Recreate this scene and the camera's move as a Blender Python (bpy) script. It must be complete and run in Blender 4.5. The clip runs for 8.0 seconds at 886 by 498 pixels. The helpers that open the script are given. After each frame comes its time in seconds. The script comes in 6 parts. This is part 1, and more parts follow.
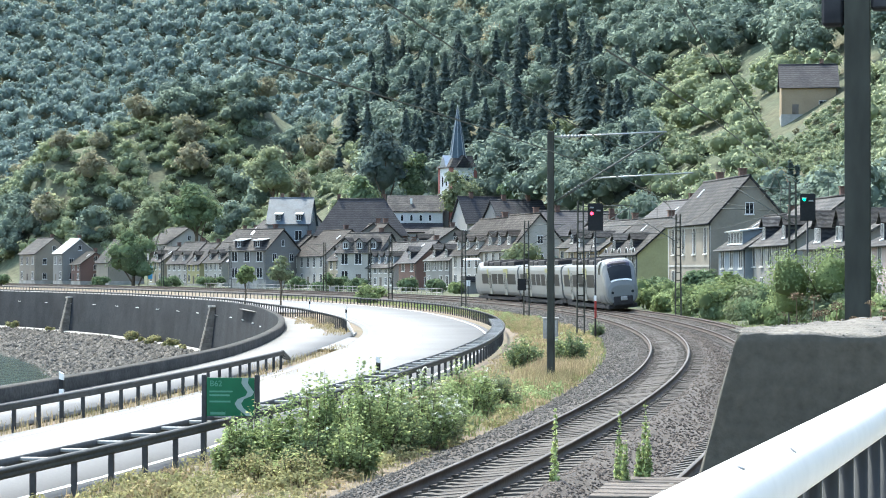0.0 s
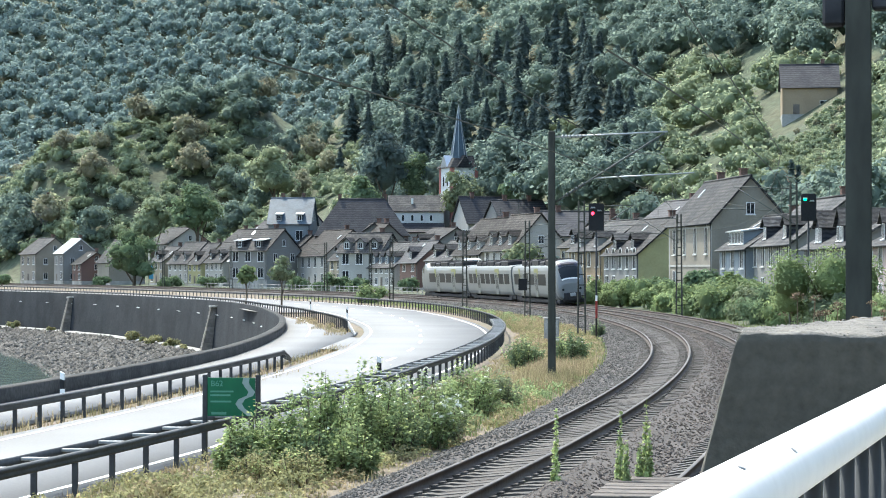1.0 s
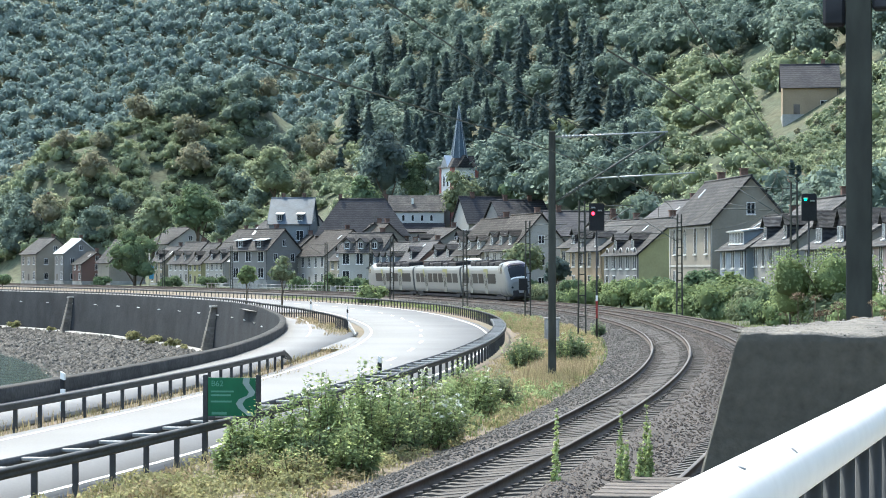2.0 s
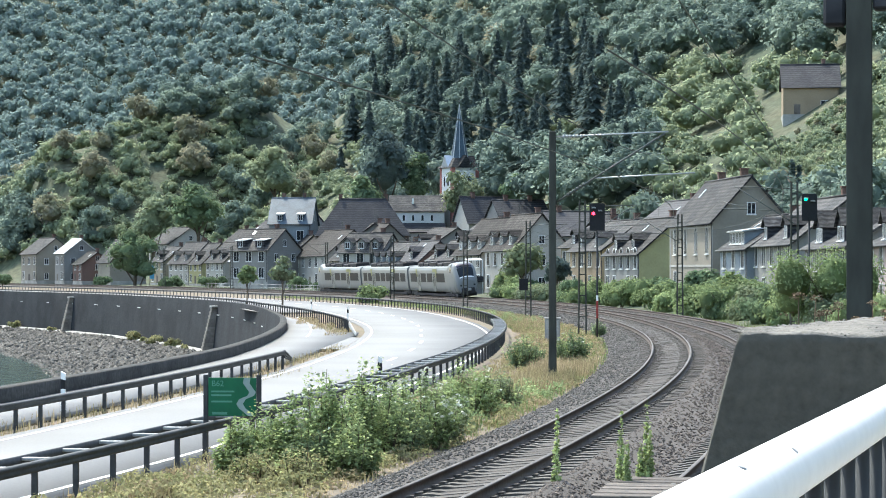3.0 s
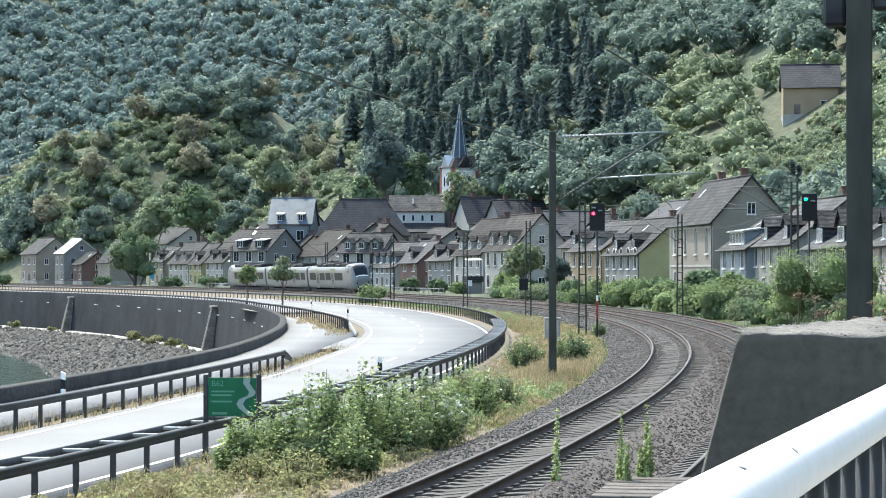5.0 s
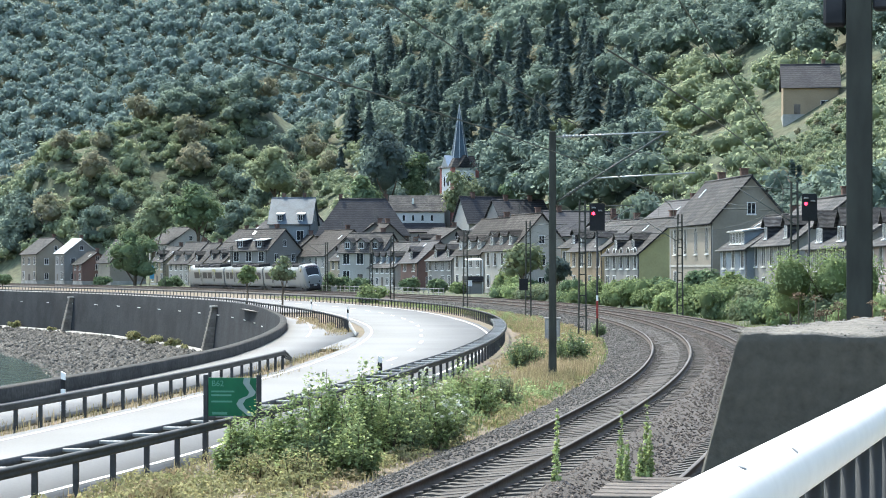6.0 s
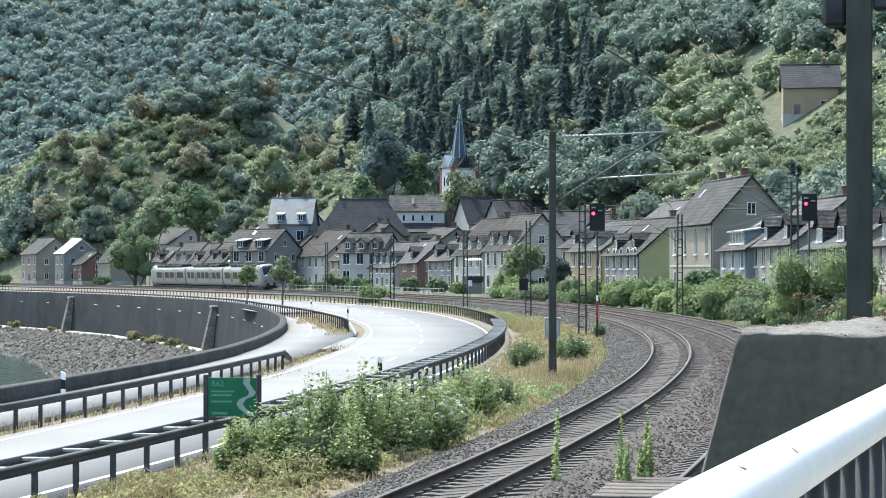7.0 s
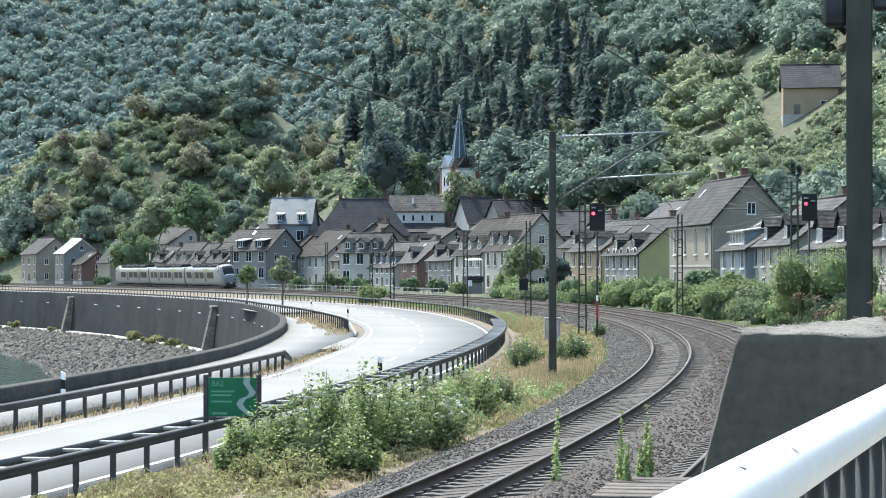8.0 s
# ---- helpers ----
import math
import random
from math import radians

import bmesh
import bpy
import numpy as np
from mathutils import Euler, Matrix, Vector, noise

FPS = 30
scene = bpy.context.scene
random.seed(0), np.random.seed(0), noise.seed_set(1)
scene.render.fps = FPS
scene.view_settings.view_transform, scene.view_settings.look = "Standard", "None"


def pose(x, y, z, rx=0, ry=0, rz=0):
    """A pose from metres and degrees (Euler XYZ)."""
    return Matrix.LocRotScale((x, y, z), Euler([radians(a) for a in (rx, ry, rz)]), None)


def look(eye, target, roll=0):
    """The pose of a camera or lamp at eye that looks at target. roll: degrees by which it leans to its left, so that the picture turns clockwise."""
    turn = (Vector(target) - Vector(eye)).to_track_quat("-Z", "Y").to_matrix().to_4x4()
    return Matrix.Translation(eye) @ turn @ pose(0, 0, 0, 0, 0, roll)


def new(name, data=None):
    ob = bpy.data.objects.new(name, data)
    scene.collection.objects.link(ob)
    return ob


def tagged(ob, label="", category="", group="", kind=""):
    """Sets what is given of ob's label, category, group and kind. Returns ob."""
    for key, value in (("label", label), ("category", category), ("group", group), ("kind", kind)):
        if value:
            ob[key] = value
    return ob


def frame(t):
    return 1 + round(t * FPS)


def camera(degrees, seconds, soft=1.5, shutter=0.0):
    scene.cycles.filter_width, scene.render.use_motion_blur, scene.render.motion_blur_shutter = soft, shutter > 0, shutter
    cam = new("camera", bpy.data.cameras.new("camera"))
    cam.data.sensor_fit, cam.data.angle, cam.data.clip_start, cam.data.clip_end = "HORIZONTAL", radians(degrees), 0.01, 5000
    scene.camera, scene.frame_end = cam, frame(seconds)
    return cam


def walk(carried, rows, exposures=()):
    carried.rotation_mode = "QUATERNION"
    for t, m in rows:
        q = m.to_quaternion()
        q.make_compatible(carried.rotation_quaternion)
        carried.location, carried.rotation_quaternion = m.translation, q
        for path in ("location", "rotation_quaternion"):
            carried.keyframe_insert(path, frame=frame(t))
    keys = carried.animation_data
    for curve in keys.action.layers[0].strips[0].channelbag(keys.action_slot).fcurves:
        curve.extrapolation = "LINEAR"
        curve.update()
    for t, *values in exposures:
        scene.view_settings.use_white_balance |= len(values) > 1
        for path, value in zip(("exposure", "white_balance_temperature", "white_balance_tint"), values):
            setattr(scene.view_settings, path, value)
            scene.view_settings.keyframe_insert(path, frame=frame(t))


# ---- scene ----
from functools import lru_cache

# ---- camera ----
cam = camera(21.31, 8.0, 1.0)
EYE = (0.0, 0.0, 3.25)


def aim(turn):
    """The view, turned by that many degrees to its right."""
    a = radians(turn)
    return look(EYE, (math.sin(a) * 100, math.cos(a) * 100, 3.25 + 100 * 0.00888))


walk(cam, [(0.0, aim(0.042)), (0.5, aim(0.042)), (0.95, aim(0.02)), (1.6, aim(0.018)), (2.6, aim(0.0)), (8.0, aim(0.0))],
     [(0.0, 2.06), (0.4, 1.97), (1.0, 1.86), (2.0, 1.82), (8.0, 1.82)])

# ---- light ----
SUN_TURN, SUN_UP = -32.0, 56.0       # degrees to the right of straight ahead, and up
world = bpy.data.worlds.new("sky")
scene.world = world
world.use_nodes = True
sky = world.node_tree.nodes.new("ShaderNodeTexSky")
sky.sky_type, sky.sun_disc = "NISHITA", False
sky.sun_elevation, sky.sun_rotation = radians(SUN_UP), radians(SUN_TURN)
sky.air_density, sky.dust_density = 1.2, 2.5
back = world.node_tree.nodes["Background"]
world.node_tree.links.new(sky.outputs[0], back.inputs[0])
back.inputs[1].default_value = 0.15
sun = new("sun", bpy.data.lights.new("sun", "SUN"))
sun.data.energy, sun.data.angle, sun.data.color = 2.0, radians(0.55), (1.0, 0.95, 0.86)
sun.matrix_world = look((0, 0, 0), (-math.sin(radians(SUN_TURN)) * math.cos(radians(SUN_UP)),
                                    -math.cos(radians(SUN_TURN)) * math.cos(radians(SUN_UP)), -math.sin(radians(SUN_UP))))
scene.view_settings.use_white_balance = True
scene.view_settings.white_balance_temperature, scene.view_settings.white_balance_tint = 6300, 4

# ---- materials ----
def mat(name, base, rough=0.8, vary=0.25, big=0.4, fine=6.0, bump=0.15, metal=0.0, other=None, stretch=(1, 1, 1), per=0.0, spec=0.22, local=False, courses=0.0):
    """A worn surface: base colour, broken up by a broad and a fine noise; other: a second colour in patches; per: variation piece by piece."""
    m = bpy.data.materials.new(name)
    m.use_nodes = True
    t = m.node_tree
    n, l = t.nodes, t.links
    b = n["Principled BSDF"]
    b.inputs["Roughness"].default_value = rough
    b.inputs["Metallic"].default_value = metal
    b.inputs["Specular IOR Level"].default_value = spec
    if local:
        src = n.new("ShaderNodeTexCoord").outputs["Object"]
    else:
        src = n.new("ShaderNodeNewGeometry").outputs["Position"]
    mp = n.new("ShaderNodeMapping")
    mp.inputs["Scale"].default_value = stretch
    l.new(src, mp.inputs[0])
    n1, n2 = n.new("ShaderNodeTexNoise"), n.new("ShaderNodeTexNoise")
    for nn, sc in ((n1, big), (n2, fine)):
        nn.inputs["Scale"].default_value = sc
        nn.inputs["Detail"].default_value = 4
        l.new(mp.outputs[0], nn.inputs["Vector"])
    mix = n.new("ShaderNodeMix")
    mix.data_type = "RGBA"
    o = other or tuple(c * (1 - 1.6 * vary) for c in base)
    mix.inputs[6].default_value = (*base, 1)
    mix.inputs[7].default_value = (*o, 1)
    ramp = n.new("ShaderNodeMapRange")
    ramp.inputs[1].default_value, ramp.inputs[2].default_value = 0.38, 0.64
    l.new(n1.outputs[0], ramp.inputs[0])
    l.new(ramp.outputs[0], mix.inputs[0])
    val = n.new("ShaderNodeMapRange")
    val.inputs[1].default_value, val.inputs[2].default_value = 0.25, 0.75
    val.inputs[3].default_value, val.inputs[4].default_value = 1 - vary, 1 + vary
    l.new(n2.outputs[0], val.inputs[0])
    hsv = n.new("ShaderNodeHueSaturation")
    l.new(mix.outputs[2], hsv.inputs["Color"])
    last = val.outputs[0]
    if per:
        info = n.new("ShaderNodeObjectInfo")
        isl = n.new("ShaderNodeNewGeometry")
        add = n.new("ShaderNodeMath")
        l.new(info.outputs["Random"], add.inputs[0])
        l.new(isl.outputs["Random Per Island"], add.inputs[1])
        fr = n.new("ShaderNodeMath")
        fr.operation = "FRACT"
        l.new(add.outputs[0], fr.inputs[0])
        r2 = n.new("ShaderNodeMapRange")
        r2.inputs[3].default_value, r2.inputs[4].default_value = 1 - per, 1 + per
        l.new(fr.outputs[0], r2.inputs[0])
        mu = n.new("ShaderNodeMath")
        mu.operation = "MULTIPLY"
        l.new(last, mu.inputs[0])
        l.new(r2.outputs[0], mu.inputs[1])
        last = mu.outputs[0]
    l.new(last, hsv.inputs["Value"])
    l.new(hsv.outputs[0], b.inputs["Base Color"])
    if courses:
        wv = n.new("ShaderNodeTexWave")
        wv.bands_direction = "Z"
        wv.inputs["Scale"].default_value, wv.inputs["Distortion"].default_value = courses, 3.0
        wv.inputs["Detail"].default_value, wv.inputs["Detail Scale"].default_value = 3.0, 2.5
        l.new(src, wv.inputs["Vector"])
        wr = n.new("ShaderNodeMapRange")
        wr.inputs[3].default_value, wr.inputs[4].default_value = 0.55, 1.25
        l.new(wv.outputs["Fac"], wr.inputs[0])
        m2 = n.new("ShaderNodeMath")
        m2.operation = "MULTIPLY"
        l.new(last, m2.inputs[0])
        l.new(wr.outputs[0], m2.inputs[1])
        l.new(m2.outputs[0], hsv.inputs["Value"])
    if bump:
        bp = n.new("ShaderNodeBump")
        bp.inputs["Strength"].default_value = min(1.0, bump * 2)
        bp.inputs["Distance"].default_value = 0.25 / fine
        l.new(n2.outputs[0], bp.inputs["Height"])
        l.new(bp.outputs[0], b.inputs["Normal"])
    return m


def leafy(name, base, other, scale=0.12, per=0.35, through_light=0.25):
    """Foliage: colour drifts from tree to tree and leaf clump to leaf clump, and some light comes through."""
    m = mat(name, base, 0.9, 0.15, scale, 2.5, 0.0, other=other, per=per, spec=0.0)
    t = m.node_tree
    n, l = t.nodes, t.links
    b, out = n["Principled BSDF"], n["Material Output"]
    tr = n.new("ShaderNodeBsdfTranslucent")
    l.new(b.inputs["Base Color"].links[0].from_socket, tr.inputs[0])
    mx = n.new("ShaderNodeMixShader")
    mx.inputs[0].default_value = through_light
    l.new(b.outputs[0], mx.inputs[1])
    l.new(tr.outputs[0], mx.inputs[2])
    l.new(mx.outputs[0], out.inputs[0])
    return m


def glow(name, colour, strength):
    m = bpy.data.materials.new(name)
    m.use_nodes = True
    b = m.node_tree.nodes["Principled BSDF"]
    b.inputs["Base Color"].default_value = (*colour, 1)
    b.inputs["Emission Color"].default_value = (*colour, 1)
    b.inputs["Emission Strength"].default_value = strength
    return m


M = {
    "soil": mat("soil_and_grass", (0.165, 0.13, 0.098), 0.95, 0.3, 0.3, 5, 0.3, other=(0.135, 0.118, 0.075)),
    "floor": mat("meadow_and_forest_floor", (0.062, 0.08, 0.05), 0.95, 0.4, 0.08, 0.9, 0.4, other=(0.085, 0.085, 0.052)),
    "dry": leafy("dry_grass", (0.36, 0.285, 0.18), (0.23, 0.21, 0.11), 0.35, 0.4, 0.4),
    "green": leafy("green_grass", (0.15, 0.21, 0.08), (0.20, 0.22, 0.09), 0.5, 0.35, 0.4),
    "asphalt": mat("worn_concrete_road", (0.188, 0.187, 0.182), 0.8, 0.1, 0.15, 14, 0.12, other=(0.166,0.165,0.161)),
    "paint": mat("road_paint", (0.8, 0.8, 0.78), 0.6, 0.08, 0.8, 12, 0.05),
    "kerb": mat("concrete_kerb", (0.36, 0.35, 0.32), 0.9, 0.2, 0.5, 10, 0.2),
    # Quay colours carry the light: dark shaded river face, paler lit top and lane side.
    "quay": mat("dark_quay_wall", (0.027, 0.031, 0.035), 0.95, 0.35, 0.25, 4, 0.35, other=(0.018, 0.020, 0.023), per=0.2, spec=0.08),
    "quaytop": mat("lit_weathered_quay_top", (0.055, 0.053, 0.049), 0.95, 0.4, 0.6, 7, 0.4, other=(0.03, 0.03, 0.028)),
    "buttress": mat("stone_buttress", (0.20, 0.18, 0.155), 0.9, 0.25, 0.6, 3, 0.35, per=0.2),
    "riprap": mat("riprap_stone", (0.108, 0.101, 0.089), 0.9, 0.25, 0.5, 5, 0.3, per=0.4),
    "water": mat("river_water", (0.03, 0.05, 0.045), 0.12, 0.15, 0.1, 0.9, 0.25, stretch=(1, 0.35, 1)),
    "ballast": mat("ballast", (0.064, 0.056, 0.049), 0.95, 0.35, 0.7, 22, 0.6, other=(0.088, 0.078, 0.069)),
    "stone": mat("ballast_stone", (0.10, 0.094, 0.085), 0.9, 0.25, 1.0, 20, 0.3, per=0.45),
    "brown_ballast": mat("rusty_ballast", (0.118, 0.10, 0.086), 0.95, 0.3, 0.7, 22, 0.5, per=0.3),
    "sleeper": mat("concrete_sleeper", (0.096, 0.086, 0.075), 0.9, 0.2, 1.0, 12, 0.25, per=0.2),
    "rail": mat("rusty_rail", (0.075, 0.055, 0.045), 0.75, 0.25, 1.0, 10, 0.2),
    "railhead": mat("worn_railhead", (0.10, 0.09, 0.082), 0.65, 0.2, 0.6, 9, 0.05, metal=0.4),
    "steel": mat("weathered_steel", (0.062, 0.065, 0.067), 0.7, 0.2, 0.8, 8, 0.1, metal=0.3),
    "spacer": mat("zinc_spacer", (0.30, 0.31, 0.31), 0.6, 0.15, 0.8, 8, 0.1, metal=0.5),
    "mast": mat("weathered_mast", (0.058, 0.060, 0.050), 0.85, 0.25, 0.8, 6, 0.2, stretch=(1, 1, 0.3)),
    "wire": mat("overhead_wire", (0.10, 0.11, 0.10), 0.6, 0.2, 0.5, 5, 0.0),
    "tube": mat("pale_cantilever_tube", (0.42, 0.44, 0.44), 0.5, 0.15, 0.8, 8, 0.05, metal=0.4),
    "black": mat("matt_black", (0.015, 0.016, 0.018), 0.6, 0.2, 0.8, 8, 0.05),
    "white": mat("white_enamel", (0.8, 0.8, 0.78), 0.45, 0.08, 0.8, 8, 0.03),
    "red": mat("red_enamel", (0.30, 0.045, 0.04), 0.5, 0.15, 0.8, 8, 0.05),
    "sign": mat("green_sign_face", (0.012, 0.12, 0.055), 0.45, 0.1, 1.0, 8, 0.02),
    "signgrey": mat("sign_river_band", (0.28, 0.36, 0.33), 0.5, 0.1, 1.0, 8, 0.02),
    "signpale": mat("sign_lettering", (0.10, 0.27, 0.19), 0.5, 0.1, 1.0, 8, 0.02),
    # Parapet: shade put into the face's dark colour, sunlit gravelly top kept paler.
    "concrete": mat("shade_toned_rough_concrete", (0.086, 0.081, 0.066), 0.95, 0.22, 1.6, 18, 0.5, other=(0.072, 0.069, 0.057)),
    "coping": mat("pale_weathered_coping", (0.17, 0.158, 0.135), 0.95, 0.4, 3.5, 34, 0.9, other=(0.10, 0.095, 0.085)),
    "handrail": mat("white_handrail", (0.83, 0.82, 0.80), 0.45, 0.04, 1.5, 40, 0.03, spec=0.35),
    "plank": mat("weathered_timber", (0.15, 0.13, 0.112), 0.9, 0.25, 0.6, 9, 0.3, stretch=(1, 4, 1), per=0.25),
    "path": mat("path_paving", (0.30, 0.29, 0.27), 0.9, 0.2, 0.5, 8, 0.2),
    "car": mat("pale_train_paint", (0.168, 0.178, 0.176), 0.38, 0.05, 0.3, 5, 0.02, local=True),
    "carroof": mat("train_roof_grey", (0.42, 0.45, 0.48), 0.6, 0.1, 0.5, 4, 0.05, local=True),
    "doorgrey": mat("train_door_paint", (0.165, 0.175, 0.165), 0.45, 0.06, 0.4, 5, 0.02, local=True),
    "lime": mat("lime_door_paint", (0.24, 0.245, 0.10), 0.45, 0.08, 0.5, 6, 0.02, local=True),
    "glass": mat("dark_window_glass", (0.02, 0.024, 0.028), 0.12, 0.1, 0.3, 2, 0.0, spec=0.15),
    "pane": mat("dark_house_window", (0.022, 0.025, 0.028), 0.35, 0.15, 0.3, 2, 0.0, spec=0.04),
    "violet": mat("tinted_windscreen", (0.03, 0.025, 0.045), 0.06, 0.1, 0.3, 2, 0.0, spec=0.8, local=True),
    "under": mat("underframe", (0.035, 0.035, 0.037), 0.8, 0.25, 0.8, 6, 0.1, local=True),
    "slate": mat("slate_roof", (0.026, 0.027, 0.029), 0.75, 0.5, 0.5, 2.6, 0.6, other=(0.055, 0.053, 0.05), per=0.45, courses=0.9, spec=0.15),
    "darkslate": mat("dark_slate_roof", (0.03, 0.031, 0.036), 0.65, 0.22, 0.5, 3.5, 0.3, other=(0.045, 0.045, 0.048), courses=0.95, spec=0.15),
    "blueslate": mat("blue_slate_roof", (0.06, 0.09, 0.115), 0.5, 0.2, 0.5, 3.5, 0.25),
    "brownroof": mat("brown_tiled_roof", (0.028, 0.025, 0.023), 0.8, 0.5, 0.5, 2.6, 0.6, other=(0.05, 0.045, 0.04), per=0.4, courses=0.9, spec=0.15),
    "zinc": mat("zinc_sheet_roof", (0.55, 0.57, 0.58), 0.32, 0.1, 0.5, 4, 0.05, metal=0.6),
    "chimney": mat("brick_chimney", (0.16, 0.10, 0.08), 0.9, 0.25, 1.5, 7, 0.2),
    "frame": mat("white_window_frame", (0.72, 0.72, 0.70), 0.5, 0.06, 0.8, 8, 0.02),
    "trunk": mat("bark", (0.12, 0.095, 0.07), 0.95, 0.3, 2, 12, 0.4, stretch=(1, 1, 0.3)),
    # Woods: haze put into the colour, bluer and paler on the far hill.
    "wood": leafy("haze_tinted_foliage", (0.202, 0.255, 0.205), (0.157, 0.205, 0.175), 0.07, 0.15, 0.6),
    "farwood": leafy("haze_tinted_far_foliage", (0.262, 0.33, 0.302), (0.225, 0.292, 0.275), 0.05, 0.10, 0.6),
    "pale": leafy("pale_foliage", (0.285, 0.322, 0.20), (0.22, 0.268, 0.18), 0.12, 0.18, 0.58),
    "warm": leafy("browning_foliage", (0.29, 0.27, 0.19), (0.24, 0.25, 0.17), 0.2, 0.25, 0.55),
    "fir": leafy("conifer_needles", (0.118, 0.15, 0.136), (0.09, 0.122, 0.114), 0.2, 0.25, 0.4),
    "leaf": leafy("garden_foliage", (0.165, 0.215, 0.12), (0.115, 0.165, 0.095), 0.4, 0.35, 0.45),
    "lime_leaf": leafy("bright_foliage", (0.22, 0.27, 0.13), (0.16, 0.21, 0.10), 0.5, 0.35, 0.45),
    "straw_leaf": leafy("yellowing_weed_leaves", (0.31, 0.29, 0.155), (0.24, 0.245, 0.12), 0.8, 0.4, 0.45),
    "bush": leafy("bramble_foliage", (0.275, 0.335, 0.165), (0.19, 0.25, 0.12), 0.9, 0.5, 0.5),
    "silver": leafy("silvery_foliage", (0.23, 0.26, 0.16), (0.15, 0.18, 0.10), 0.6, 0.35, 0.4),
    "tan": mat("withered_stalks", (0.20, 0.145, 0.09), 0.9, 0.25, 1.0, 9, 0.1, per=0.3),
    "blossom": mat("pale_blossom", (0.62, 0.64, 0.52), 0.8, 0.15, 1, 9, 0.0, per=0.2),
    "weed": leafy("pale_weed_leaves", (0.37, 0.43, 0.20), (0.29, 0.35, 0.16), 2.0, 0.45, 0.5),
    "lamp_red": glow("red_signal_light", (1.0, 0.02, 0.05), 3.0),
    "lamp_green": glow("green_signal_light", (0.02, 1.0, 0.35), 1.6),
}
WALLS = {}


def plaster(colour):
    if colour not in WALLS:
        WALLS[colour] = mat("plaster", colour, 0.9, 0.08, 0.35, 5, 0.08, other=tuple(c * 0.86 for c in colour))
    return WALLS[colour]


# ---- mesh helpers ----
def mesh_of(name, verts, faces, mats, index=None, smooth=False):
    """A mesh from coordinates and equal-sided faces."""
    verts, faces = np.asarray(verts, np.float32), np.asarray(faces, np.int32)
    me = bpy.data.meshes.new(name)
    me.vertices.add(len(verts))
    me.vertices.foreach_set("co", verts.ravel())
    k = faces.shape[1]
    me.loops.add(faces.size)
    me.loops.foreach_set("vertex_index", faces.ravel())
    me.polygons.add(len(faces))
    me.polygons.foreach_set("loop_start", np.arange(0, faces.size, k, dtype=np.int32))
    me.polygons.foreach_set("loop_total", np.full(len(faces), k, np.int32))
    for m in mats if isinstance(mats, (list, tuple)) else [mats]:
        me.materials.append(m)
    if index is not None:
        me.polygons.foreach_set("material_index", np.asarray(index, np.int32))
    if smooth:
        me.polygons.foreach_set("use_smooth", np.ones(len(faces), bool))
    me.update(calc_edges=True)
    me.validate()
    return me


def part(name, data, material=None, parent=None, label="", m=None):
    """One mesh object, under a thing or a part where a parent is given."""
    if isinstance(data, bmesh.types.BMesh):
        me = bpy.data.meshes.new(name)
        data.normal_update()
        data.to_mesh(me)
        data.free()
        for x in material if isinstance(material, (list, tuple)) else [material]:
            me.materials.append(x)
    else:
        me = data
    ob = new(name, me)
    ob.parent = parent
    if m is not None:
        ob.matrix_basis = m
    if label:
        tagged(ob, label)
    return ob


def thing(name, m, label, category, group="", kind=""):
    ob = new(name)
    ob.empty_display_size = 0.3
    ob.matrix_basis = m
    return tagged(ob, label, category, group, kind)


def box(bm, x0, x1, y0, y1, z0, z1, mi=0, bevel=0.0):
    vs = [bm.verts.new(c) for c in ((x0, y0, z0), (x1, y0, z0), (x1, y1, z0), (x0, y1, z0), (x0, y0, z1), (x1, y0, z1), (x1, y1, z1), (x0, y1, z1))]
    fs = [bm.faces.new([vs[i] for i in f]) for f in ((3, 2, 1, 0), (4, 5, 6, 7), (0, 1, 5, 4), (1, 2, 6, 5), (2, 3, 7, 6), (3, 0, 4, 7))]
    for f in fs:
        f.material_index = mi
    if bevel:
        bmesh.ops.bevel(bm, geom=list({e for f in fs for e in f.edges}), offset=bevel, segments=1, affect="EDGES")
    return vs


def bar(bm, a, b, r, sides=6, mi=0, r2=None):
    """A round or square bar from a to b."""
    a, b = Vector(a), Vector(b)
    r2 = r if r2 is None else r2
    q = (b - a).to_track_quat("Z", "Y")
    ring = [[bm.verts.new(p + q @ Vector((math.cos(t) * w, math.sin(t) * w, 0))) for t in [2 * math.pi * (i + 0.5) / sides for i in range(sides)]] for p, w in ((a, r), (b, r2))]
    for i in range(sides):
        f = bm.faces.new([ring[0][i], ring[0][(i + 1) % sides], ring[1][(i + 1) % sides], ring[1][i]])
        f.material_index = mi
        f.smooth = sides > 5
    for rg in (ring[0][::-1], ring[1]):
        f = bm.faces.new(rg)
        f.material_index = mi


def prism(bm, outline, y0, y1, mi=0, axis="y"):
    """An outline in the x-z plane drawn out along y (or in y-z along x)."""
    mk = (lambda p, d: (p[0], d, p[1])) if axis == "y" else (lambda p, d: (d, p[0], p[1]))
    a = [bm.verts.new(mk(p, y0)) for p in outline]
    b = [bm.verts.new(mk(p, y1)) for p in outline]
    n = len(outline)
    fs = [bm.faces.new(a), bm.faces.new(b[::-1])] + [bm.faces.new([a[i], b[i], b[(i + 1) % n], a[(i + 1) % n]]) for i in range(n)]
    for f in fs:
        f.material_index = mi
    bmesh.ops.recalc_face_normals(bm, faces=fs)


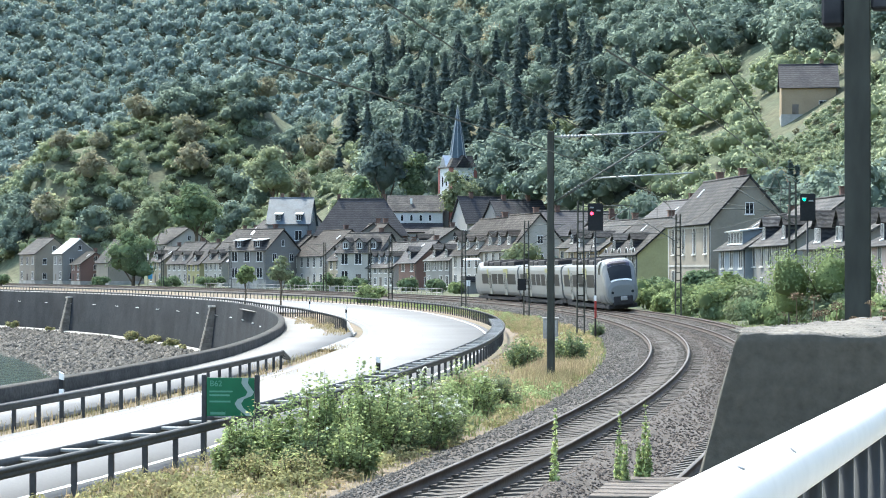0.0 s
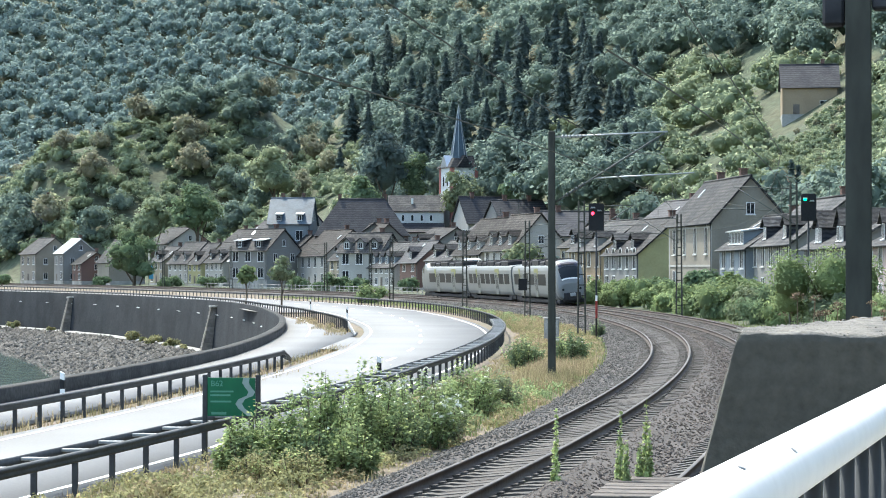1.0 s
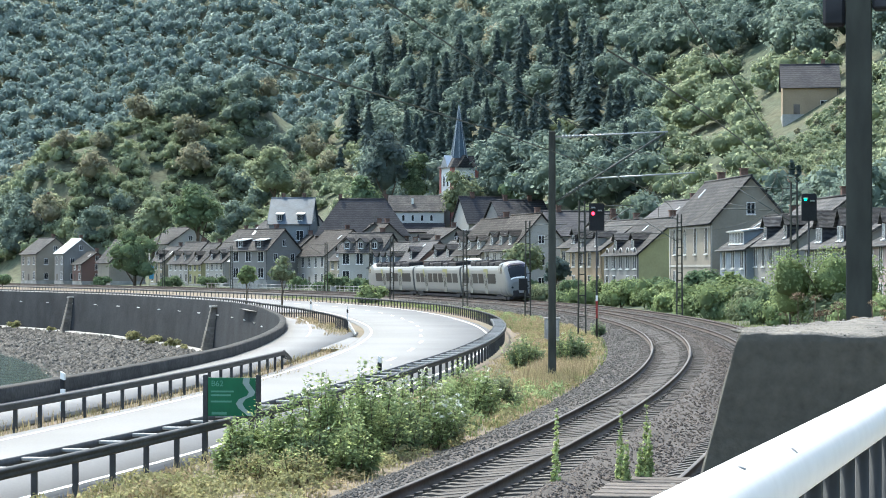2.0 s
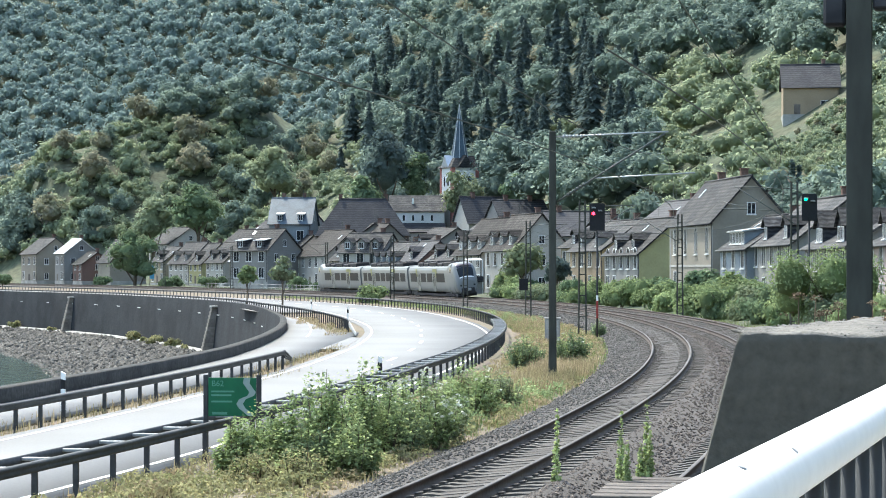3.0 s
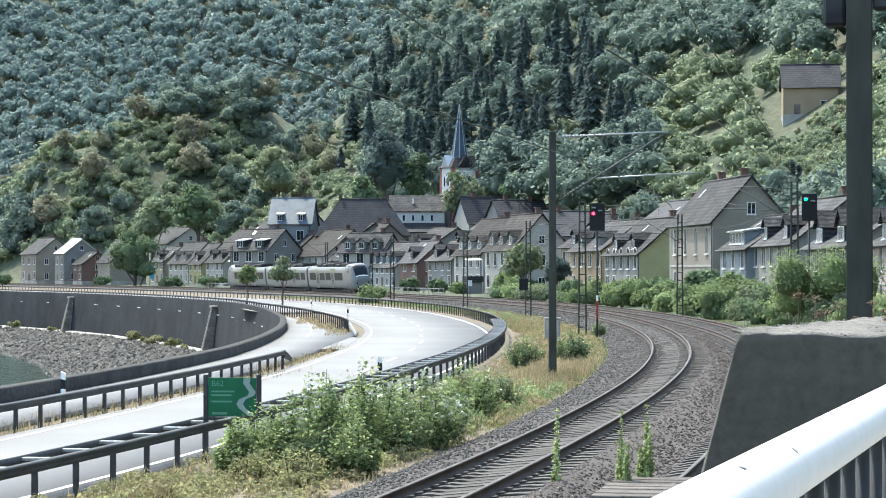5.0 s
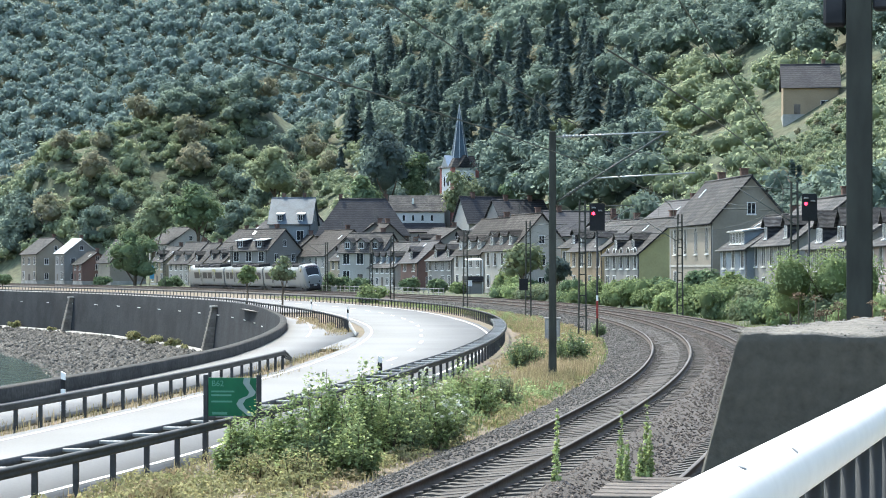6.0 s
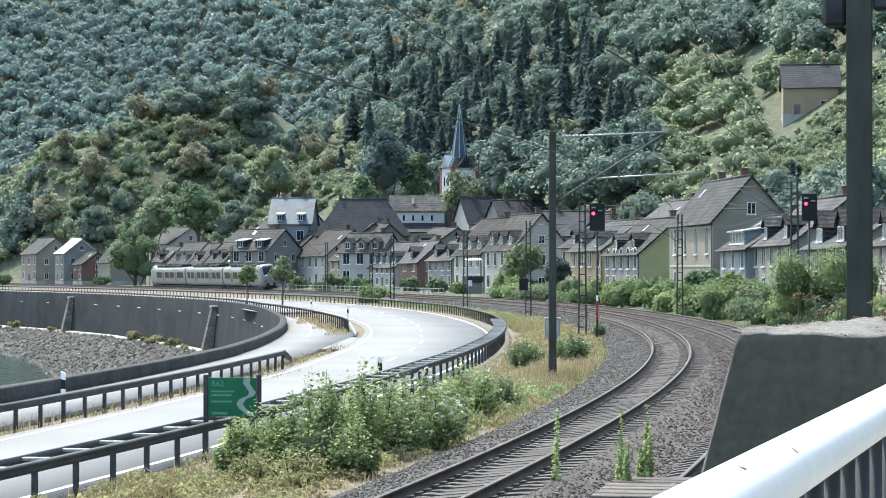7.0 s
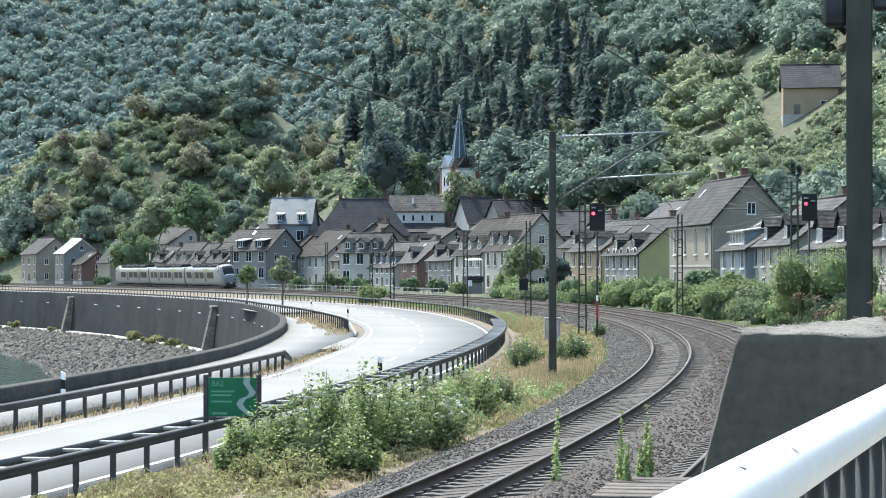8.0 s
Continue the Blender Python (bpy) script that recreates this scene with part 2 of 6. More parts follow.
# ---- the line of the railway: everything on the river side runs along it ----
LINE_S = np.arange(-120.0, 1400.0, 0.5)
_k = np.interp(LINE_S, (0, 30, 60, 160, 260, 340, 400), (0.00159, 0.00159, 0.00196, 0.00159, 0.00189, 0.00056, 0.00082))
_k[LINE_S > 470] = 0.0002
LINE_T = 0.2271 - (np.cumsum(_k) - np.cumsum(_k)[240]) * 0.5
LINE_X = np.cumsum(np.sin(LINE_T)) * 0.5
LINE_Y = np.cumsum(np.cos(LINE_T)) * 0.5
LINE_X, LINE_Y = LINE_X - LINE_X[240] - 3.18, LINE_Y - LINE_Y[240] + 20.0


def at(s, o):
    """World x, y at s metres along the near track and o metres to its right; s and o may be arrays."""
    t = np.interp(s, LINE_S, LINE_T)
    return np.interp(s, LINE_S, LINE_X) + o * np.cos(t), np.interp(s, LINE_S, LINE_Y) - o * np.sin(t)


def heading(s):
    return float(np.interp(s, LINE_S, LINE_T))


def stand(s, o, z, turn=0.0):
    """A pose beside the track: y points along the line, x to its right."""
    x, y = at(s, o)
    return pose(float(x), float(y), z, 0, 0, -math.degrees(heading(s)) + turn)


def sweep(name, s, ring, mats, index=None, closed=True, smooth=False, group_end=True):
    """A cross-section (functions or numbers: offset and height) carried along the line."""
    s = np.asarray(s, float)
    cols = []
    for o, z in ring:
        o = o(s) if callable(o) else np.full(len(s), float(o))
        z = z(s) if callable(z) else np.full(len(s), float(z))
        x, y = at(s, o)
        cols.append(np.stack([x, y, z], 1))
    v = np.stack(cols, 1)
    n, k = v.shape[:2]
    i, j = np.meshgrid(np.arange(n - 1), np.arange(k if closed else k - 1), indexing="ij")
    jn = (j + 1) % k
    f = np.stack([i * k + j, i * k + jn, (i + 1) * k + jn, (i + 1) * k + j], -1).reshape(-1, 4)
    mi = None if index is None else np.tile(np.asarray(index), n - 1)
    return mesh_of(name, v.reshape(-1, 3), f, mats, mi, smooth)


def curve_of(*rows):
    """A smooth offset along the line, through (s, offset) pairs."""
    a, b = zip(*rows)
    return lambda s, d=0.0: np.interp(s, a, b) + d


ROAD_Z = -0.65
GUARD = curve_of((-60, -7.3), (30, -7.5), (60, -8.0), (100, -8.0), (145, -7.8), (200, -7.6), (260, -8.6), (320, -10.8), (400, -14.5), (600, -24))
EDGE = curve_of((-60, -8.1), (24, -8.15), (60, -8.6), (115, -8.85), (171, -9.3), (222, -9.4), (270, -10.4), (330, -12.8), (400, -16.5), (600, -26))
DASH = curve_of((-60, -10.5), (31, -10.85), (56, -11.45), (70, -11.8), (84, -12.1), (100, -12.3), (112, -12.55), (121, -12.9), (170, -13.4), (222, -13.8), (270, -15.0), (400, -21.5), (600, -31))
INNER = curve_of((-60, -13.0), (32, -13.56), (48, -14.0), (65, -14.5), (80, -14.95), (97, -15.35), (110, -15.7), (125, -16.0), (143, -16.5), (170, -17.6), (222, -18.8), (270, -20.0), (400, -27), (600, -36))
INRAIL = curve_of((-60, -13.9), (35, -14.5), (55, -15.0), (80, -15.6), (100, -16.2))
GORE = curve_of((120, -17.0), (136, -18.0), (164, -20.3), (192, -22.4), (211, -23.6), (244, -24.1), (285, -25.7), (324, -27.0), (357, -29.7), (387, -33.6), (600, -52))
QUAY = curve_of((-60, -18.6), (47, -19.0), (71, -19.5), (85, -19.8), (114, -21.2), (144, -22.5), (181, -23.9), (244, -24.7), (285, -26.3), (324, -27.6), (357, -30.3), (387, -34.2), (600, -53))


# ---- ground ----
def hill(x, y, o):
    """Height of the land on the town side, from the world place and the distance to the line."""
    z = np.interp(o, (8, 12, 26, 45, 400, 3000), (-0.45, -0.1, 0.2, 5.0, 225.0, 600.0))
    crest = np.interp(x, (-400, -160, -130, -100, -72, -48, -28, 0, 100), (2, 6, 18, 32, 43, 57, 72, 100, 240))
    drop = 0.6 * np.clip(y - np.interp(x, (-110, -30), (655, 600)), 0, None) * np.clip((-5 - x) / 25, 0, 1)
    front = np.minimum(z, np.where(o > 45, np.maximum(crest - drop, 4.0), z))
    spur = np.minimum(0.6 * (y - 548), np.maximum(crest - drop, 0)) * np.clip((-25 - x) / 20, 0, 1) * np.clip((o - 8) / 20, 0, 1)
    front = np.maximum(front, spur)
    far = 0.62 * (y - 800) + 0.12 * (x + 120)
    return np.where(o > 45, np.maximum(front, np.where(x < 60, far, -50)), front)


def build_ground():
    s = np.concatenate([np.arange(-118, 500, 4.0), np.arange(500, 1390, 12.0)])
    offs = []
    for o, z in ((-240, -9.5), (-90, -9.5), (-46, -7.7), (-38, -7.0)):
        offs.append((np.full(len(s), float(o)), np.full(len(s), z)))
    offs[2] = (QUAY(s, -19.0), offs[2][1])
    offs[3] = (QUAY(s, -9.0), offs[3][1] + 0.3)
    offs[1] = (QUAY(s, -50.0), offs[1][1])
    for d, z in ((-1.0, -6.1), (-0.15, -6.1), (0.2, -0.85)):
        offs.append((QUAY(s, d), np.full(len(s), z)))
    for fn, d, z in ((INNER, -1.5, -0.78), (EDGE, 0.3, -0.78), (GUARD, 0.9, -0.66), (GUARD, 2.4, -0.62)):
        offs.append((fn(s, d), np.full(len(s), z)))
    for o, z in ((-2.9, -0.58), (-1.0, -0.55), (5.0, -0.55), (8.0, -0.45)):
        offs.append((np.full(len(s), float(o)), np.full(len(s), z)))
    cols = []
    for o, z in offs:
        x, y = at(s, o)
        cols.append(np.stack([x, y, z], 1))
    for o in np.concatenate([np.arange(12, 60, 4.0), np.arange(60, 300, 8.0), np.arange(300, 700, 25.0), (900, 1400, 2500)]):
        x, y = at(s, float(o))
        z = hill(x, y, o)
        z = z + np.array([noise.noise((a * 0.03, b * 0.03, 0)) for a, b in zip(x, y)]) * min(3.0, max(0, (o - 40) * 0.06))
        cols.append(np.stack([x, y, z], 1))
    v = np.stack(cols, 1)
    n, k = v.shape[:2]
    i, j = np.meshgrid(np.arange(n - 1), np.arange(k - 1), indexing="ij")
    f = np.stack([i * k + j, i * k + j + 1, (i + 1) * k + j + 1, (i + 1) * k + j], -1).reshape(-1, 4)
    part("ground", mesh_of("ground", v.reshape(-1, 3), f, [M["soil"], M["floor"]], np.where(j.ravel() >= 14, 1, 0)))
    tagged(bpy.data.objects["ground"], "dry grass and earth between river and wooded hill", "ground", kind="structure")


build_ground()
w = np.array([(-3500, -1500, -7.45), (900, -1500, -7.45), (900, 4000, -7.45), (-3500, 4000, -7.45)])
tagged(part("water", mesh_of("water", w, [(0, 1, 2, 3)], M["water"])), "dull grey-green river water below the quay", "river", kind="structure")

# ---- roads ----
S1 = np.arange(-60, 600, 2.0)
road = sweep("road", S1, [(lambda s: EDGE(s, 0.45), ROAD_Z - 0.14), (lambda s: EDGE(s, 0.45), ROAD_Z), (lambda s: INNER(s, -0.45), ROAD_Z), (lambda s: INNER(s, -0.45), ROAD_Z - 0.14)], M["asphalt"], closed=False)
tagged(part("road", road), "sunlit pale concrete road curving along the river", "road", kind="structure")
S2 = np.arange(-60, 130, 2.0)
slip = sweep("slip_road", S2, [(lambda s: INRAIL(s, -0.7), ROAD_Z - 0.1), (lambda s: INRAIL(s, -0.7), ROAD_Z + 0.01), (lambda s: QUAY(s, 0.3), ROAD_Z + 0.01), (lambda s: QUAY(s, 0.3), ROAD_Z - 0.1)], M["asphalt"], closed=False)
tagged(part("slip_road", slip), "sunlit narrow lane beside the quay wall", "road", kind="structure")
S3 = np.arange(96, 224, 2.0)
mouth = sweep("lane_mouth", S3, [(lambda s: np.minimum(INNER(s, -0.46), np.where(s < 118, INNER(s, -0.46), GORE(s, -0.3) - 1.1 * np.clip((s - 118) / 10, 0, 1))), ROAD_Z + 0.005), (lambda s: QUAY(s, 0.3), ROAD_Z + 0.005), (lambda s: QUAY(s, 0.3), ROAD_Z - 0.1)], M["asphalt"], closed=False)
tagged(part("lane_mouth", mouth), "pale tarmac where the lane joins the road", "road", kind="structure")
S4 = np.arange(200, 600, 2.0)
apron = sweep("road_shoulder", S4, [(lambda s: INNER(s, -0.46), ROAD_Z - 0.004), (lambda s: QUAY(s, 0.3), ROAD_Z - 0.004), (lambda s: QUAY(s, 0.3), ROAD_Z - 0.1)], M["asphalt"], closed=False)
tagged(part("road_shoulder", apron), "pale road shoulder above the quay wall", "road", kind="structure")


def line(name, s, fn, wide, label, z=ROAD_Z + 0.008):
    me = sweep(name, s, [(lambda q: fn(q, -wide / 2), z), (lambda q: fn(q, wide / 2), z)], M["paint"], closed=False)
    return tagged(part(name, me), label, "road marking", kind="structure")


line("edge_line", S1, EDGE, 0.13, "white edge line painted along the road")
line("inner_line", S1, INNER, 0.13, "white edge line painted along the road")
line("lane_line", np.arange(118, 178, 2.0), lambda s, d=0.0: QUAY(s, d) + 1.9, 0.11, "white line curving into the lane", ROAD_Z + 0.016)
for i in range(-4, 24):
    a = 30.8 + 12.55 * i
    d = part("lane_dash", sweep("lane_dash", np.linspace(a, a + 4.0, 4), [(lambda q: DASH(q, -0.09), ROAD_Z + 0.008), (lambda q: DASH(q, 0.09), ROAD_Z + 0.008)], M["paint"], closed=False))
    tagged(d, "white lane dash painted on the road", "road marking", "dashes of the centre line", "structure")

# ---- quay wall and bank ----
S5 = np.arange(-60, 600, 1.5)
me = sweep("quay_wall", S5, [(lambda s: QUAY(s, 0.28), -0.7), (lambda s: QUAY(s, 0.28), -0.22), (lambda s: QUAY(s, -0.17), -0.2), (lambda s: QUAY(s, -0.22), -0.3), (lambda s: QUAY(s, -0.9), -6.4)], [M["quay"], M["quaytop"]], [1, 1, 0, 0], closed=False)
tagged(part("wall_quay", me), "dark weathered quay wall along the river", "wall", kind="structure")
me = sweep("toe", np.arange(150, 560, 2.0), [(lambda s: QUAY(s, -0.6), -6.0), (lambda s: QUAY(s, -0.6), -5.75), (lambda s: QUAY(s, -1.6), -5.8), (lambda s: QUAY(s, -1.9), -6.3)], M["kerb"], closed=False)
tagged(part("trim_toe", me), "pale concrete footing below the quay wall", "footing", kind="structure")


def buttress(s):
    t = thing("buttress", stand(s, float(QUAY(s)), -6.1), "stone buttress leaning on the quay wall", "buttress", "buttresses")
    rows = 12
    for i in range(rows):
        bm = bmesh.new()
        z0, z1 = i * 0.43, (i + 1) * 0.43 - 0.02
        deep = 2.0 - 1.2 * i / rows
        box(bm, -deep, 0.0, -0.9 + 0.02 * i, 0.9 - 0.02 * i, z0, z1, bevel=0.02)
        part("stone", bm, M["buttress"], t)
    bm = bmesh.new()
    box(bm, -0.95, 0.0, -0.95, 0.95, 5.18, 5.36, bevel=0.03)
    part("cap", bm, M["kerb"], t, "pale cap stone")


for s in (250.0, 346.0):
    buttress(s)

# pale drain spouts set in the wall
for i in range(14):
    s = 192.0 + i * 14.0
    bm = bmesh.new()
    box(bm, -0.03, 0.1, -0.9, 0.9, -0.03, 0.03, bevel=0.01)
    tagged(part("wall_ledge", bm, M["frame"], m=stand(s, float(QUAY(s, -0.45)), -1.75)), "small pale ledge stone set in the quay wall", "ledge", "ledges of the wall")

# ---- railway ----
CANT = 0.15
RS = np.arange(-100, 600, 1.5)


def lean(o):
    """Height of the canted track bed, o metres right of a track's centre."""
    return CANT / 2 + o / 1.5 * CANT


def build_bed():
    me = sweep("ballast", RS, [(-3.1, -0.68), (-2.0, -0.32), (-1.45, -0.21 + lean(-1.45) - 0.02), (1.5, -0.21 + lean(1.45)), (1.97, -0.19), (2.45, -0.325), (5.4, -0.21 + lean(1.45)), (6.1, -0.12), (7.6, -0.52)], M["ballast"], closed=False)
    tagged(part("ballast_bed", me), "grey stone ballast under both tracks", "ballast", kind="structure")


build_bed()
PROFILE = [(-0.075, -0.172), (0.075, -0.172), (0.075, -0.155), (0.012, -0.135), (0.012, -0.045), (0.036, -0.035), (0.036, -0.004), (0.028, 0.0), (-0.028, 0.0), (-0.036, -0.004), (-0.036, -0.035), (-0.012, -0.045), (-0.012, -0.135), (-0.075, -0.155)]
HEAD = [0, 0, 0, 0, 0, 0, 1, 1, 1, 0, 0, 0, 0, 0]


def railway_track(o, name):
    t = thing(name, pose(0, 0, 0), "curved railway track on concrete sleepers in grey ballast", "track", "railway tracks", "structure")
    for side in (-1, 1):
        z = 0.0 if side < 0 else CANT
        me = sweep("rail", RS, [(o + side * 0.75 + a, z + b) for a, b in PROFILE], [M["rail"], M["railhead"]], HEAD)
        part("rail", me, parent=t, label="rusty steel rail with a worn bright head")
    bm = bmesh.new()
    prism(bm, [(-1.3, -0.2), (1.3, -0.2), (1.3, -0.02), (1.1, 0.0), (0.45, 0.0), (0.3, -0.03), (-0.3, -0.03), (-0.45, 0.0), (-1.1, 0.0), (-1.3, -0.02)], -0.13, 0.13)
    box(bm, -0.92, -0.58, -0.1, 0.1, 0.0, 0.03)
    box(bm, 0.58, 0.92, -0.1, 0.1, 0.0, 0.03)
    one = part("sleeper", bm, M["sleeper"], t)
    tilt = Matrix.Rotation(-math.atan2(CANT, 1.5), 4, "Y")
    one.matrix_basis = stand(10.0, o, CANT / 2 - 0.185) @ tilt
    for i in range(1, 290):
        c = new("sleeper", one.data)
        c.parent = t
        c.matrix_basis = stand(10.0 + i * 0.62, o, CANT / 2 - 0.185 + random.uniform(-0.008, 0.008), random.uniform(-0.5, 0.5)) @ tilt
    return t


railway_track(0.0, "railway_track")
railway_track(3.92, "railway_track")


# ---- guard rails ----
def guard_rail(name, fn, s0, s1, label, double=False, high=0.75, step=2.0, detail=True, base=ROAD_Z):
    t = thing(name, pose(0, 0, 0), label, "guard rail", "guard rails")
    n = max(2, int((s1 - s0) / 1.0))
    ss = np.linspace(s0, s1, n + 1)
    top = base + high
    for d in ((0.0, -0.62) if double else (0.0,)):
        face = 1 if d == 0.0 else -1
        ring = [(lambda s, q=q, d=d: fn(s, d + face * q), top - h) for q, h in ((0.0, 0.0), (0.05, 0.015), (0.08, 0.05), (0.055, 0.085), (0.055, 0.115), (0.08, 0.15), (0.05, 0.185), (0.0, 0.2), (-0.01, 0.1))]
        part("beam", sweep("beam", ss, ring, M["steel"]), parent=t)
    bm = bmesh.new()
    box(bm, -0.05, 0.05, -0.03, 0.03, -0.3, high - 0.05)
    post_me = bpy.data.meshes.new("post")
    bm.to_mesh(post_me)
    bm.free()
    post_me.materials.append(M["steel"])
    bm = bmesh.new()
    box(bm, -0.66, 0.04, -0.07, 0.07, high - 0.09, high - 0.03, bevel=0.012)
    sp_me = bpy.data.meshes.new("spacer")
    bm.to_mesh(sp_me)
    bm.free()
    sp_me.materials.append(M["spacer"])
    k = int((s1 - s0) / step)
    for i in range(k + 1):
        s = s0 + i * step
        o = float(fn(s))
        ob = new("post", post_me)
        ob.parent, ob.matrix_basis = t, stand(s, o - 0.06, base)
        if double:
            ob = new("spacer", sp_me)
            ob.parent, ob.matrix_basis = t, stand(s + 0.9, o, base)
    return t


guard_rail("guard_rail", GUARD, 0.0, 134.0, "double steel guard rail with cross spacers beside the railway verge", True)
guard_rail("guard_rail", GUARD, 135.0, 520.0, "grey steel guard rail between road and railway")
guard_rail("guard_rail", INRAIL, 6.0, 74.0, "grey steel guard rail between road and quay lane", high=0.68)
guard_rail("guard_rail", GORE, 128.0, 520.0, "grey steel guard rail along the quay edge")
# sloping ends of the rails at the lane mouth
for s, fn, step in ((74.0, INRAIL, 7.0), (128.0, GORE, -8.0)):
    bm = bmesh.new()
    a, b = at(s, float(fn(s))), at(s + step, float(fn(s + step)) - (0.6 if step > 0 else -0.3))
    for h, r in ((0.0, 0.05), (-0.13, 0.06), (-0.25, 0.05)):
        bar(bm, (a[0], a[1], ROAD_Z + 0.66 + h), (b[0], b[1], ROAD_Z + 0.1 + h * 0.3), r, 4)
    tagged(part("guard_rail_end", bm, M["spacer"] if step < 0 else M["steel"]), "sloping steel end piece of the guard rail", "guard rail", "guard rails")


# ---- masts of the overhead line ----
def solid_mast(s, o, high, width, z=-0.6, arms=True, label="weathered concrete catenary mast with a cantilever"):
    t = thing("catenary_mast", stand(s, o, z), label, "mast", "catenary masts")
    if arms:
        bm = bmesh.new()
        box(bm, -width / 2, width / 2, -width / 2, width / 2, -0.4, high, bevel=width * 0.12)
        for v in bm.verts:
            if v.co.z > 1:
                v.co.x *= 0.82
                v.co.y *= 0.82
        part("pole", bm, M["mast"], t)
    else:
        for y0 in (-width / 2, width / 2 - 0.03):
            bm = bmesh.new()
            box(bm, -width / 2, width / 2, y0, y0 + 0.03, -0.4, high, bevel=0.006)
            part("flange", bm, M["mast"], t, "broad steel flange")
        bm = bmesh.new()
        box(bm, -0.015, 0.015, -width / 2 + 0.03, width / 2 - 0.03, -0.4, high)
        part("web", bm, M["mast"], t)
        bm = bmesh.new()
        box(bm, -width / 2 - 0.24, -width / 2 - 0.01, -0.12, 0.12, 6.34, 7.6, bevel=0.03)
        box(bm, width / 2 + 0.01, width / 2 + 0.5, -0.12, 0.12, 6.5, 6.75, bevel=0.03)
        part("bracket", bm, M["darkslate"], t, "dark fitting bolted to the mast")
    if arms:
        bm = bmesh.new()
        bar(bm, (0.1, 0, high - 0.2), (3.95, 0, high - 0.05), 0.028, 8)
        part("top_tube", bm, M["tube"], t, "pale top tube")
        for i in range(6):
            bm = bmesh.new()
            bar(bm, (0.35 + i * 0.12, 0, high - 0.19), (0.42 + i * 0.12, 0, high - 0.187), 0.06, 8)
            part("insulator_disc", bm, M["tube"], t)
        bm = bmesh.new()
        bar(bm, (0.1, 0, high - 2.45), (3.85, 0, high - 0.1), 0.035, 8)
        for i in range(6):
            bar(bm, (0.5 + i * 0.11, 0, high - 2.2 + i * 0.069), (0.56 + i * 0.11, 0, high - 2.165 + i * 0.069), 0.07, 8)
        part("strut", bm, M["wire"], t, "slanting strut with dark insulator")
        bm = bmesh.new()
        bar(bm, (1.45, 0, high - 1.62), (4.85, 0, high - 1.45), 0.026, 8)
        bar(bm, (4.7, 0, high - 1.46), (4.3, 0, high - 1.75), 0.012, 6)
        part("registration_tube", bm, M["tube"], t, "pale registration tube")
    return t


def lattice_mast(s, o, high, z=-0.4, wide=0.45, side=1):
    t = thing("lattice_mast", stand(s, o, z), "rusty dark lattice catenary mast", "mast", "lattice masts")
    for sx in (-1, 1):
        bm = bmesh.new()
        for sy in (-1, 1):
            bar(bm, (sx * wide / 2, sy * 0.13, -0.3), (sx * wide / 2 * 0.7, sy * 0.1, high), 0.05, 4)
        part("leg", bm, M["mast"], t)
    n = int(high / 0.62)
    for i in range(n):
        zz = 0.3 + i * (high - 0.3) / n
        w2 = wide / 2 * (1 - 0.3 * zz / high)
        bm = bmesh.new()
        box(bm, -w2, w2, -0.12, 0.12, zz - 0.03, zz + 0.03)
        part("rung", bm, M["mast"], t)
    bm = bmesh.new()
    bar(bm, (0, 0, high - 0.35), (side * 3.2, 0, high - 0.25), 0.025, 6)
    bar(bm, (0, 0, high - 2.2), (side * 3.0, 0, high - 0.3), 0.025, 6)
    bar(bm, (side * 1.0, 0, high - 1.5), (side * 3.8, 0, high - 1.4), 0.022, 6)
    part("cantilever", bm, M["wire"], t)
    return t


solid_mast(61.0, -3.85, 8.6, 0.27)
solid_mast(6.5, 6.32, 12.0, 0.265, -0.5, False, "thick dark concrete mast behind the parapet wall")
for s, o, h, sd in ((119.0, -3.4, 7.7, 1), (171.0, -3.3, 7.6, 1), (215.0, -3.3, 7.6, 1), (260.0, -3.3, 7.6, 1), (160.5, 7.3, 7.9, -1), (106.0, 7.4, 8.3, -1), (314.0, 7.3, 7.8, -1), (338.0, 7.3, 7.8, -1), (395.0, 7.3, 7.8, -1), (440.0, 7.3, 7.8, -1)):
    lm = lattice_mast(s, o, h, side=sd)
    if s == 171.0:
        bm = bmesh.new()
        box(bm, -0.75, -0.05, -0.3, -0.15, 2.0, 2.95, bevel=0.02)
        part("switch_box", bm, M["black"], lm, "black box on the mast")


def wire(name, o, z, s0, s1, sag=0.0, spans=5, r=0.012, label="thin overhead contact wire"):
    ss = np.linspace(s0, s1, 120)
    zz = z - sag * 4 * (lambda u: u * (1 - u))(np.mod((ss - s0) / (s1 - s0) * spans, 1.0))
    ring = [(o + r * math.cos(a), (lambda q, c=math.sin(a) * r: np.interp(q, ss, zz) + c)) for a in (0.5, 2.6, 4.7)]
    tagged(part(name, sweep(name, ss, ring, M["wire"])), label, "wire", "overhead wires")


for o in (0.1, 3.85):
    wire("contact_wire", o, 5.5, 5, 480, 0.0, 9)
    wire("catenary_wire", o, 7.1, 5, 480, 0.9, 9, label="sagging catenary wire above the track")


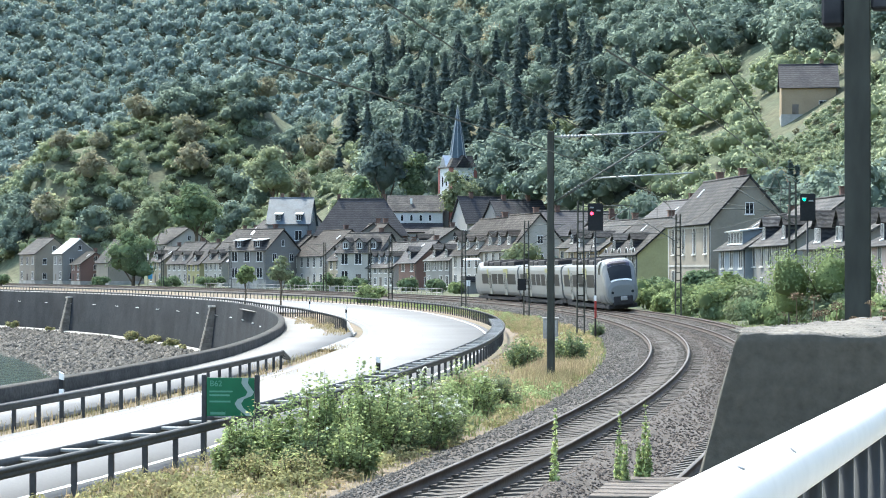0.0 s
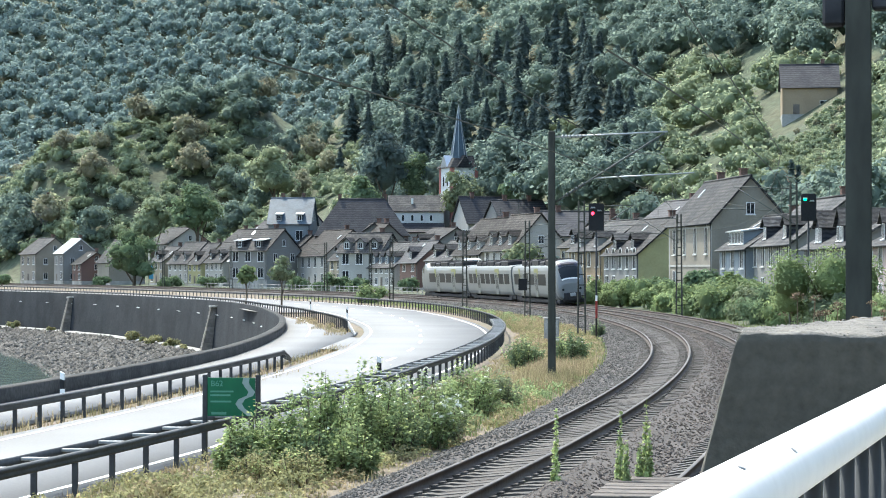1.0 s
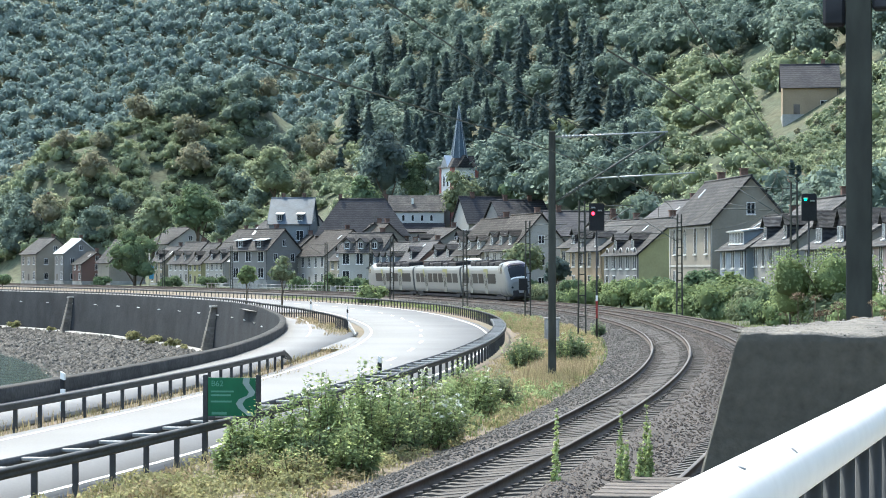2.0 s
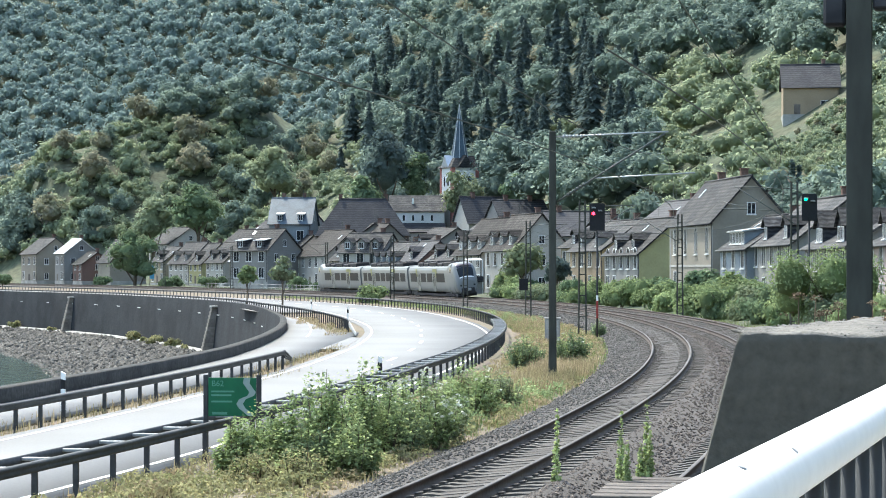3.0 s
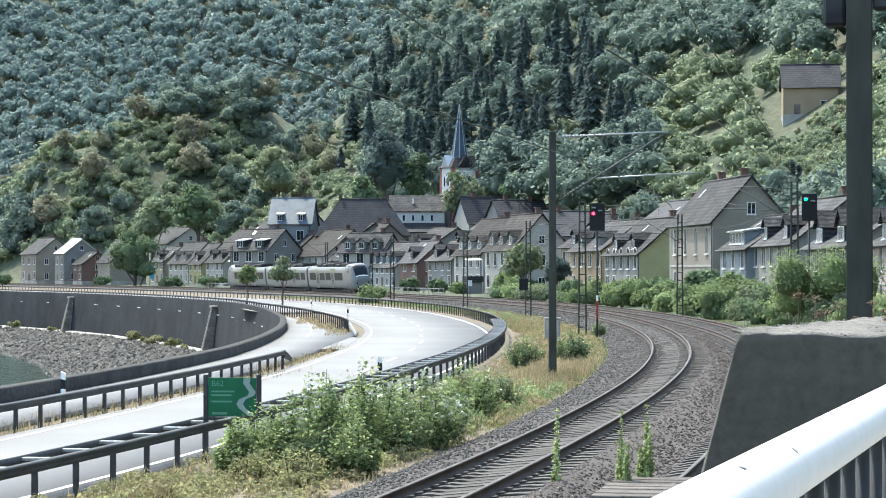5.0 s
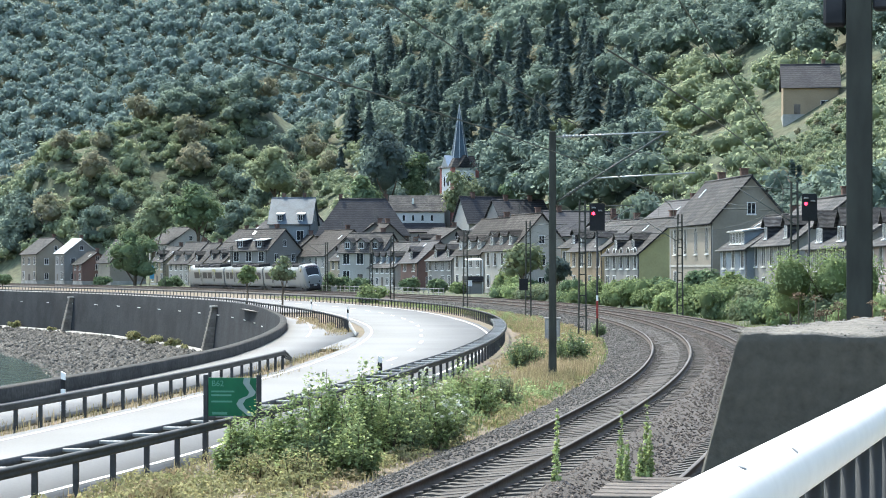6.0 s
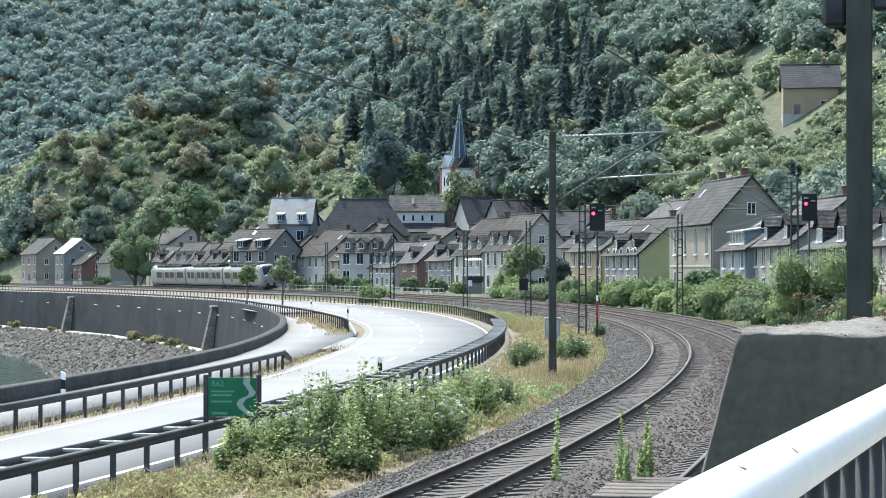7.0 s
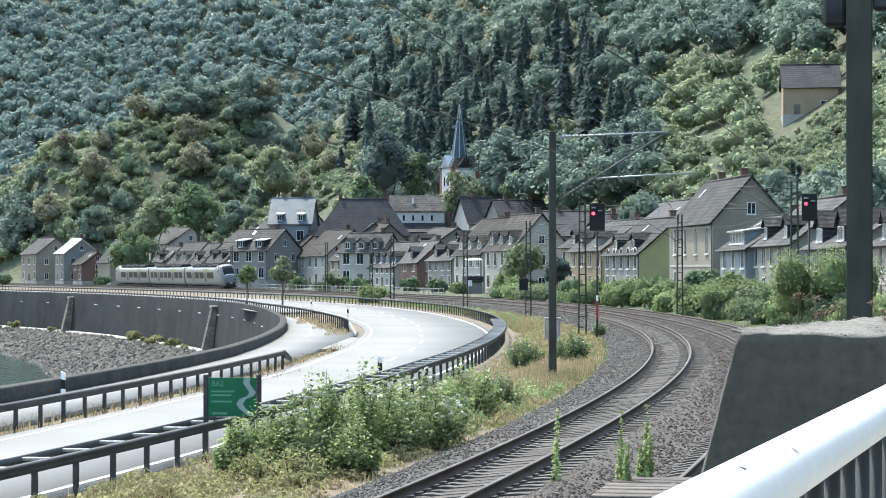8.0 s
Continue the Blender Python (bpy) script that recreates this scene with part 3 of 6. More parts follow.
# ---- signals ----
def light_signal(s, o, head_z, lit, z=-0.4, base=True):
    t = thing("light_signal", stand(s, o, z), "black railway light signal on a slim post", "signal", "light signals")
    bm = bmesh.new()
    bar(bm, (0, 0.12, -0.3), (0, 0.12, head_z - z + 0.3), 0.055, 8)
    part("post", bm, M["steel"], t)
    h = head_z - z
    bm = bmesh.new()
    prism(bm, [(-0.42, h), (0.42, h), (0.42, h + 1.42), (0.32, h + 1.5), (-0.32, h + 1.5), (-0.42, h + 1.42)], -0.06, 0.0)
    box(bm, -0.3, 0.3, 0.0, 0.2, h + 0.1, h + 1.4)
    head = part("head", bm, M["black"], t, "black signal screen")
    lamps = {}
    for name, x, zz, m in (("red_lamp", -0.2, 0.94, "lamp_red"), ("green_lamp", -0.2, 1.19, "lamp_green")):
        if name.split("_")[0] not in lit:
            continue
        bm = bmesh.new()
        bar(bm, (x, -0.075, h + zz), (x, -0.03, h + zz), 0.09, 16)
        lamps[name] = part(name, bm, M[m], head, "lit signal lamp")
    for x, zz in ((-0.2, 1.22), (0.16, 1.06)):
        bm = bmesh.new()
        prism(bm, [(x - 0.13, h + zz), (x - 0.09, h + zz + 0.08), (x + 0.09, h + zz + 0.08), (x + 0.13, h + zz)], -0.3, -0.06)
        part("hood", bm, M["spacer"], head, "pale lamp hood")
    if base:
        for z0, z1, m in ((1.15, 2.1, "red"), (2.1, 2.4, "white")):
            bm = bmesh.new()
            box(bm, -0.06, 0.06, 0.03, 0.055, z0, z1, bevel=0.006)
            part("mast_board", bm, M[m], t, m + " field of the mast board")
    return t, head, h


light_signal(110.0, -2.9, 5.4, ("red",), -0.55)
SIGNAL2, HEAD2, H2 = light_signal(111.0, 8.8, 5.95, ("red", "green"), -0.3, False)


# ---- houses ----
@lru_cache(None)
def window_meshes(wide, high, bars=1, arched=False):
    """The pane, the frame round it and the sill of a window, shared by all of that size."""
    bm = bmesh.new()
    rim = [(-wide / 2, 0), (wide / 2, 0), (wide / 2, high), (-wide / 2, high)]
    if arched:
        rim = rim[:2] + [(math.cos(t) * wide / 2, high + math.sin(t) * wide / 2) for t in np.linspace(0, math.pi, 9)]
    prism(bm, rim, -0.01, 0.02)
    pane = bpy.data.meshes.new("window")
    bm.to_mesh(pane)
    bm.free()
    pane.materials.append(M["pane"])
    bm = bmesh.new()
    cx, cz = 0, high / 2
    f = 0.035
    grow = lambda p, d: (p[0] + d * (1 if p[0] > 0 else -1) * min(1, abs(p[0]) / (wide * 0.35)), p[1] + d * (1 if p[1] > cz else -1))
    loops = [[bm.verts.new((*q[:1], y, q[1])) for q in (grow(p, d) for p in rim)] for d, y in ((-f, -0.008), (-f, -0.03), (f * 0.6, -0.03), (f * 0.6, 0.01))]
    n = len(rim)
    for l0, l1 in zip(loops, loops[1:]):
        for i in range(n):
            bm.faces.new([l0[i], l0[(i + 1) % n], l1[(i + 1) % n], l1[i]])
    bmesh.ops.recalc_face_normals(bm, faces=bm.faces[:])
    frame_me = bpy.data.meshes.new("frame")
    bm.to_mesh(frame_me)
    bm.free()
    frame_me.materials.append(M["frame"])
    bm = bmesh.new()
    box(bm, -wide / 2 - 0.1, wide / 2 + 0.1, -0.14, 0.02, -0.12, -0.045, bevel=0.01)
    sill = bpy.data.meshes.new("sill")
    bm.to_mesh(sill)
    bm.free()
    sill.materials.append(M["frame"])
    bm = bmesh.new()
    box(bm, -0.025, 0.025, -0.035, -0.005, 0.06, high - 0.06)
    mull = bpy.data.meshes.new("mullion")
    bm.to_mesh(mull)
    bm.free()
    mull.materials.append(M["frame"])
    return pane, frame_me, sill, mull


def window(parent, m, wide=1.0, high=1.45, bars=1, arched=False, name="window"):
    pane, frame_me, sill, mull = window_meshes(round(wide, 2), round(high, 2), bars, arched)
    ob = new(name, pane)
    ob.parent, ob.matrix_basis = parent, m
    for nm, me in (("frame", frame_me), ("sill", sill)) + ((("mullion", mull),) if bars else ()):
        c = new(nm, me)
        c.parent = ob
    return ob


def slab(bm, a, b, c, d, thick, mi=0):
    """A roof slope: four corners, made thick downwards."""
    q = [Vector(p) for p in (a, b, c, d)]
    n = (q[1] - q[0]).cross(q[3] - q[0]).normalized()
    if n.z < 0:
        n = -n
    top = [bm.verts.new(p) for p in q]
    low = [bm.verts.new(p - n * thick) for p in q]
    fs = [bm.faces.new(top), bm.faces.new(low[::-1])] + [bm.faces.new([top[i], low[i], low[(i + 1) % 4], top[(i + 1) % 4]]) for i in range(4)]
    for f in fs:
        f.material_index = mi
    bmesh.ops.recalc_face_normals(bm, faces=fs)


def dormer(parent, x, y, z, wide, high, deep, wall, roof, flat=False):
    """A dormer whose front stands at x, y, z on the river slope, running back into the roof."""
    bm = bmesh.new()
    box(bm, x, x + deep, y - wide / 2, y + wide / 2, z - 0.4, z + high, 0)
    d = part("dormer", bm, wall, parent)
    bm = bmesh.new()
    if flat:
        slab(bm, (x - 0.3, y - wide / 2 - 0.25, z + high - 0.05), (x - 0.3, y + wide / 2 + 0.25, z + high - 0.05), (x + deep + 0.8, y + wide / 2 + 0.25, z + high + 0.45), (x + deep + 0.8, y - wide / 2 - 0.25, z + high + 0.45), 0.12)
    else:
        rise = wide * 0.45
        for sg in (-1, 1):
            slab(bm, (x - 0.25, y, z + high + rise), (x + deep + rise, y, z + high + rise), (x + deep + 0.2, y + sg * (wide / 2 + 0.25), z + high - 0.15), (x - 0.25, y + sg * (wide / 2 + 0.25), z + high - 0.15), 0.1)
        prism(bm, [(y - wide / 2, z + high), (y + wide / 2, z + high), (y, z + high + rise - 0.1)], x, x + deep, 1, "x")
    part("dormer_roof", bm, [M["zinc"] if flat else roof, wall], d)
    n = max(1, int(wide / 1.1))
    for i in range(n):
        window(parent, pose(x - 0.01, y - wide / 2 + wide * (i + 0.5) / n, z + 0.15, 0, 0, -90), min(0.85, wide / n - 0.25), high - 0.35)


def house(x, y, turn, long, wide, z0, ze, zr, wall, roof="slate", cols=4, rows=2, gcols=2, dormers=0, chimneys=1, label="", cross=False, flat=False, win=(1.3, 1.75), hip=0.0, arched=False, dwall=None, dwide=1.5, shutters=False, front=None):
    """A house whose near river-side corner stands at x, y; its long side faces the river and its gable looks back along the line."""
    t = thing("house", pose(x, y, z0, 0, 0, turn), label, "house", "houses of the village")
    he, hr = ze - z0, zr - z0
    wm, rm = plaster(wall), M[roof]
    bm = bmesh.new()
    if cross:
        prism(bm, [(0, -1.5), (long, -1.5), (long, he), (long / 2, hr - 0.15), (0, he)], 0, wide, 0, "x")
    else:
        prism(bm, [(0, -1.5), (wide, -1.5), (wide, he), (wide / 2, hr - 0.15), (0, he)] if not hip else [(0, -1.5), (wide, -1.5), (wide, he), (0, he)], 0, long)
    part("wall", bm, wm, t)
    if front:
        bm = bmesh.new()
        box(bm, -0.03, 0.0, 0.0, long, -1.0, he - 0.1)
        part("front_render", bm, plaster(front), t, "front rendered in another tone")
    bm = bmesh.new()
    box(bm, -0.05, wide + 0.05, -0.05, long + 0.05, -1.4, 0.5)
    part("plinth", bm, M["kerb"], t)
    bm = bmesh.new()
    ov = 0.35
    if cross:
        k = (hr - he) / (long / 2)
        for sg, yy in ((-1, 0.0), (1, long)):
            slab(bm, (-ov, long / 2, hr), (wide + ov, long / 2, hr), (wide + ov, yy + sg * ov, he - k * ov), (-ov, yy + sg * ov, he - k * ov), 0.16)
        bar(bm, (-ov, long / 2, hr), (wide + ov, long / 2, hr), 0.12, 6)
    else:
        k = (hr - he) / (wide / 2)
        for sg, xx in ((-1, 0.0), (1, wide)):
            slab(bm, (wide / 2, -ov + hip, hr), (wide / 2, long + ov - hip, hr), (xx + sg * ov, long + ov, he - k * ov), (xx + sg * ov, -ov, he - k * ov), 0.16)
        if hip:
            for y0, y1 in ((-ov, hip - ov), (long + ov, long + ov - hip)):
                slab(bm, (wide / 2 - 0.01, y1, hr), (wide / 2 + 0.01, y1, hr), (wide + ov, y0, he - k * ov), (-ov, y0, he - k * ov), 0.16)
        bar(bm, (wide / 2, -ov + hip, hr), (wide / 2, long + ov - hip, hr), 0.12, 6)
    part("roof", bm, rm, t)
    bm = bmesh.new()
    if not cross:
        bar(bm, (-ov - 0.05, -ov, he - k * ov - 0.08), (-ov - 0.05, long + ov, he - k * ov - 0.08), 0.08, 6)
        bar(bm, (-0.07, 0.15, 0.1), (-0.07, 0.15, he - 0.1), 0.05, 6)
    else:
        bar(bm, (-ov, -ov - 0.05, he - k * ov - 0.08), (wide + ov, -ov - 0.05, he - k * ov - 0.08), 0.08, 6)
    part("gutter", bm, M["steel"], t)
    storey = (he - 0.2) / rows
    for r in range(rows):
        zz = r * storey + 0.85
        for c in range(cols):
            yy = long * (c + 0.5) / cols
            if r == 0 and c == cols // 2:
                bm = bmesh.new()
                box(bm, -0.04, 0.02, yy - 0.5, yy + 0.5, 0, 2.05, bevel=0.015)
                part("door", bm, M["plank"], t, "dark wooden house door")
                continue
            window(t, pose(-0.01 if not front else -0.04, yy, zz, 0, 0, -90), win[0], min(win[1], storey - 0.75), 1, arched and r == rows - 1)
            if shutters:
                for sg in (-1, 1):
                    bm = bmesh.new()
                    box(bm, -0.05, -0.01, yy + sg * 0.75 - 0.22, yy + sg * 0.75 + 0.22, zz, zz + 1.4)
                    part("shutter", bm, M["plank"], t)
        for c in range(gcols):
            window(t, pose(wide * (c + 0.5) / gcols, -0.01, zz), 0.95, min(1.4, storey - 0.9))
    if gcols and not cross and hr - he > 2.4:
        window(t, pose(wide / 2, -0.01, he + 0.5), 0.8, 1.1)
    for i in range(dormers):
        yy = long * (i + 0.5) / dormers
        kk = (hr - he) / (wide / 2)
        dormer(t, 0.35, yy, he + 0.35 * kk - 0.05, dwide, 1.35, min(wide / 2 - 0.6, 1.6 / kk), plaster(dwall) if dwall else M["darkslate"], rm, flat)
    pick = random.Random(int(abs(x) * 10 + y))
    if not cross and not hip:
        k2 = (hr - he) / (wide / 2)
        for i in range(pick.randint(0, 1)):
            bm = bmesh.new()
            yy, xx = long * pick.uniform(0.1, 0.9), wide / 2 * pick.uniform(0.45, 0.8)
            prism(bm, [(xx - 0.35, he + k2 * (xx - 0.35) + 0.03), (xx + 0.35, he + k2 * (xx + 0.35) + 0.03), (xx + 0.35, he + k2 * (xx + 0.35) + 0.12), (xx - 0.35, he + k2 * (xx - 0.35) + 0.12)], yy - 0.25, yy + 0.25)
            part("skylight", bm, M["zinc"], t, "bright roof light")
    bm = bmesh.new()
    ay, ax = (long * pick.uniform(0.2, 0.8), wide / 2) if not cross else (long / 2, wide * pick.uniform(0.2, 0.8))
    bar(bm, (ax, ay, hr - 0.3), (ax, ay, hr + 1.5), 0.03, 5)
    bar(bm, (ax - 0.5, ay, hr + 1.3), (ax + 0.5, ay, hr + 1.3), 0.02, 4)
    bar(bm, (ax - 0.35, ay, hr + 1.0), (ax + 0.35, ay, hr + 1.0), 0.02, 4)
    part("antenna", bm, M["wire"], t)
    for i in range(chimneys):
        bm = bmesh.new()
        cy = long * (0.25 + 0.5 * i) if not cross else long / 2
        cx = wide / 2 + 0.5 if not cross else wide * (0.25 + 0.5 * i)
        box(bm, cx - 0.35, cx + 0.35, cy - 0.3, cy + 0.3, hr - 1.2, hr + 0.75, bevel=0.03)
        box(bm, cx - 0.42, cx + 0.42, cy - 0.37, cy + 0.37, hr + 0.75, hr + 0.87)
        part("chimney", bm, M["chimney"], t)
    return t


WHITE, CREAM, GREY, BEIGE, YELLOW = (0.36, 0.345, 0.315), (0.32, 0.275, 0.20), (0.21, 0.205, 0.192), (0.24, 0.215, 0.175), (0.37, 0.345, 0.18)
PINK, BLUE, OCHRE, BROWN = (0.33, 0.27, 0.26), (0.19, 0.215, 0.235), (0.29, 0.225, 0.15), (0.15, 0.095, 0.08)
house(28.26, 140.0, -0.7, 18, 9, -0.2, 5.03, 7.05, PINK, "slate", cols=5, dormers=2, label="pinkish plastered house with grey slate roof")
house(28.36, 165.0, 1.6, 16.5, 9, -0.1, 5.07, 7.69, GREY, "slate", cols=5, dormers=2, dwide=2.6, chimneys=1, label="grey house with large dormers under a slate roof")
house(28.93, 195.0, 4.3, 16, 10, 0, 5.64, 9.48, GREY, "slate", cols=5, dormers=2, label="pale grey terraced house with slate dormers")
house(27.12, 210.0, 5.7, 11, 9, 0, 5.32, 8.29, BLUE, "slate", cols=3, dormers=1, dwide=6.0, flat=True, dwall=BLUE, label="blue-grey house with a wide shed dormer")
hall = house(25.76, 225.0, 7.1, 18.5, 7.6, 0, 8.11, 12.32, BEIGE, "slate", cols=4, rows=2, win=(1.1, 2.3), arched=True, gcols=1, chimneys=2, label="tall beige hall with arched windows and steep slate roof")
for z0, z1 in ((3.55, 3.75), (7.3, 7.5)):
    bm = bmesh.new()
    box(bm, -0.06, 0.0, 0.0, 18.5, z0, z1)
    part("string_course", bm, plaster(WHITE), hall, "pale stone band along the front")
for yy in (0.0, 18.1):
    bm = bmesh.new()
    box(bm, -0.05, 0.0, yy, yy + 0.4, 0.5, 7.3)
    part("quoin", bm, plaster(WHITE), hall, "pale corner strip")
for i in range(4):
    bm = bmesh.new()
    box(bm, -0.04, -0.005, 18.5 * (i + 0.5) / 4 - 0.3, 18.5 * (i + 0.5) / 4 + 0.3, 7.55, 7.95)
    part("attic_window", bm, M["pane"], hall, "small dark window under the eaves")
house(21.82, 262.0, 10.8, 15, 9, 0, 5.26, 9.16, YELLOW, "slate", cols=5, dormers=2, gcols=0, arched=True, front=GREY, label="yellow-green gabled house with cream front and dormers")
house(19.29, 285.0, 13.1, 14, 10, 0, 5.85, 9.41, OCHRE, "slate", cols=4, dormers=2, dwall=GREY, label="ochre house with dormers beside the railway")
house(17.71, 300.0, 14.6, 9, 9, 0, 6.42, 9.44, CREAM, "slate", cols=3, dormers=1, label="cream house with a balcony under grey slate")
house(9.29, 312.0, 15.7, 13, 8, 0, 6.25, 10.81, WHITE, "brownroof", cols=4, dormers=3, dwall=GREY, gcols=1, label="white house with big brown roof and dormers")
house(5.32, 326.0, 16.7, 13, 8.5, 0, 5.75, 10.53, WHITE, "brownroof", cols=4, dormers=3, dwall=WHITE, label="white house with dormers in a brown roof")
house(1.33, 345.0, 17.8, 12, 8, 0, 4.91, 7.72, GREY, "slate", cols=4, dormers=2, label="pale house with slate roof near the line")
house(-3.82, 362.0, 18.5, 9, 7, 0, 4.64, 7.77, BROWN, "darkslate", cols=2, dormers=1, label="dark timbered house with slate-hung gable")
house(-7.54, 374.0, 18.9, 14, 8, 0, 3.97, 7.74, WHITE, "slate", cols=5, dormers=4, dwall=BLUE, label="white house with a row of slate dormers")
house(-12.48, 388.0, 19.5, 12, 8, 0, 5.39, 8.47, WHITE, "slate", cols=4, dormers=2, shutters=True, label="white house with dark shutters and slate roof")
house(-16.96, 397.0, 19.9, 7, 7, 0, 5.16, 8.21, CREAM, "slate", cols=2, dormers=1, label="cream gabled house below the church")
house(-20.22, 407.0, 20.3, 19, 10, 0, 5.99, 10.28, WHITE, "brownroof", cols=5, gcols=3, label="large pale gabled house with brownish roof")
house(-27.75, 425.0, 21.2, 11, 9, 0, 5.60, 9.58, BEIGE, "slate", cols=3, dormers=1, label="beige house with slate roof and dormer")
house(-32.44, 436.0, 21.8, 10, 8, 0, 5.55, 10.16, GREY, "slate", cols=3, dormers=2, dwide=2.4, flat=True, label="grey house with wide flat dormer")
house(-36.83, 446.0, 22.3, 12, 9, 0, 5.18, 9.25, CREAM, "zinc", cols=3, dormers=0, label="cream house with bright metal roof")
house(-42.55, 458.0, 22.9, 12, 8, 0, 5.01, 8.75, WHITE, "slate", cols=4, dormers=2, label="white terraced house with slate roof")
house(-48.06, 470.0, 23.5, 9, 8, 0, 4.72, 8.67, YELLOW, "slate", cols=3, dormers=1, label="yellowish terraced house with slate roof")
house(-51.52, 478.0, 23.9, 14, 8, 0, 4.86, 8.99, WHITE, "slate", cols=4, dormers=2, dwall=GREY, label="white terraced house with slate dormers")
house(-58.34, 492.0, 24.6, 9, 8, 0, 5.14, 8.21, CREAM, "slate", cols=3, dormers=1, label="cream house behind the riverside trees")
house(-72.27, 512.0, 25.7, 9, 8, 0.3, 5.22, 9.89, BEIGE, "slate", cols=0, gcols=0, label="plain beige barn with slate roof")
house(-79.94, 522.0, 26.3, 7, 7, 0.3, 4.75, 7.26, BROWN, "slate", cols=2, gcols=1, label="small red-brown house at the village end")
house(-85.2, 530.0, 26.7, 7, 8, 0.3, 7.2, 10.3, GREY, "zinc", cols=2, gcols=2, label="grey house with bright metal roof")
house(-93.6, 543.0, 27.6, 12, 9, 0.3, 7.2, 10.7, BEIGE, "slate", cols=3, label="beige slate-roofed house at the far village end")
house(-6.2, 424.0, 90, 16.6, 10, 3, 9.9, 16.2, BROWN, "darkslate", cols=5, gcols=0, rows=2, hip=4.5, chimneys=2, label="large house with long steep hipped slate roof")
house(-24.2, 430.0, 86, 7.6, 11, 4, 11.9, 16.6, BLUE, "blueslate", cols=2, gcols=2, dormers=2, dwide=1.0, flat=True, chimneys=2, label="house with blue slate roof and bright dormers")
house(-31.0, 416.0, 52, 9, 9, 1, 7.0, 10.6, GREY, "slate", cols=3, gcols=2, dormers=2, flat=True, dwide=2.0, label="grey house with slate roof and bright shed dormers")
house(-17.2, 409.0, -8, 8, 11, 1, 7.6, 11.4, GREY, "brownroof", cols=2, gcols=2, chimneys=1, label="grey gabled house with brown roof among the rows")
house(-10.2, 386.0, 60, 8, 7, 0.5, 6.4, 9.4, WHITE, "slate", cols=3, dormers=3, dwide=1.3, dwall=GREY, label="white house with a row of small gabled dormers")
house(-12.93, 402.0, 20.0, 10, 8, 2, 7.69, 11.26, BEIGE, "brownroof", cols=3, label="beige gabled house on the slope")
house(-29.47, 440.0, 21.9, 10, 9, 4, 10.64, 15.92, WHITE, "darkslate", cols=3, gcols=2, label="white house with dark slate roof on the slope")
house(-35.00, 450.0, 22.4, 10, 9, 3, 9.52, 12.97, WHITE, "slate", cols=3, label="white gabled house on the slope")
house(4.64, 420.0, 20.5, 8, 9, 4, 11.92, 16.46, WHITE, "darkslate", cols=2, gcols=0, chimneys=1, cross=True, label="white gabled house with dark roof below the church")
house(10.66, 400.0, 19.6, 12, 9, 4, 10.55, 15.35, GREY, "darkslate", cols=3, chimneys=2, cross=True, label="house with long dark roof on the slope")
house(-2.28, 395.0, 19.6, 12, 10, 2, 7.23, 10.46, GREY, "slate", cols=3, dormers=1, chimneys=1, label="grey house behind the riverside row")
house(4.97, 370.0, 18.7, 12, 10, 1.5, 7.34, 10.89, GREY, "slate", cols=3, dormers=2, label="grey house behind the riverside row")
house(16.65, 345.0, 17.6, 13, 11, 2, 8.47, 12.03, GREY, "darkslate", cols=3, cross=True, chimneys=2, label="house with broad dark roof behind the line")
house(23.84, 330.0, 16.6, 13, 10, 2, 8.48, 11.17, GREY, "slate", cols=3, cross=True, chimneys=2, label="grey house with long slate roof behind the line")
house(27.80, 300.0, 14.3, 12, 10, 2, 8.51, 12.32, GREY, "darkslate", cols=3, label="dark roofed house on the rising ground")
house(38.87, 265.0, 10.7, 12, 10, 3, 9.99, 13.17, GREY, "slate", cols=3, cross=True, chimneys=1, label="grey house with slate roof above the village")
house(-41.07, 470.0, 23.4, 14, 10, 3, 7.54, 11.49, GREY, "slate", cols=3, chimneys=2, label="grey house with slate roof on the slope")
house(-60.41, 520.0, 25.8, 14, 10, 3, 9.24, 12.74, WHITE, "slate", cols=3, chimneys=1, label="pale house with slate roof on the slope")
house(61.6, 366.0, 84, 8.6, 8, 27, 32.0, 35.6, OCHRE, "darkslate", cols=2, rows=1, gcols=2, chimneys=1, label="dark roofed house alone on the wooded slope")
house(-100.87, 582.0, 29.2, 9, 8, 12.0, 17.78, 21.69, WHITE, "slate", cols=2, gcols=2, label="white villa at the edge of the woods")


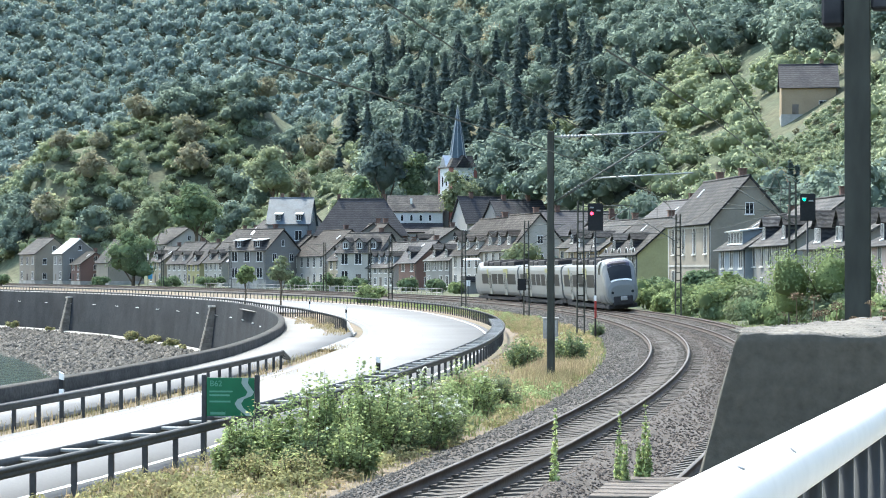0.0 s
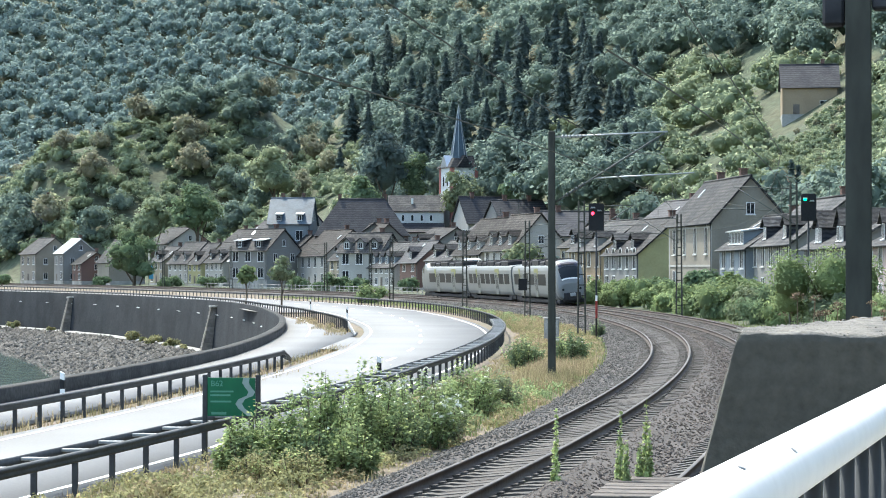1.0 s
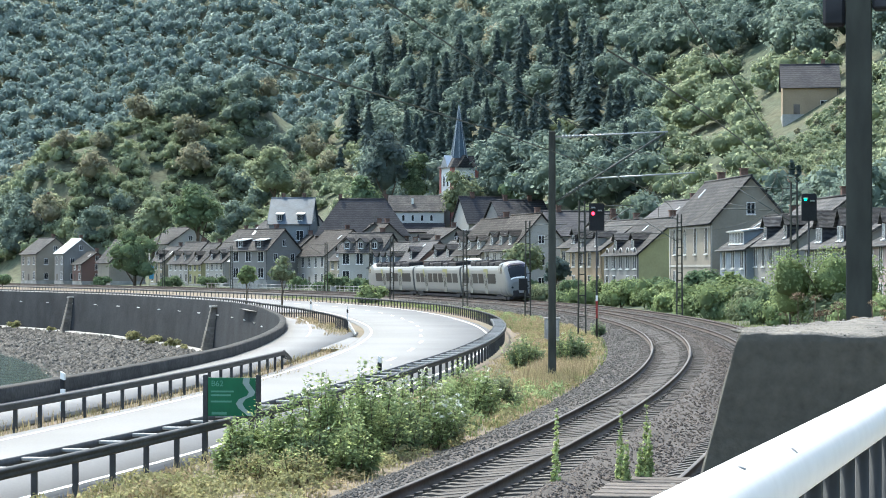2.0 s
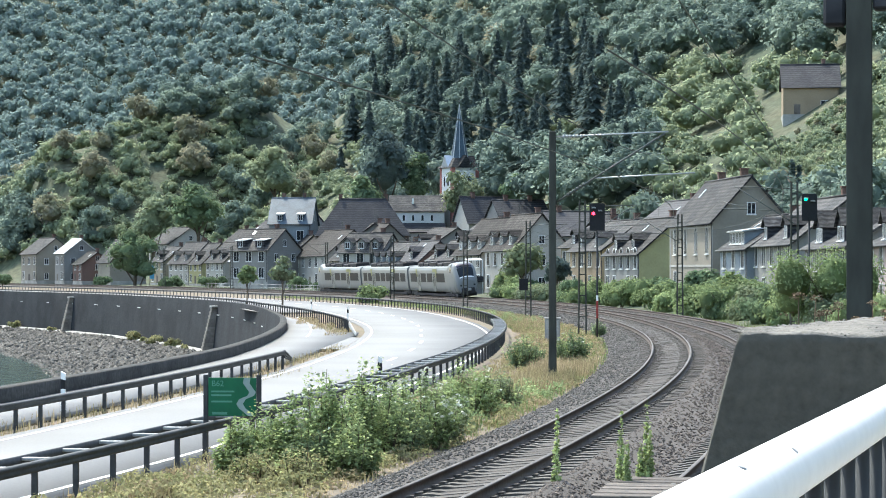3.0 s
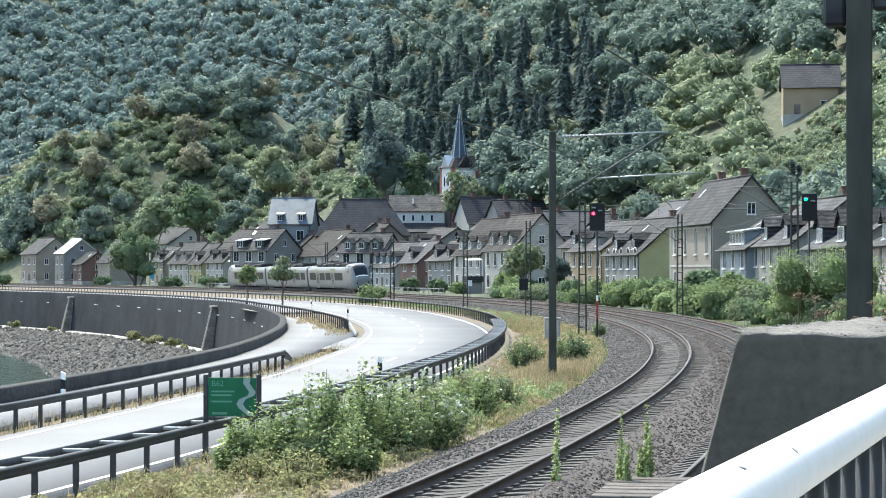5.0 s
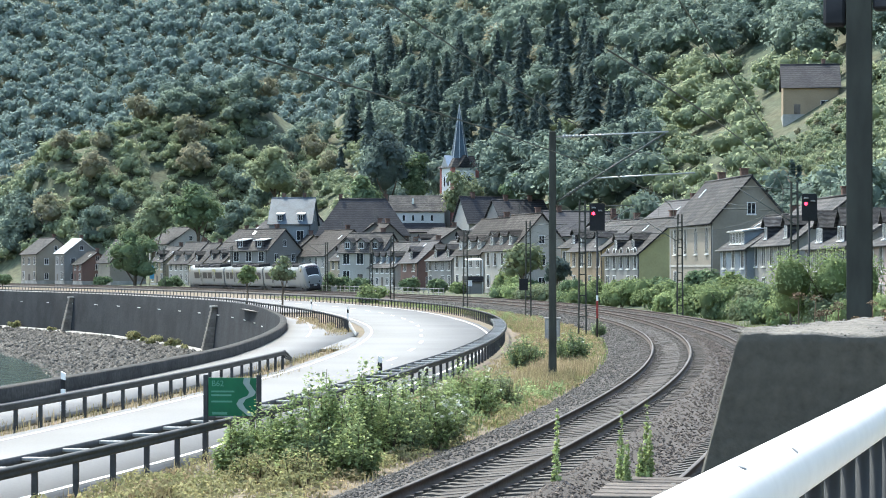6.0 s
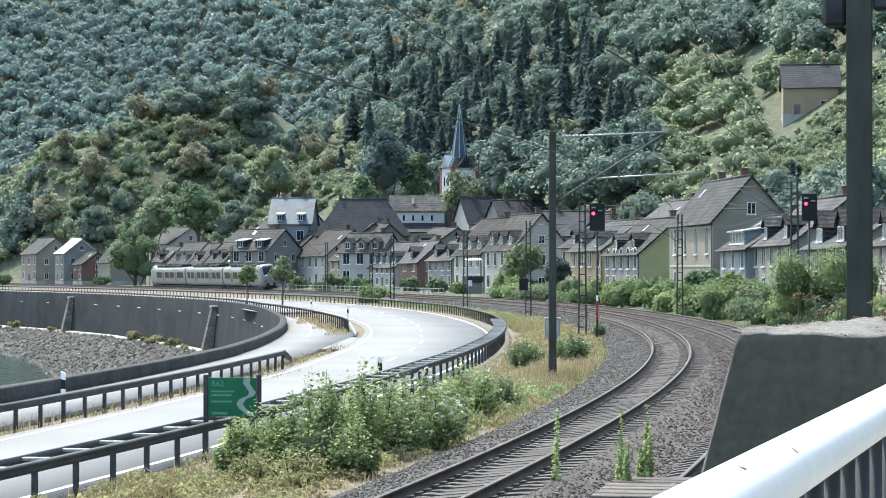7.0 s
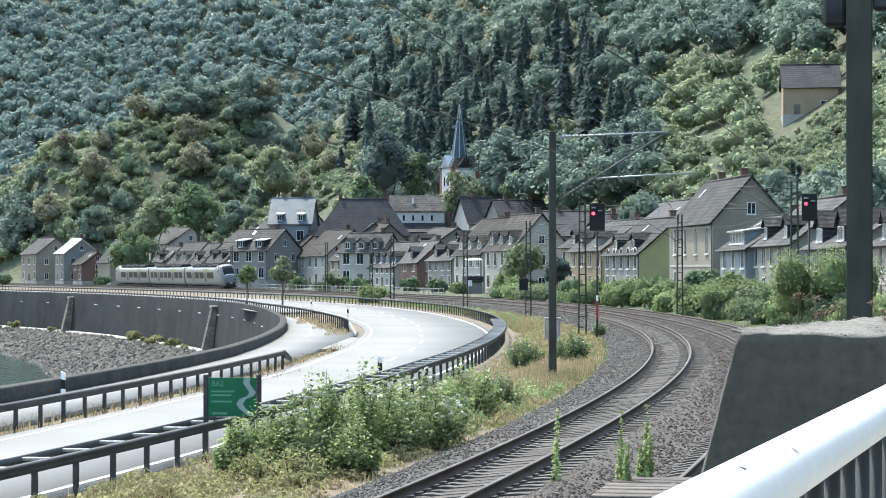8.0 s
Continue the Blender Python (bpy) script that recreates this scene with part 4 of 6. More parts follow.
def church():
    t = thing("church", pose(-9.93, 440, 8.0, 0, 0, 0), "village church with white nave and slate spire", "church")
    bm = bmesh.new()
    box(bm, 0, 10.2, 0, 8, -1, 6.3)
    part("nave", bm, plaster((0.6, 0.6, 0.58)), t)
    bm = bmesh.new()
    slab(bm, (-0.3, 4, 9.3), (10.5, 4, 9.3), (10.5, -0.4, 6.2), (-0.3, -0.4, 6.2), 0.2)
    slab(bm, (-0.3, 4, 9.3), (10.5, 4, 9.3), (10.5, 8.4, 6.2), (-0.3, 8.4, 6.2), 0.2)
    part("roof", bm, M["slate"], t)
    bm = bmesh.new()
    box(bm, 3.0, 10.2, -3, 0, -1, 2.2)
    part("aisle", bm, plaster(WHITE), t)
    bm = bmesh.new()
    slab(bm, (-0.2, 0.0, 4.0), (10.4, 0.0, 4.0), (10.4, -3.4, 2.3), (-0.2, -3.4, 2.3), 0.2)
    part("aisle_roof", bm, M["darkslate"], t)
    for i in range(4):
        window(t, pose(2.6 + i * 1.75, -0.01, 4.4), 0.5, 0.9, 0, True)
    bm = bmesh.new()
    box(bm, 4.1, 4.5, 1.5, 1.9, 7.6, 8.7)
    part("roof_light", bm, M["zinc"], t)
    tower = thing("church_tower", pose(3.10, 446, 8.0, 0, 0, 24), "white church tower with red corner stones and pointed slate spire", "tower")
    bm = bmesh.new()
    box(bm, -2.7, 2.7, -2.7, 2.7, -1, 14.5)
    part("shaft", bm, plaster((0.72, 0.72, 0.70)), tower)
    for sx in (-1, 1):
        for sy in (-1, 1):
            bm = bmesh.new()
            box(bm, sx * 2.45 - 0.36, sx * 2.45 + 0.36, sy * 2.45 - 0.36, sy * 2.45 + 0.36, -1, 14.55)
            part("quoin", bm, plaster((0.36, 0.15, 0.13)), tower, "dark red corner stones")
    bm = bmesh.new()
    box(bm, -2.95, 2.95, -2.95, 2.95, 9.4, 9.7)
    part("cornice", bm, plaster(WHITE), tower)
    bm = bmesh.new()
    c = [(-3.2, -3.2), (3.2, -3.2), (3.2, 3.2), (-3.2, 3.2)]
    low = [bm.verts.new((a, b, 14.5)) for a, b in c]
    up = [bm.verts.new((a * 0.5, b * 0.5, 16.4)) for a, b in c]
    for i in range(4):
        bm.faces.new([low[i], low[(i + 1) % 4], up[(i + 1) % 4], up[i]])
    bm.faces.new(low[::-1])
    part("helm", bm, M["slate"], tower)
    for a in range(4):
        bm = bmesh.new()
        prism(bm, [(-1.7, 14.5), (1.7, 14.5), (0, 16.9)], -3.1, -1.0)
        part("gablet", bm, M["zinc"] if a == 3 else M["slate"], tower, m=pose(0, 0, 0, 0, 0, 90 * a))
        for sx in (-0.85, 0.85):
            window(tower, pose(0, 0, 0, 0, 0, 90 * a) @ pose(sx, -2.71, 11.0), 0.75, 1.6, 0, True, "belfry_window")
    bm = bmesh.new()
    ring = [bm.verts.new((math.cos(i * math.pi / 4 + 0.39) * 1.85, math.sin(i * math.pi / 4 + 0.39) * 1.85, 15.0)) for i in range(8)]
    tip = bm.verts.new((0, 0, 26.7))
    for i in range(8):
        bm.faces.new([ring[i], ring[(i + 1) % 8], tip])
    bm.faces.new(ring[::-1])
    spire = part("spire", bm, M["blueslate"], tower)
    for i in range(8):
        bm = bmesh.new()
        bar(bm, (math.cos(i * math.pi / 4 + 0.39) * 1.85, math.sin(i * math.pi / 4 + 0.39) * 1.85, 15.0), (0, 0, 26.7), 0.09, 4, 0, 0.03)
        part("rib", bm, M["tube"], spire)
    bm = bmesh.new()
    bar(bm, (0, 0, 26.6), (0, 0, 27.6), 0.05, 6)
    bar(bm, (-0.4, 0, 27.2), (0.4, 0, 27.2), 0.04, 6)
    part("cross", bm, M["wire"], tower)


church()


# ---- foliage ----
def leaf_cloud(rng, n, size, lobes, loose=0.4):
    """Leaf-clump quads over a crown made of several lobes (x, y, z, r, squash); gives vertices and faces."""
    lobes = np.asarray(lobes, float)
    pick = rng.choice(len(lobes), n, p=lobes[:, 3] ** 2 / (lobes[:, 3] ** 2).sum())
    d = rng.normal(size=(n, 3))
    d /= np.linalg.norm(d, axis=1)[:, None]
    d[:, 2] = np.where(d[:, 2] < -0.5, -d[:, 2], d[:, 2])
    rad = lobes[pick, 3] * (0.62 + 0.5 * rng.random(n))
    c = lobes[pick, :3] + d * rad[:, None] * np.stack([np.ones(n), np.ones(n), lobes[pick, 4]], 1)
    nrm = d + rng.normal(size=(n, 3)) * loose + np.array([0, 0, 0.45])
    nrm /= np.linalg.norm(nrm, axis=1)[:, None]
    a = np.cross(nrm, rng.normal(size=(n, 3)))
    a /= np.linalg.norm(a, axis=1)[:, None]
    b = np.cross(nrm, a)
    sz = size * (0.55 + 0.9 * rng.random(n))[:, None]
    v = np.stack([c - a * sz, c - b * sz * 0.6 + nrm * sz * 0.15, c + a * sz, c + b * sz * 0.6 + nrm * sz * 0.15], 1).reshape(-1, 3)
    return v, np.arange(4 * n).reshape(-1, 4)


def blob(rng, lobes, shrink=0.7):
    """The dense inside of a crown, as quads."""
    vs, fs, k = [], [], 0
    for x, y, z, r, q in lobes:
        u, w = np.meshgrid(np.linspace(0, 2 * np.pi, 8)[:-1], np.linspace(0.05, np.pi - 0.05, 5), indexing="ij")
        rr = r * shrink * (1 + 0.12 * rng.normal(size=u.shape))
        p = np.stack([x + rr * np.sin(w) * np.cos(u), y + rr * np.sin(w) * np.sin(u), z + rr * np.cos(w) * q], -1).reshape(-1, 3)
        i, j = np.meshgrid(np.arange(7), np.arange(4), indexing="ij")
        i2 = (i + 1) % 7
        fs.append(np.stack([i * 5 + j, i * 5 + j + 1, i2 * 5 + j + 1, i2 * 5 + j], -1).reshape(-1, 4) + k)
        vs.append(p)
        k += len(p)
    return np.concatenate(vs), np.concatenate(fs)


def crown_lobes(rng, r, h):
    """Lobes of a broad crown of radius r and height h, standing on z = 0."""
    out = [(0, 0, h * 0.55, r * 0.72, h * 0.5 / r)]
    for i in range(6):
        a = i * 1.05 + rng.random() * 0.8
        out.append((math.cos(a) * r * 0.55, math.sin(a) * r * 0.55, h * (0.35 + 0.4 * rng.random()), r * (0.36 + 0.16 * rng.random()), 0.85))
    out.append((rng.normal() * r * 0.2, rng.normal() * r * 0.2, h * 0.84, r * 0.4, 0.8))
    return out


def crown(rng, r, h, n, size, few=0):
    lobes = crown_lobes(rng, r, h)[:few or None]
    v1, f1 = leaf_cloud(rng, n, size, lobes, 0.4)
    v2, f2 = blob(rng, lobes, 0.6)
    return np.concatenate([v1, v2]), np.concatenate([f1, f2 + len(v1)])


def fir(rng, r, h, n, size):
    t = rng.random(n) ** 0.8
    a = rng.random(n) * 2 * np.pi
    tier = 0.75 + 0.25 * np.cos(t * 40)
    rr = r * (1 - t) * tier * (0.55 + 0.5 * rng.random(n)) + 0.1
    c = np.stack([rr * np.cos(a), rr * np.sin(a), h * (0.06 + 0.93 * t)], 1)
    out = np.stack([np.cos(a), np.sin(a), -0.5 * np.ones(n)], 1)
    side = np.stack([-np.sin(a), np.cos(a), 0.3 * rng.normal(size=n)], 1)
    sz = size * (0.6 + 0.7 * rng.random(n))[:, None] * (0.4 + 0.8 * (1 - t))[:, None]
    v = np.stack([c - side * sz * 0.55, c - out * sz * 0.5, c + side * sz * 0.55, c + out * sz], 1).reshape(-1, 3)
    u, w = np.meshgrid(np.linspace(0, 2 * np.pi, 8)[:-1], np.array([0.02, 0.35, 0.7, 0.97]), indexing="ij")
    p = np.stack([r * 0.6 * (1 - w) * np.cos(u), r * 0.6 * (1 - w) * np.sin(u), w * h], -1).reshape(-1, 3)
    i, j = np.meshgrid(np.arange(7), np.arange(3), indexing="ij")
    f = np.stack([i * 4 + j, ((i + 1) % 7) * 4 + j, ((i + 1) % 7) * 4 + j + 1, i * 4 + j + 1], -1).reshape(-1, 4)
    return np.concatenate([v, p]), np.concatenate([np.arange(4 * n).reshape(-1, 4), f + 4 * n])


def gather(name, kinds, places, material, label, category):
    """Many plants of a few kinds as one mesh."""
    vs, fs, k = [], [], 0
    for x, y, z, which, size, turn in places:
        v, f = kinds[which % len(kinds)]
        c, s = math.cos(turn) * size, math.sin(turn) * size
        vs.append(np.stack([x + v[:, 0] * c - v[:, 1] * s, y + v[:, 0] * s + v[:, 1] * c, z + v[:, 2] * size], 1))
        fs.append(f + k)
        k += len(v)
    me = mesh_of(name, np.concatenate(vs), np.concatenate(fs), material)
    return tagged(part(name, me), label, category, kind="stuff")


def off_line(x, y):
    """Distance to the right of the line."""
    d = (LINE_X[None, ::8] - np.asarray(x)[:, None]) ** 2 + (LINE_Y[None, ::8] - np.asarray(y)[:, None]) ** 2
    i = np.argmin(d, 1) * 8
    return (x - LINE_X[i]) * np.cos(LINE_T[i]) - (y - LINE_Y[i]) * np.sin(LINE_T[i])


def woods():
    rng = np.random.default_rng(5)
    big = [crown(rng, 3.6 + rng.random(), 8.0 + 2 * rng.random(), 640, 0.31) for _ in range(7)]
    firs = [fir(rng, 3.0, 10 + 3 * rng.random(), 520, 0.8) for _ in range(4)]
    small = [crown(rng, 2.6 + rng.random(), 4.0 + rng.random(), 230, 0.29) for _ in range(5)]
    far = [crown(rng, 3.3 + 0.6 * rng.random(), 6.5 + 1.5 * rng.random(), 140, 0.48, 3) for _ in range(8)]
    # the near hillside
    n = 9500
    x, y = rng.uniform(-145, 190, n), rng.uniform(230, 720, n)
    o = off_line(x, y)
    b, up = x / y, None
    z = hill(x, y, o)
    ok = (o > np.interp(b, (-0.2, -0.09, -0.06, 0.02, 0.09, 0.2), (14, 20, 58, 60, 42, 30))) & (np.abs(b) < 0.198) & (z > 2.5) & (z < 0.115 * y + 3) & ~((x < -20) & (y > np.interp(x, (-110, -30), (668, 615))))
    ok &= ~((b < -0.05) & (y < 560) & (o < 46))
    groups = {"broad": [], "fir": [], "light": [], "warm": []}
    grid = {}
    for i in np.flatnonzero(ok):
        patch = noise.noise((x[i] * 0.022, y[i] * 0.022, 3.0))
        bright = b[i] > 0.09 and (z[i] - 3) / y[i] < 0.085 or (b[i] < -0.03 and (z[i] - 3) / y[i] < 0.06)
        gap = 3.7 if bright else 4.7
        key = (int(x[i] / gap), int(y[i] / gap))
        if any(((x[i] - q[0]) ** 2 + (y[i] - q[1]) ** 2) < gap * gap for dx in (-1, 0, 1) for dy in (-1, 0, 1) for q in grid.get((key[0] + dx, key[1] + dy), ())):
            continue
        grid.setdefault(key, []).append((x[i], y[i]))
        el = (z[i] - 3) / y[i]
        conifer = -0.045 < b[i] < 0.082 and 0.03 < el < 0.088 and patch > -0.25 and rng.random() < 0.66
        row = (x[i], y[i], z[i] - 0.8, int(rng.integers(0, 99)), 0.8 + 0.6 * rng.random(), rng.random() * 6.28)
        if abs(b[i] - 0.157) < 0.02 and 352 < y[i] < 380:
            continue
        if abs(b[i] - 0.156) < 0.022 and 296 < y[i] < 353:
            groups["light"].append(row[:4] + (0.26 + 0.15 * rng.random(), row[5]))
            continue
        if rng.random() < (0.14 if x[i] < -25 and y[i] > 585 else 0.04) and b[i] < 0.06 and not conifer:
            groups["warm"].append(row)
            continue
        groups["fir" if conifer else "light" if bright and patch > -0.28 or patch > 0.42 else "broad"].append(row)
    for i in range(300):
        bb, yy = rng.uniform(0.122, 0.19), rng.uniform(285, 366)
        xx = bb * yy
        oo = off_line(np.array([xx]), np.array([yy]))[0]
        small_one = 0.137 < bb < 0.18 and yy > 322
        if oo > 34 and not (small_one and yy > 352):
            groups["light"].append((xx, yy, float(hill(np.array([xx]), np.array([yy]), np.array([oo]))[0]) - 0.6, int(rng.integers(0, 99)), (0.42 + 0.3 * rng.random()) * (0.6 if small_one else 1.0), rng.random() * 6.28))
    for i in range(300):
        bb, yy = rng.uniform(0.132, 0.195), rng.uniform(316, 357)
        xx = bb * yy
        oo = off_line(np.array([xx]), np.array([yy]))[0]
        groups["light" if i % 9 else "warm"].append((xx, yy, float(hill(np.array([xx]), np.array([yy]), np.array([oo]))[0]) - 0.4, int(rng.integers(0, 99)), (0.3 + 0.2 * rng.random()) * (1 if i % 9 else 0.45), rng.random() * 6.28))
    for i in range(260):
        xx, yy = rng.uniform(-122, -48), rng.uniform(556, 640)
        oo = off_line(np.array([xx]), np.array([yy]))[0]
        zz = float(hill(np.array([xx]), np.array([yy]), np.array([oo]))[0])
        if oo > 9 and zz > 1.5 and not (abs(xx + 98) < 6 and yy < 585):
            groups["light" if rng.random() < 0.85 else "broad"].append((xx, yy, zz - 0.8, int(rng.integers(0, 99)), 0.6 + 0.5 * rng.random(), rng.random() * 6.28))
    gather("hillside_woods", big, groups["broad"], M["wood"], "dense dark green broadleaf woods on the hillside", "woods")
    gather("conifer_woods", firs, groups["fir"], M["fir"], "dark conifers standing among the hillside woods", "woods")
    gather("hillside_scrub", small, groups["light"], M["pale"], "paler yellow-green scrub on the sunny slope", "woods")
    gather("browning_woods", big[:3], groups["warm"], M["warm"], "browning broadleaf trees among the green woods", "woods")
    # the far hillside
    rows = []
    grid = {}
    n = 16000
    x, y = rng.uniform(-240, 20, n), rng.uniform(740, 1010, n)
    z = hill(x, y, np.full(n, 300.0))
    for i in np.flatnonzero((z > 12) & (z < 0.117 * y) & (x / y > -0.196)):
        key = (int(x[i] / 3.6), int(y[i] / 3.6))
        if any(((x[i] - q[0]) ** 2 + (y[i] - q[1]) ** 2) < 13.0 for dx in (-1, 0, 1) for dy in (-1, 0, 1) for q in grid.get((key[0] + dx, key[1] + dy), ())):
            continue
        grid.setdefault(key, []).append((x[i], y[i]))
        rows.append((x[i], y[i], z[i] - 1.0, int(rng.integers(0, 99)), 0.75 + 0.5 * rng.random(), rng.random() * 6.28))
    gather("far_woods", far, rows, M["farwood"], "even woods on the far hillside, haze tinted into their green", "woods")


woods()


def tree(x, y, z, r, h, material="leaf", clear=1.0, n=900, size=0.3, seed=1, name="tree", label="leafy green garden tree", group="trees of the village", category="tree"):
    """A tree with trunk, limbs and a crown of leaf clumps."""
    rng = np.random.default_rng(seed)
    t = thing(name, pose(x, y, z), label, category, group)
    if name == "tree":
        lobes = [(a, b, c + clear, d, e) for a, b, c, d, e in crown_lobes(rng, r, h - clear)]
    else:
        lobes = [(rng.normal() * r * 0.4, rng.normal() * r * 0.4, h * (0.12 + 0.5 * rng.random()), r * (0.42 + 0.2 * rng.random()), 0.35 + 0.35 * h / r) for _ in range(10)]
        n, size = n * 2, size * 0.75
    v1, f1 = leaf_cloud(rng, n, size, lobes)
    v2, f2 = blob(rng, lobes, 0.66)
    part("crown", mesh_of("crown", np.concatenate([v1, v2]), np.concatenate([f1, f2 + len(v1)]), M[material]), parent=t)
    bm = bmesh.new()
    w = max(0.05, r * 0.07)
    bar(bm, (0, 0, -0.4), (0.05 * r, 0, clear + (h - clear) * 0.5), w * 1.2, 8, 0, w * 0.5)
    for i in range(4):
        a = i * 1.6 + rng.random()
        bar(bm, (0.03 * r, 0, clear * 0.8 + i * 0.1 * h), (math.cos(a) * r * 0.6, math.sin(a) * r * 0.6, clear + (h - clear) * 0.6), w * 0.5, 5, 0, w * 0.15)
    part("trunk", bm, M["trunk"], t)
    return t


tree(-61.60, 470.0, -2.6, 6.0, 14.4, "leaf", seed=1, clear=0.2, n=2200, size=0.24, name="tree", label="broad dark green tree by the river road")
tree(-20.82, 250.0, -0.7, 1.10, 4.55, "lime_leaf", seed=2, clear=1.6, n=500, size=0.22, label="young green roadside tree with support stakes")
tree(-16.57, 243.0, -0.7, 1.40, 5.58, "silver", seed=3, clear=1.6, n=500, size=0.2, label="young silvery roadside tree")
tree(9.65, 285.0, 0, 2.77, 6.67, "silver", seed=4, clear=0.6, label="tall silvery tree beside the line")
tree(13.99, 290.0, 0, 1.92, 5.06, "fir", seed=5, clear=0.6, label="dark green tree beside the line")
tree(-4.89, 345.0, -0.2, 1.68, 2.62, "leaf", seed=6, name="shrub", label="clipped round green shrub beside the line", category="shrub", group="round shrubs", clear=0.2, n=700)
tree(-0.32, 330.0, -0.2, 1.60, 2.74, "leaf", seed=7, name="shrub", label="clipped round green shrub beside the line", category="shrub", group="round shrubs", clear=0.2, n=700)
tree(2.92, 320.0, -0.2, 1.48, 2.68, "lime_leaf", seed=8, name="shrub", label="clipped round green shrub beside the line", category="shrub", group="round shrubs", clear=0.2, n=700)
tree(7.73, 290.0, -0.2, 1.86, 3.31, "lime_leaf", seed=9, name="shrub", label="bright green bush beside the line", category="shrub", group="round shrubs", clear=0.2, n=700)
tree(10.90, 282.0, -0.2, 1.37, 2.64, "leaf", seed=10, name="shrub", label="green bush beside the line", category="shrub", group="round shrubs", clear=0.2, n=700)
tree(14.67, 268.0, -0.2, 1.18, 2.16, "leaf", seed=11, name="shrub", label="green bush beside the line", category="shrub", group="round shrubs", clear=0.2, n=700)
tree(17.34, 240.0, -0.2, 1.59, 2.64, "lime_leaf", seed=12, name="shrub", label="bright green bush beside the line", category="shrub", group="round shrubs", clear=0.1, n=900)
tree(20.31, 225.0, -0.2, 1.48, 3.34, "leaf", seed=13, name="shrub", label="clipped round green shrub beside the line", category="shrub", group="round shrubs", clear=0.2, n=900)
tree(21.02, 190.0, -0.2, 1.99, 3.91, "leaf", seed=14, name="shrub", label="large green bush beside the line", category="shrub", group="lineside bushes", clear=0.1, n=1600, size=0.26)
tree(23.16, 180.0, -0.2, 1.99, 4.14, "lime_leaf", seed=15, name="shrub", label="large green bush beside the line", category="shrub", group="lineside bushes", clear=0.1, n=1600, size=0.26)
tree(19.62, 120.0, -0.2, 2.30, 5.06, "lime_leaf", seed=16, name="shrub", label="tall bright green bush by the signal", category="shrub", group="lineside bushes", clear=0.4, n=5200, size=0.1)
tree(-16.12, 365.0, -0.2, 1.61, 3.45, "leaf", seed=17, name="shrub", label="green garden bush beside the line", category="shrub", group="round shrubs", clear=0.2, n=600)
tree(-13.31, 360.0, -0.2, 1.75, 2.76, "leaf", seed=18, name="shrub", label="green garden bush beside the line", category="shrub", group="round shrubs", clear=0.2, n=600)
tree(-18.81, 375.0, -0.2, 1.90, 1.65, "leaf", seed=19, name="shrub", label="green garden bush beside the line", category="shrub", group="round shrubs", clear=0.2, n=600)
tree(-24.56, 395.0, -0.2, 1.83, 3.07, "leaf", seed=20, name="shrub", label="green garden bush beside the line", category="shrub", group="round shrubs", clear=0.2, n=600)
tree(-43.20, 440.0, 0, 2.23, 2.19, "leaf", seed=21, name="shrub", label="green garden bush beside the line", category="shrub", group="round shrubs", clear=0.2, n=600)
tree(-54.02, 465.0, 0, 2.05, 2.13, "leaf", seed=22, name="shrub", label="green garden bush beside the line", category="shrub", group="round shrubs", clear=0.2, n=600)
tree(-71.04, 490.0, 0, 1.95, 2.31, "leaf", seed=23, name="shrub", label="green garden bush beside the line", category="shrub", group="round shrubs", clear=0.2, n=600)
tree(-95.36, 510.0, 0, 2.03, 2.76, "leaf", seed=24, name="shrub", label="green garden bush beside the line", category="shrub", group="round shrubs", clear=0.2, n=600)
tree(-8.85, 275.0, -0.6, 1.76, 2.27, "lime_leaf", seed=25, name="shrub", label="low wild bush on the verge", category="shrub", group="verge bushes", clear=0.1, n=800, size=0.2)
tree(3.95, 432.0, 9, 4.5, 13.0, "silver", seed=26, label="tall tree in front of the church tower", n=1400, size=0.34)
tree(-11.36, 455.0, 12, 5.78, 19.43, "fir", seed=27, label="tall dark tree on the slope by the church", n=1600, size=0.45)
tree(-5.39, 458.0, 12, 3.03, 15.00, "leaf", seed=28, label="tree on the slope by the church", n=1000, size=0.4)
tree(13.36, 425.0, 9, 3.28, 12.41, "leaf", seed=29, label="tree on the slope behind the village", n=1100, size=0.4)
tree(-15.21, 440.0, 8, 4.37, 13.42, "leaf", seed=30, label="tree on the slope behind the village", n=1100, size=0.4)
tree(-33.73, 470.0, 14, 5.71, 14.41, "pale", seed=31, label="tall pale green tree on the slope", n=1400, size=0.45)
tree(-52.09, 500.0, 6, 6.07, 15.97, "leaf", seed=32, label="broad tree on the slope above the village", n=1400, size=0.45)
tree(-64.16, 520.0, 5, 5.17, 14.85, "pale", seed=33, label="broad pale tree on the slope above the village", n=1200, size=0.45)
tree(45.08, 300.0, 3, 0.99, 6.23, "leaf", seed=34, label="small tree in the village", n=500)
tree(43.02, 290.0, 8, 0.45, 9.38, "fir", seed=35, label="slim dark cypress on the slope", n=500)
tree(43.86, 290.0, 8, 0.38, 9.03, "fir", seed=36, label="slim dark cypress on the slope", n=500)
tree(18.29, 92.5, -0.45, 1.89, 2.20, "leaf", seed=37, name="shrub", label="wild green lineside scrub", category="shrub", group="lineside scrub", clear=0.0, n=700, size=0.17)
tree(20.67, 95.4, -0.45, 1.80, 3.53, "leaf", seed=38, name="shrub", label="wild green lineside scrub", category="shrub", group="lineside scrub", clear=0.0, n=700, size=0.17)
tree(21.06, 100.5, -0.45, 1.79, 2.23, "leaf", seed=39, name="shrub", label="wild green lineside scrub", category="shrub", group="lineside scrub", clear=0.0, n=700, size=0.17)
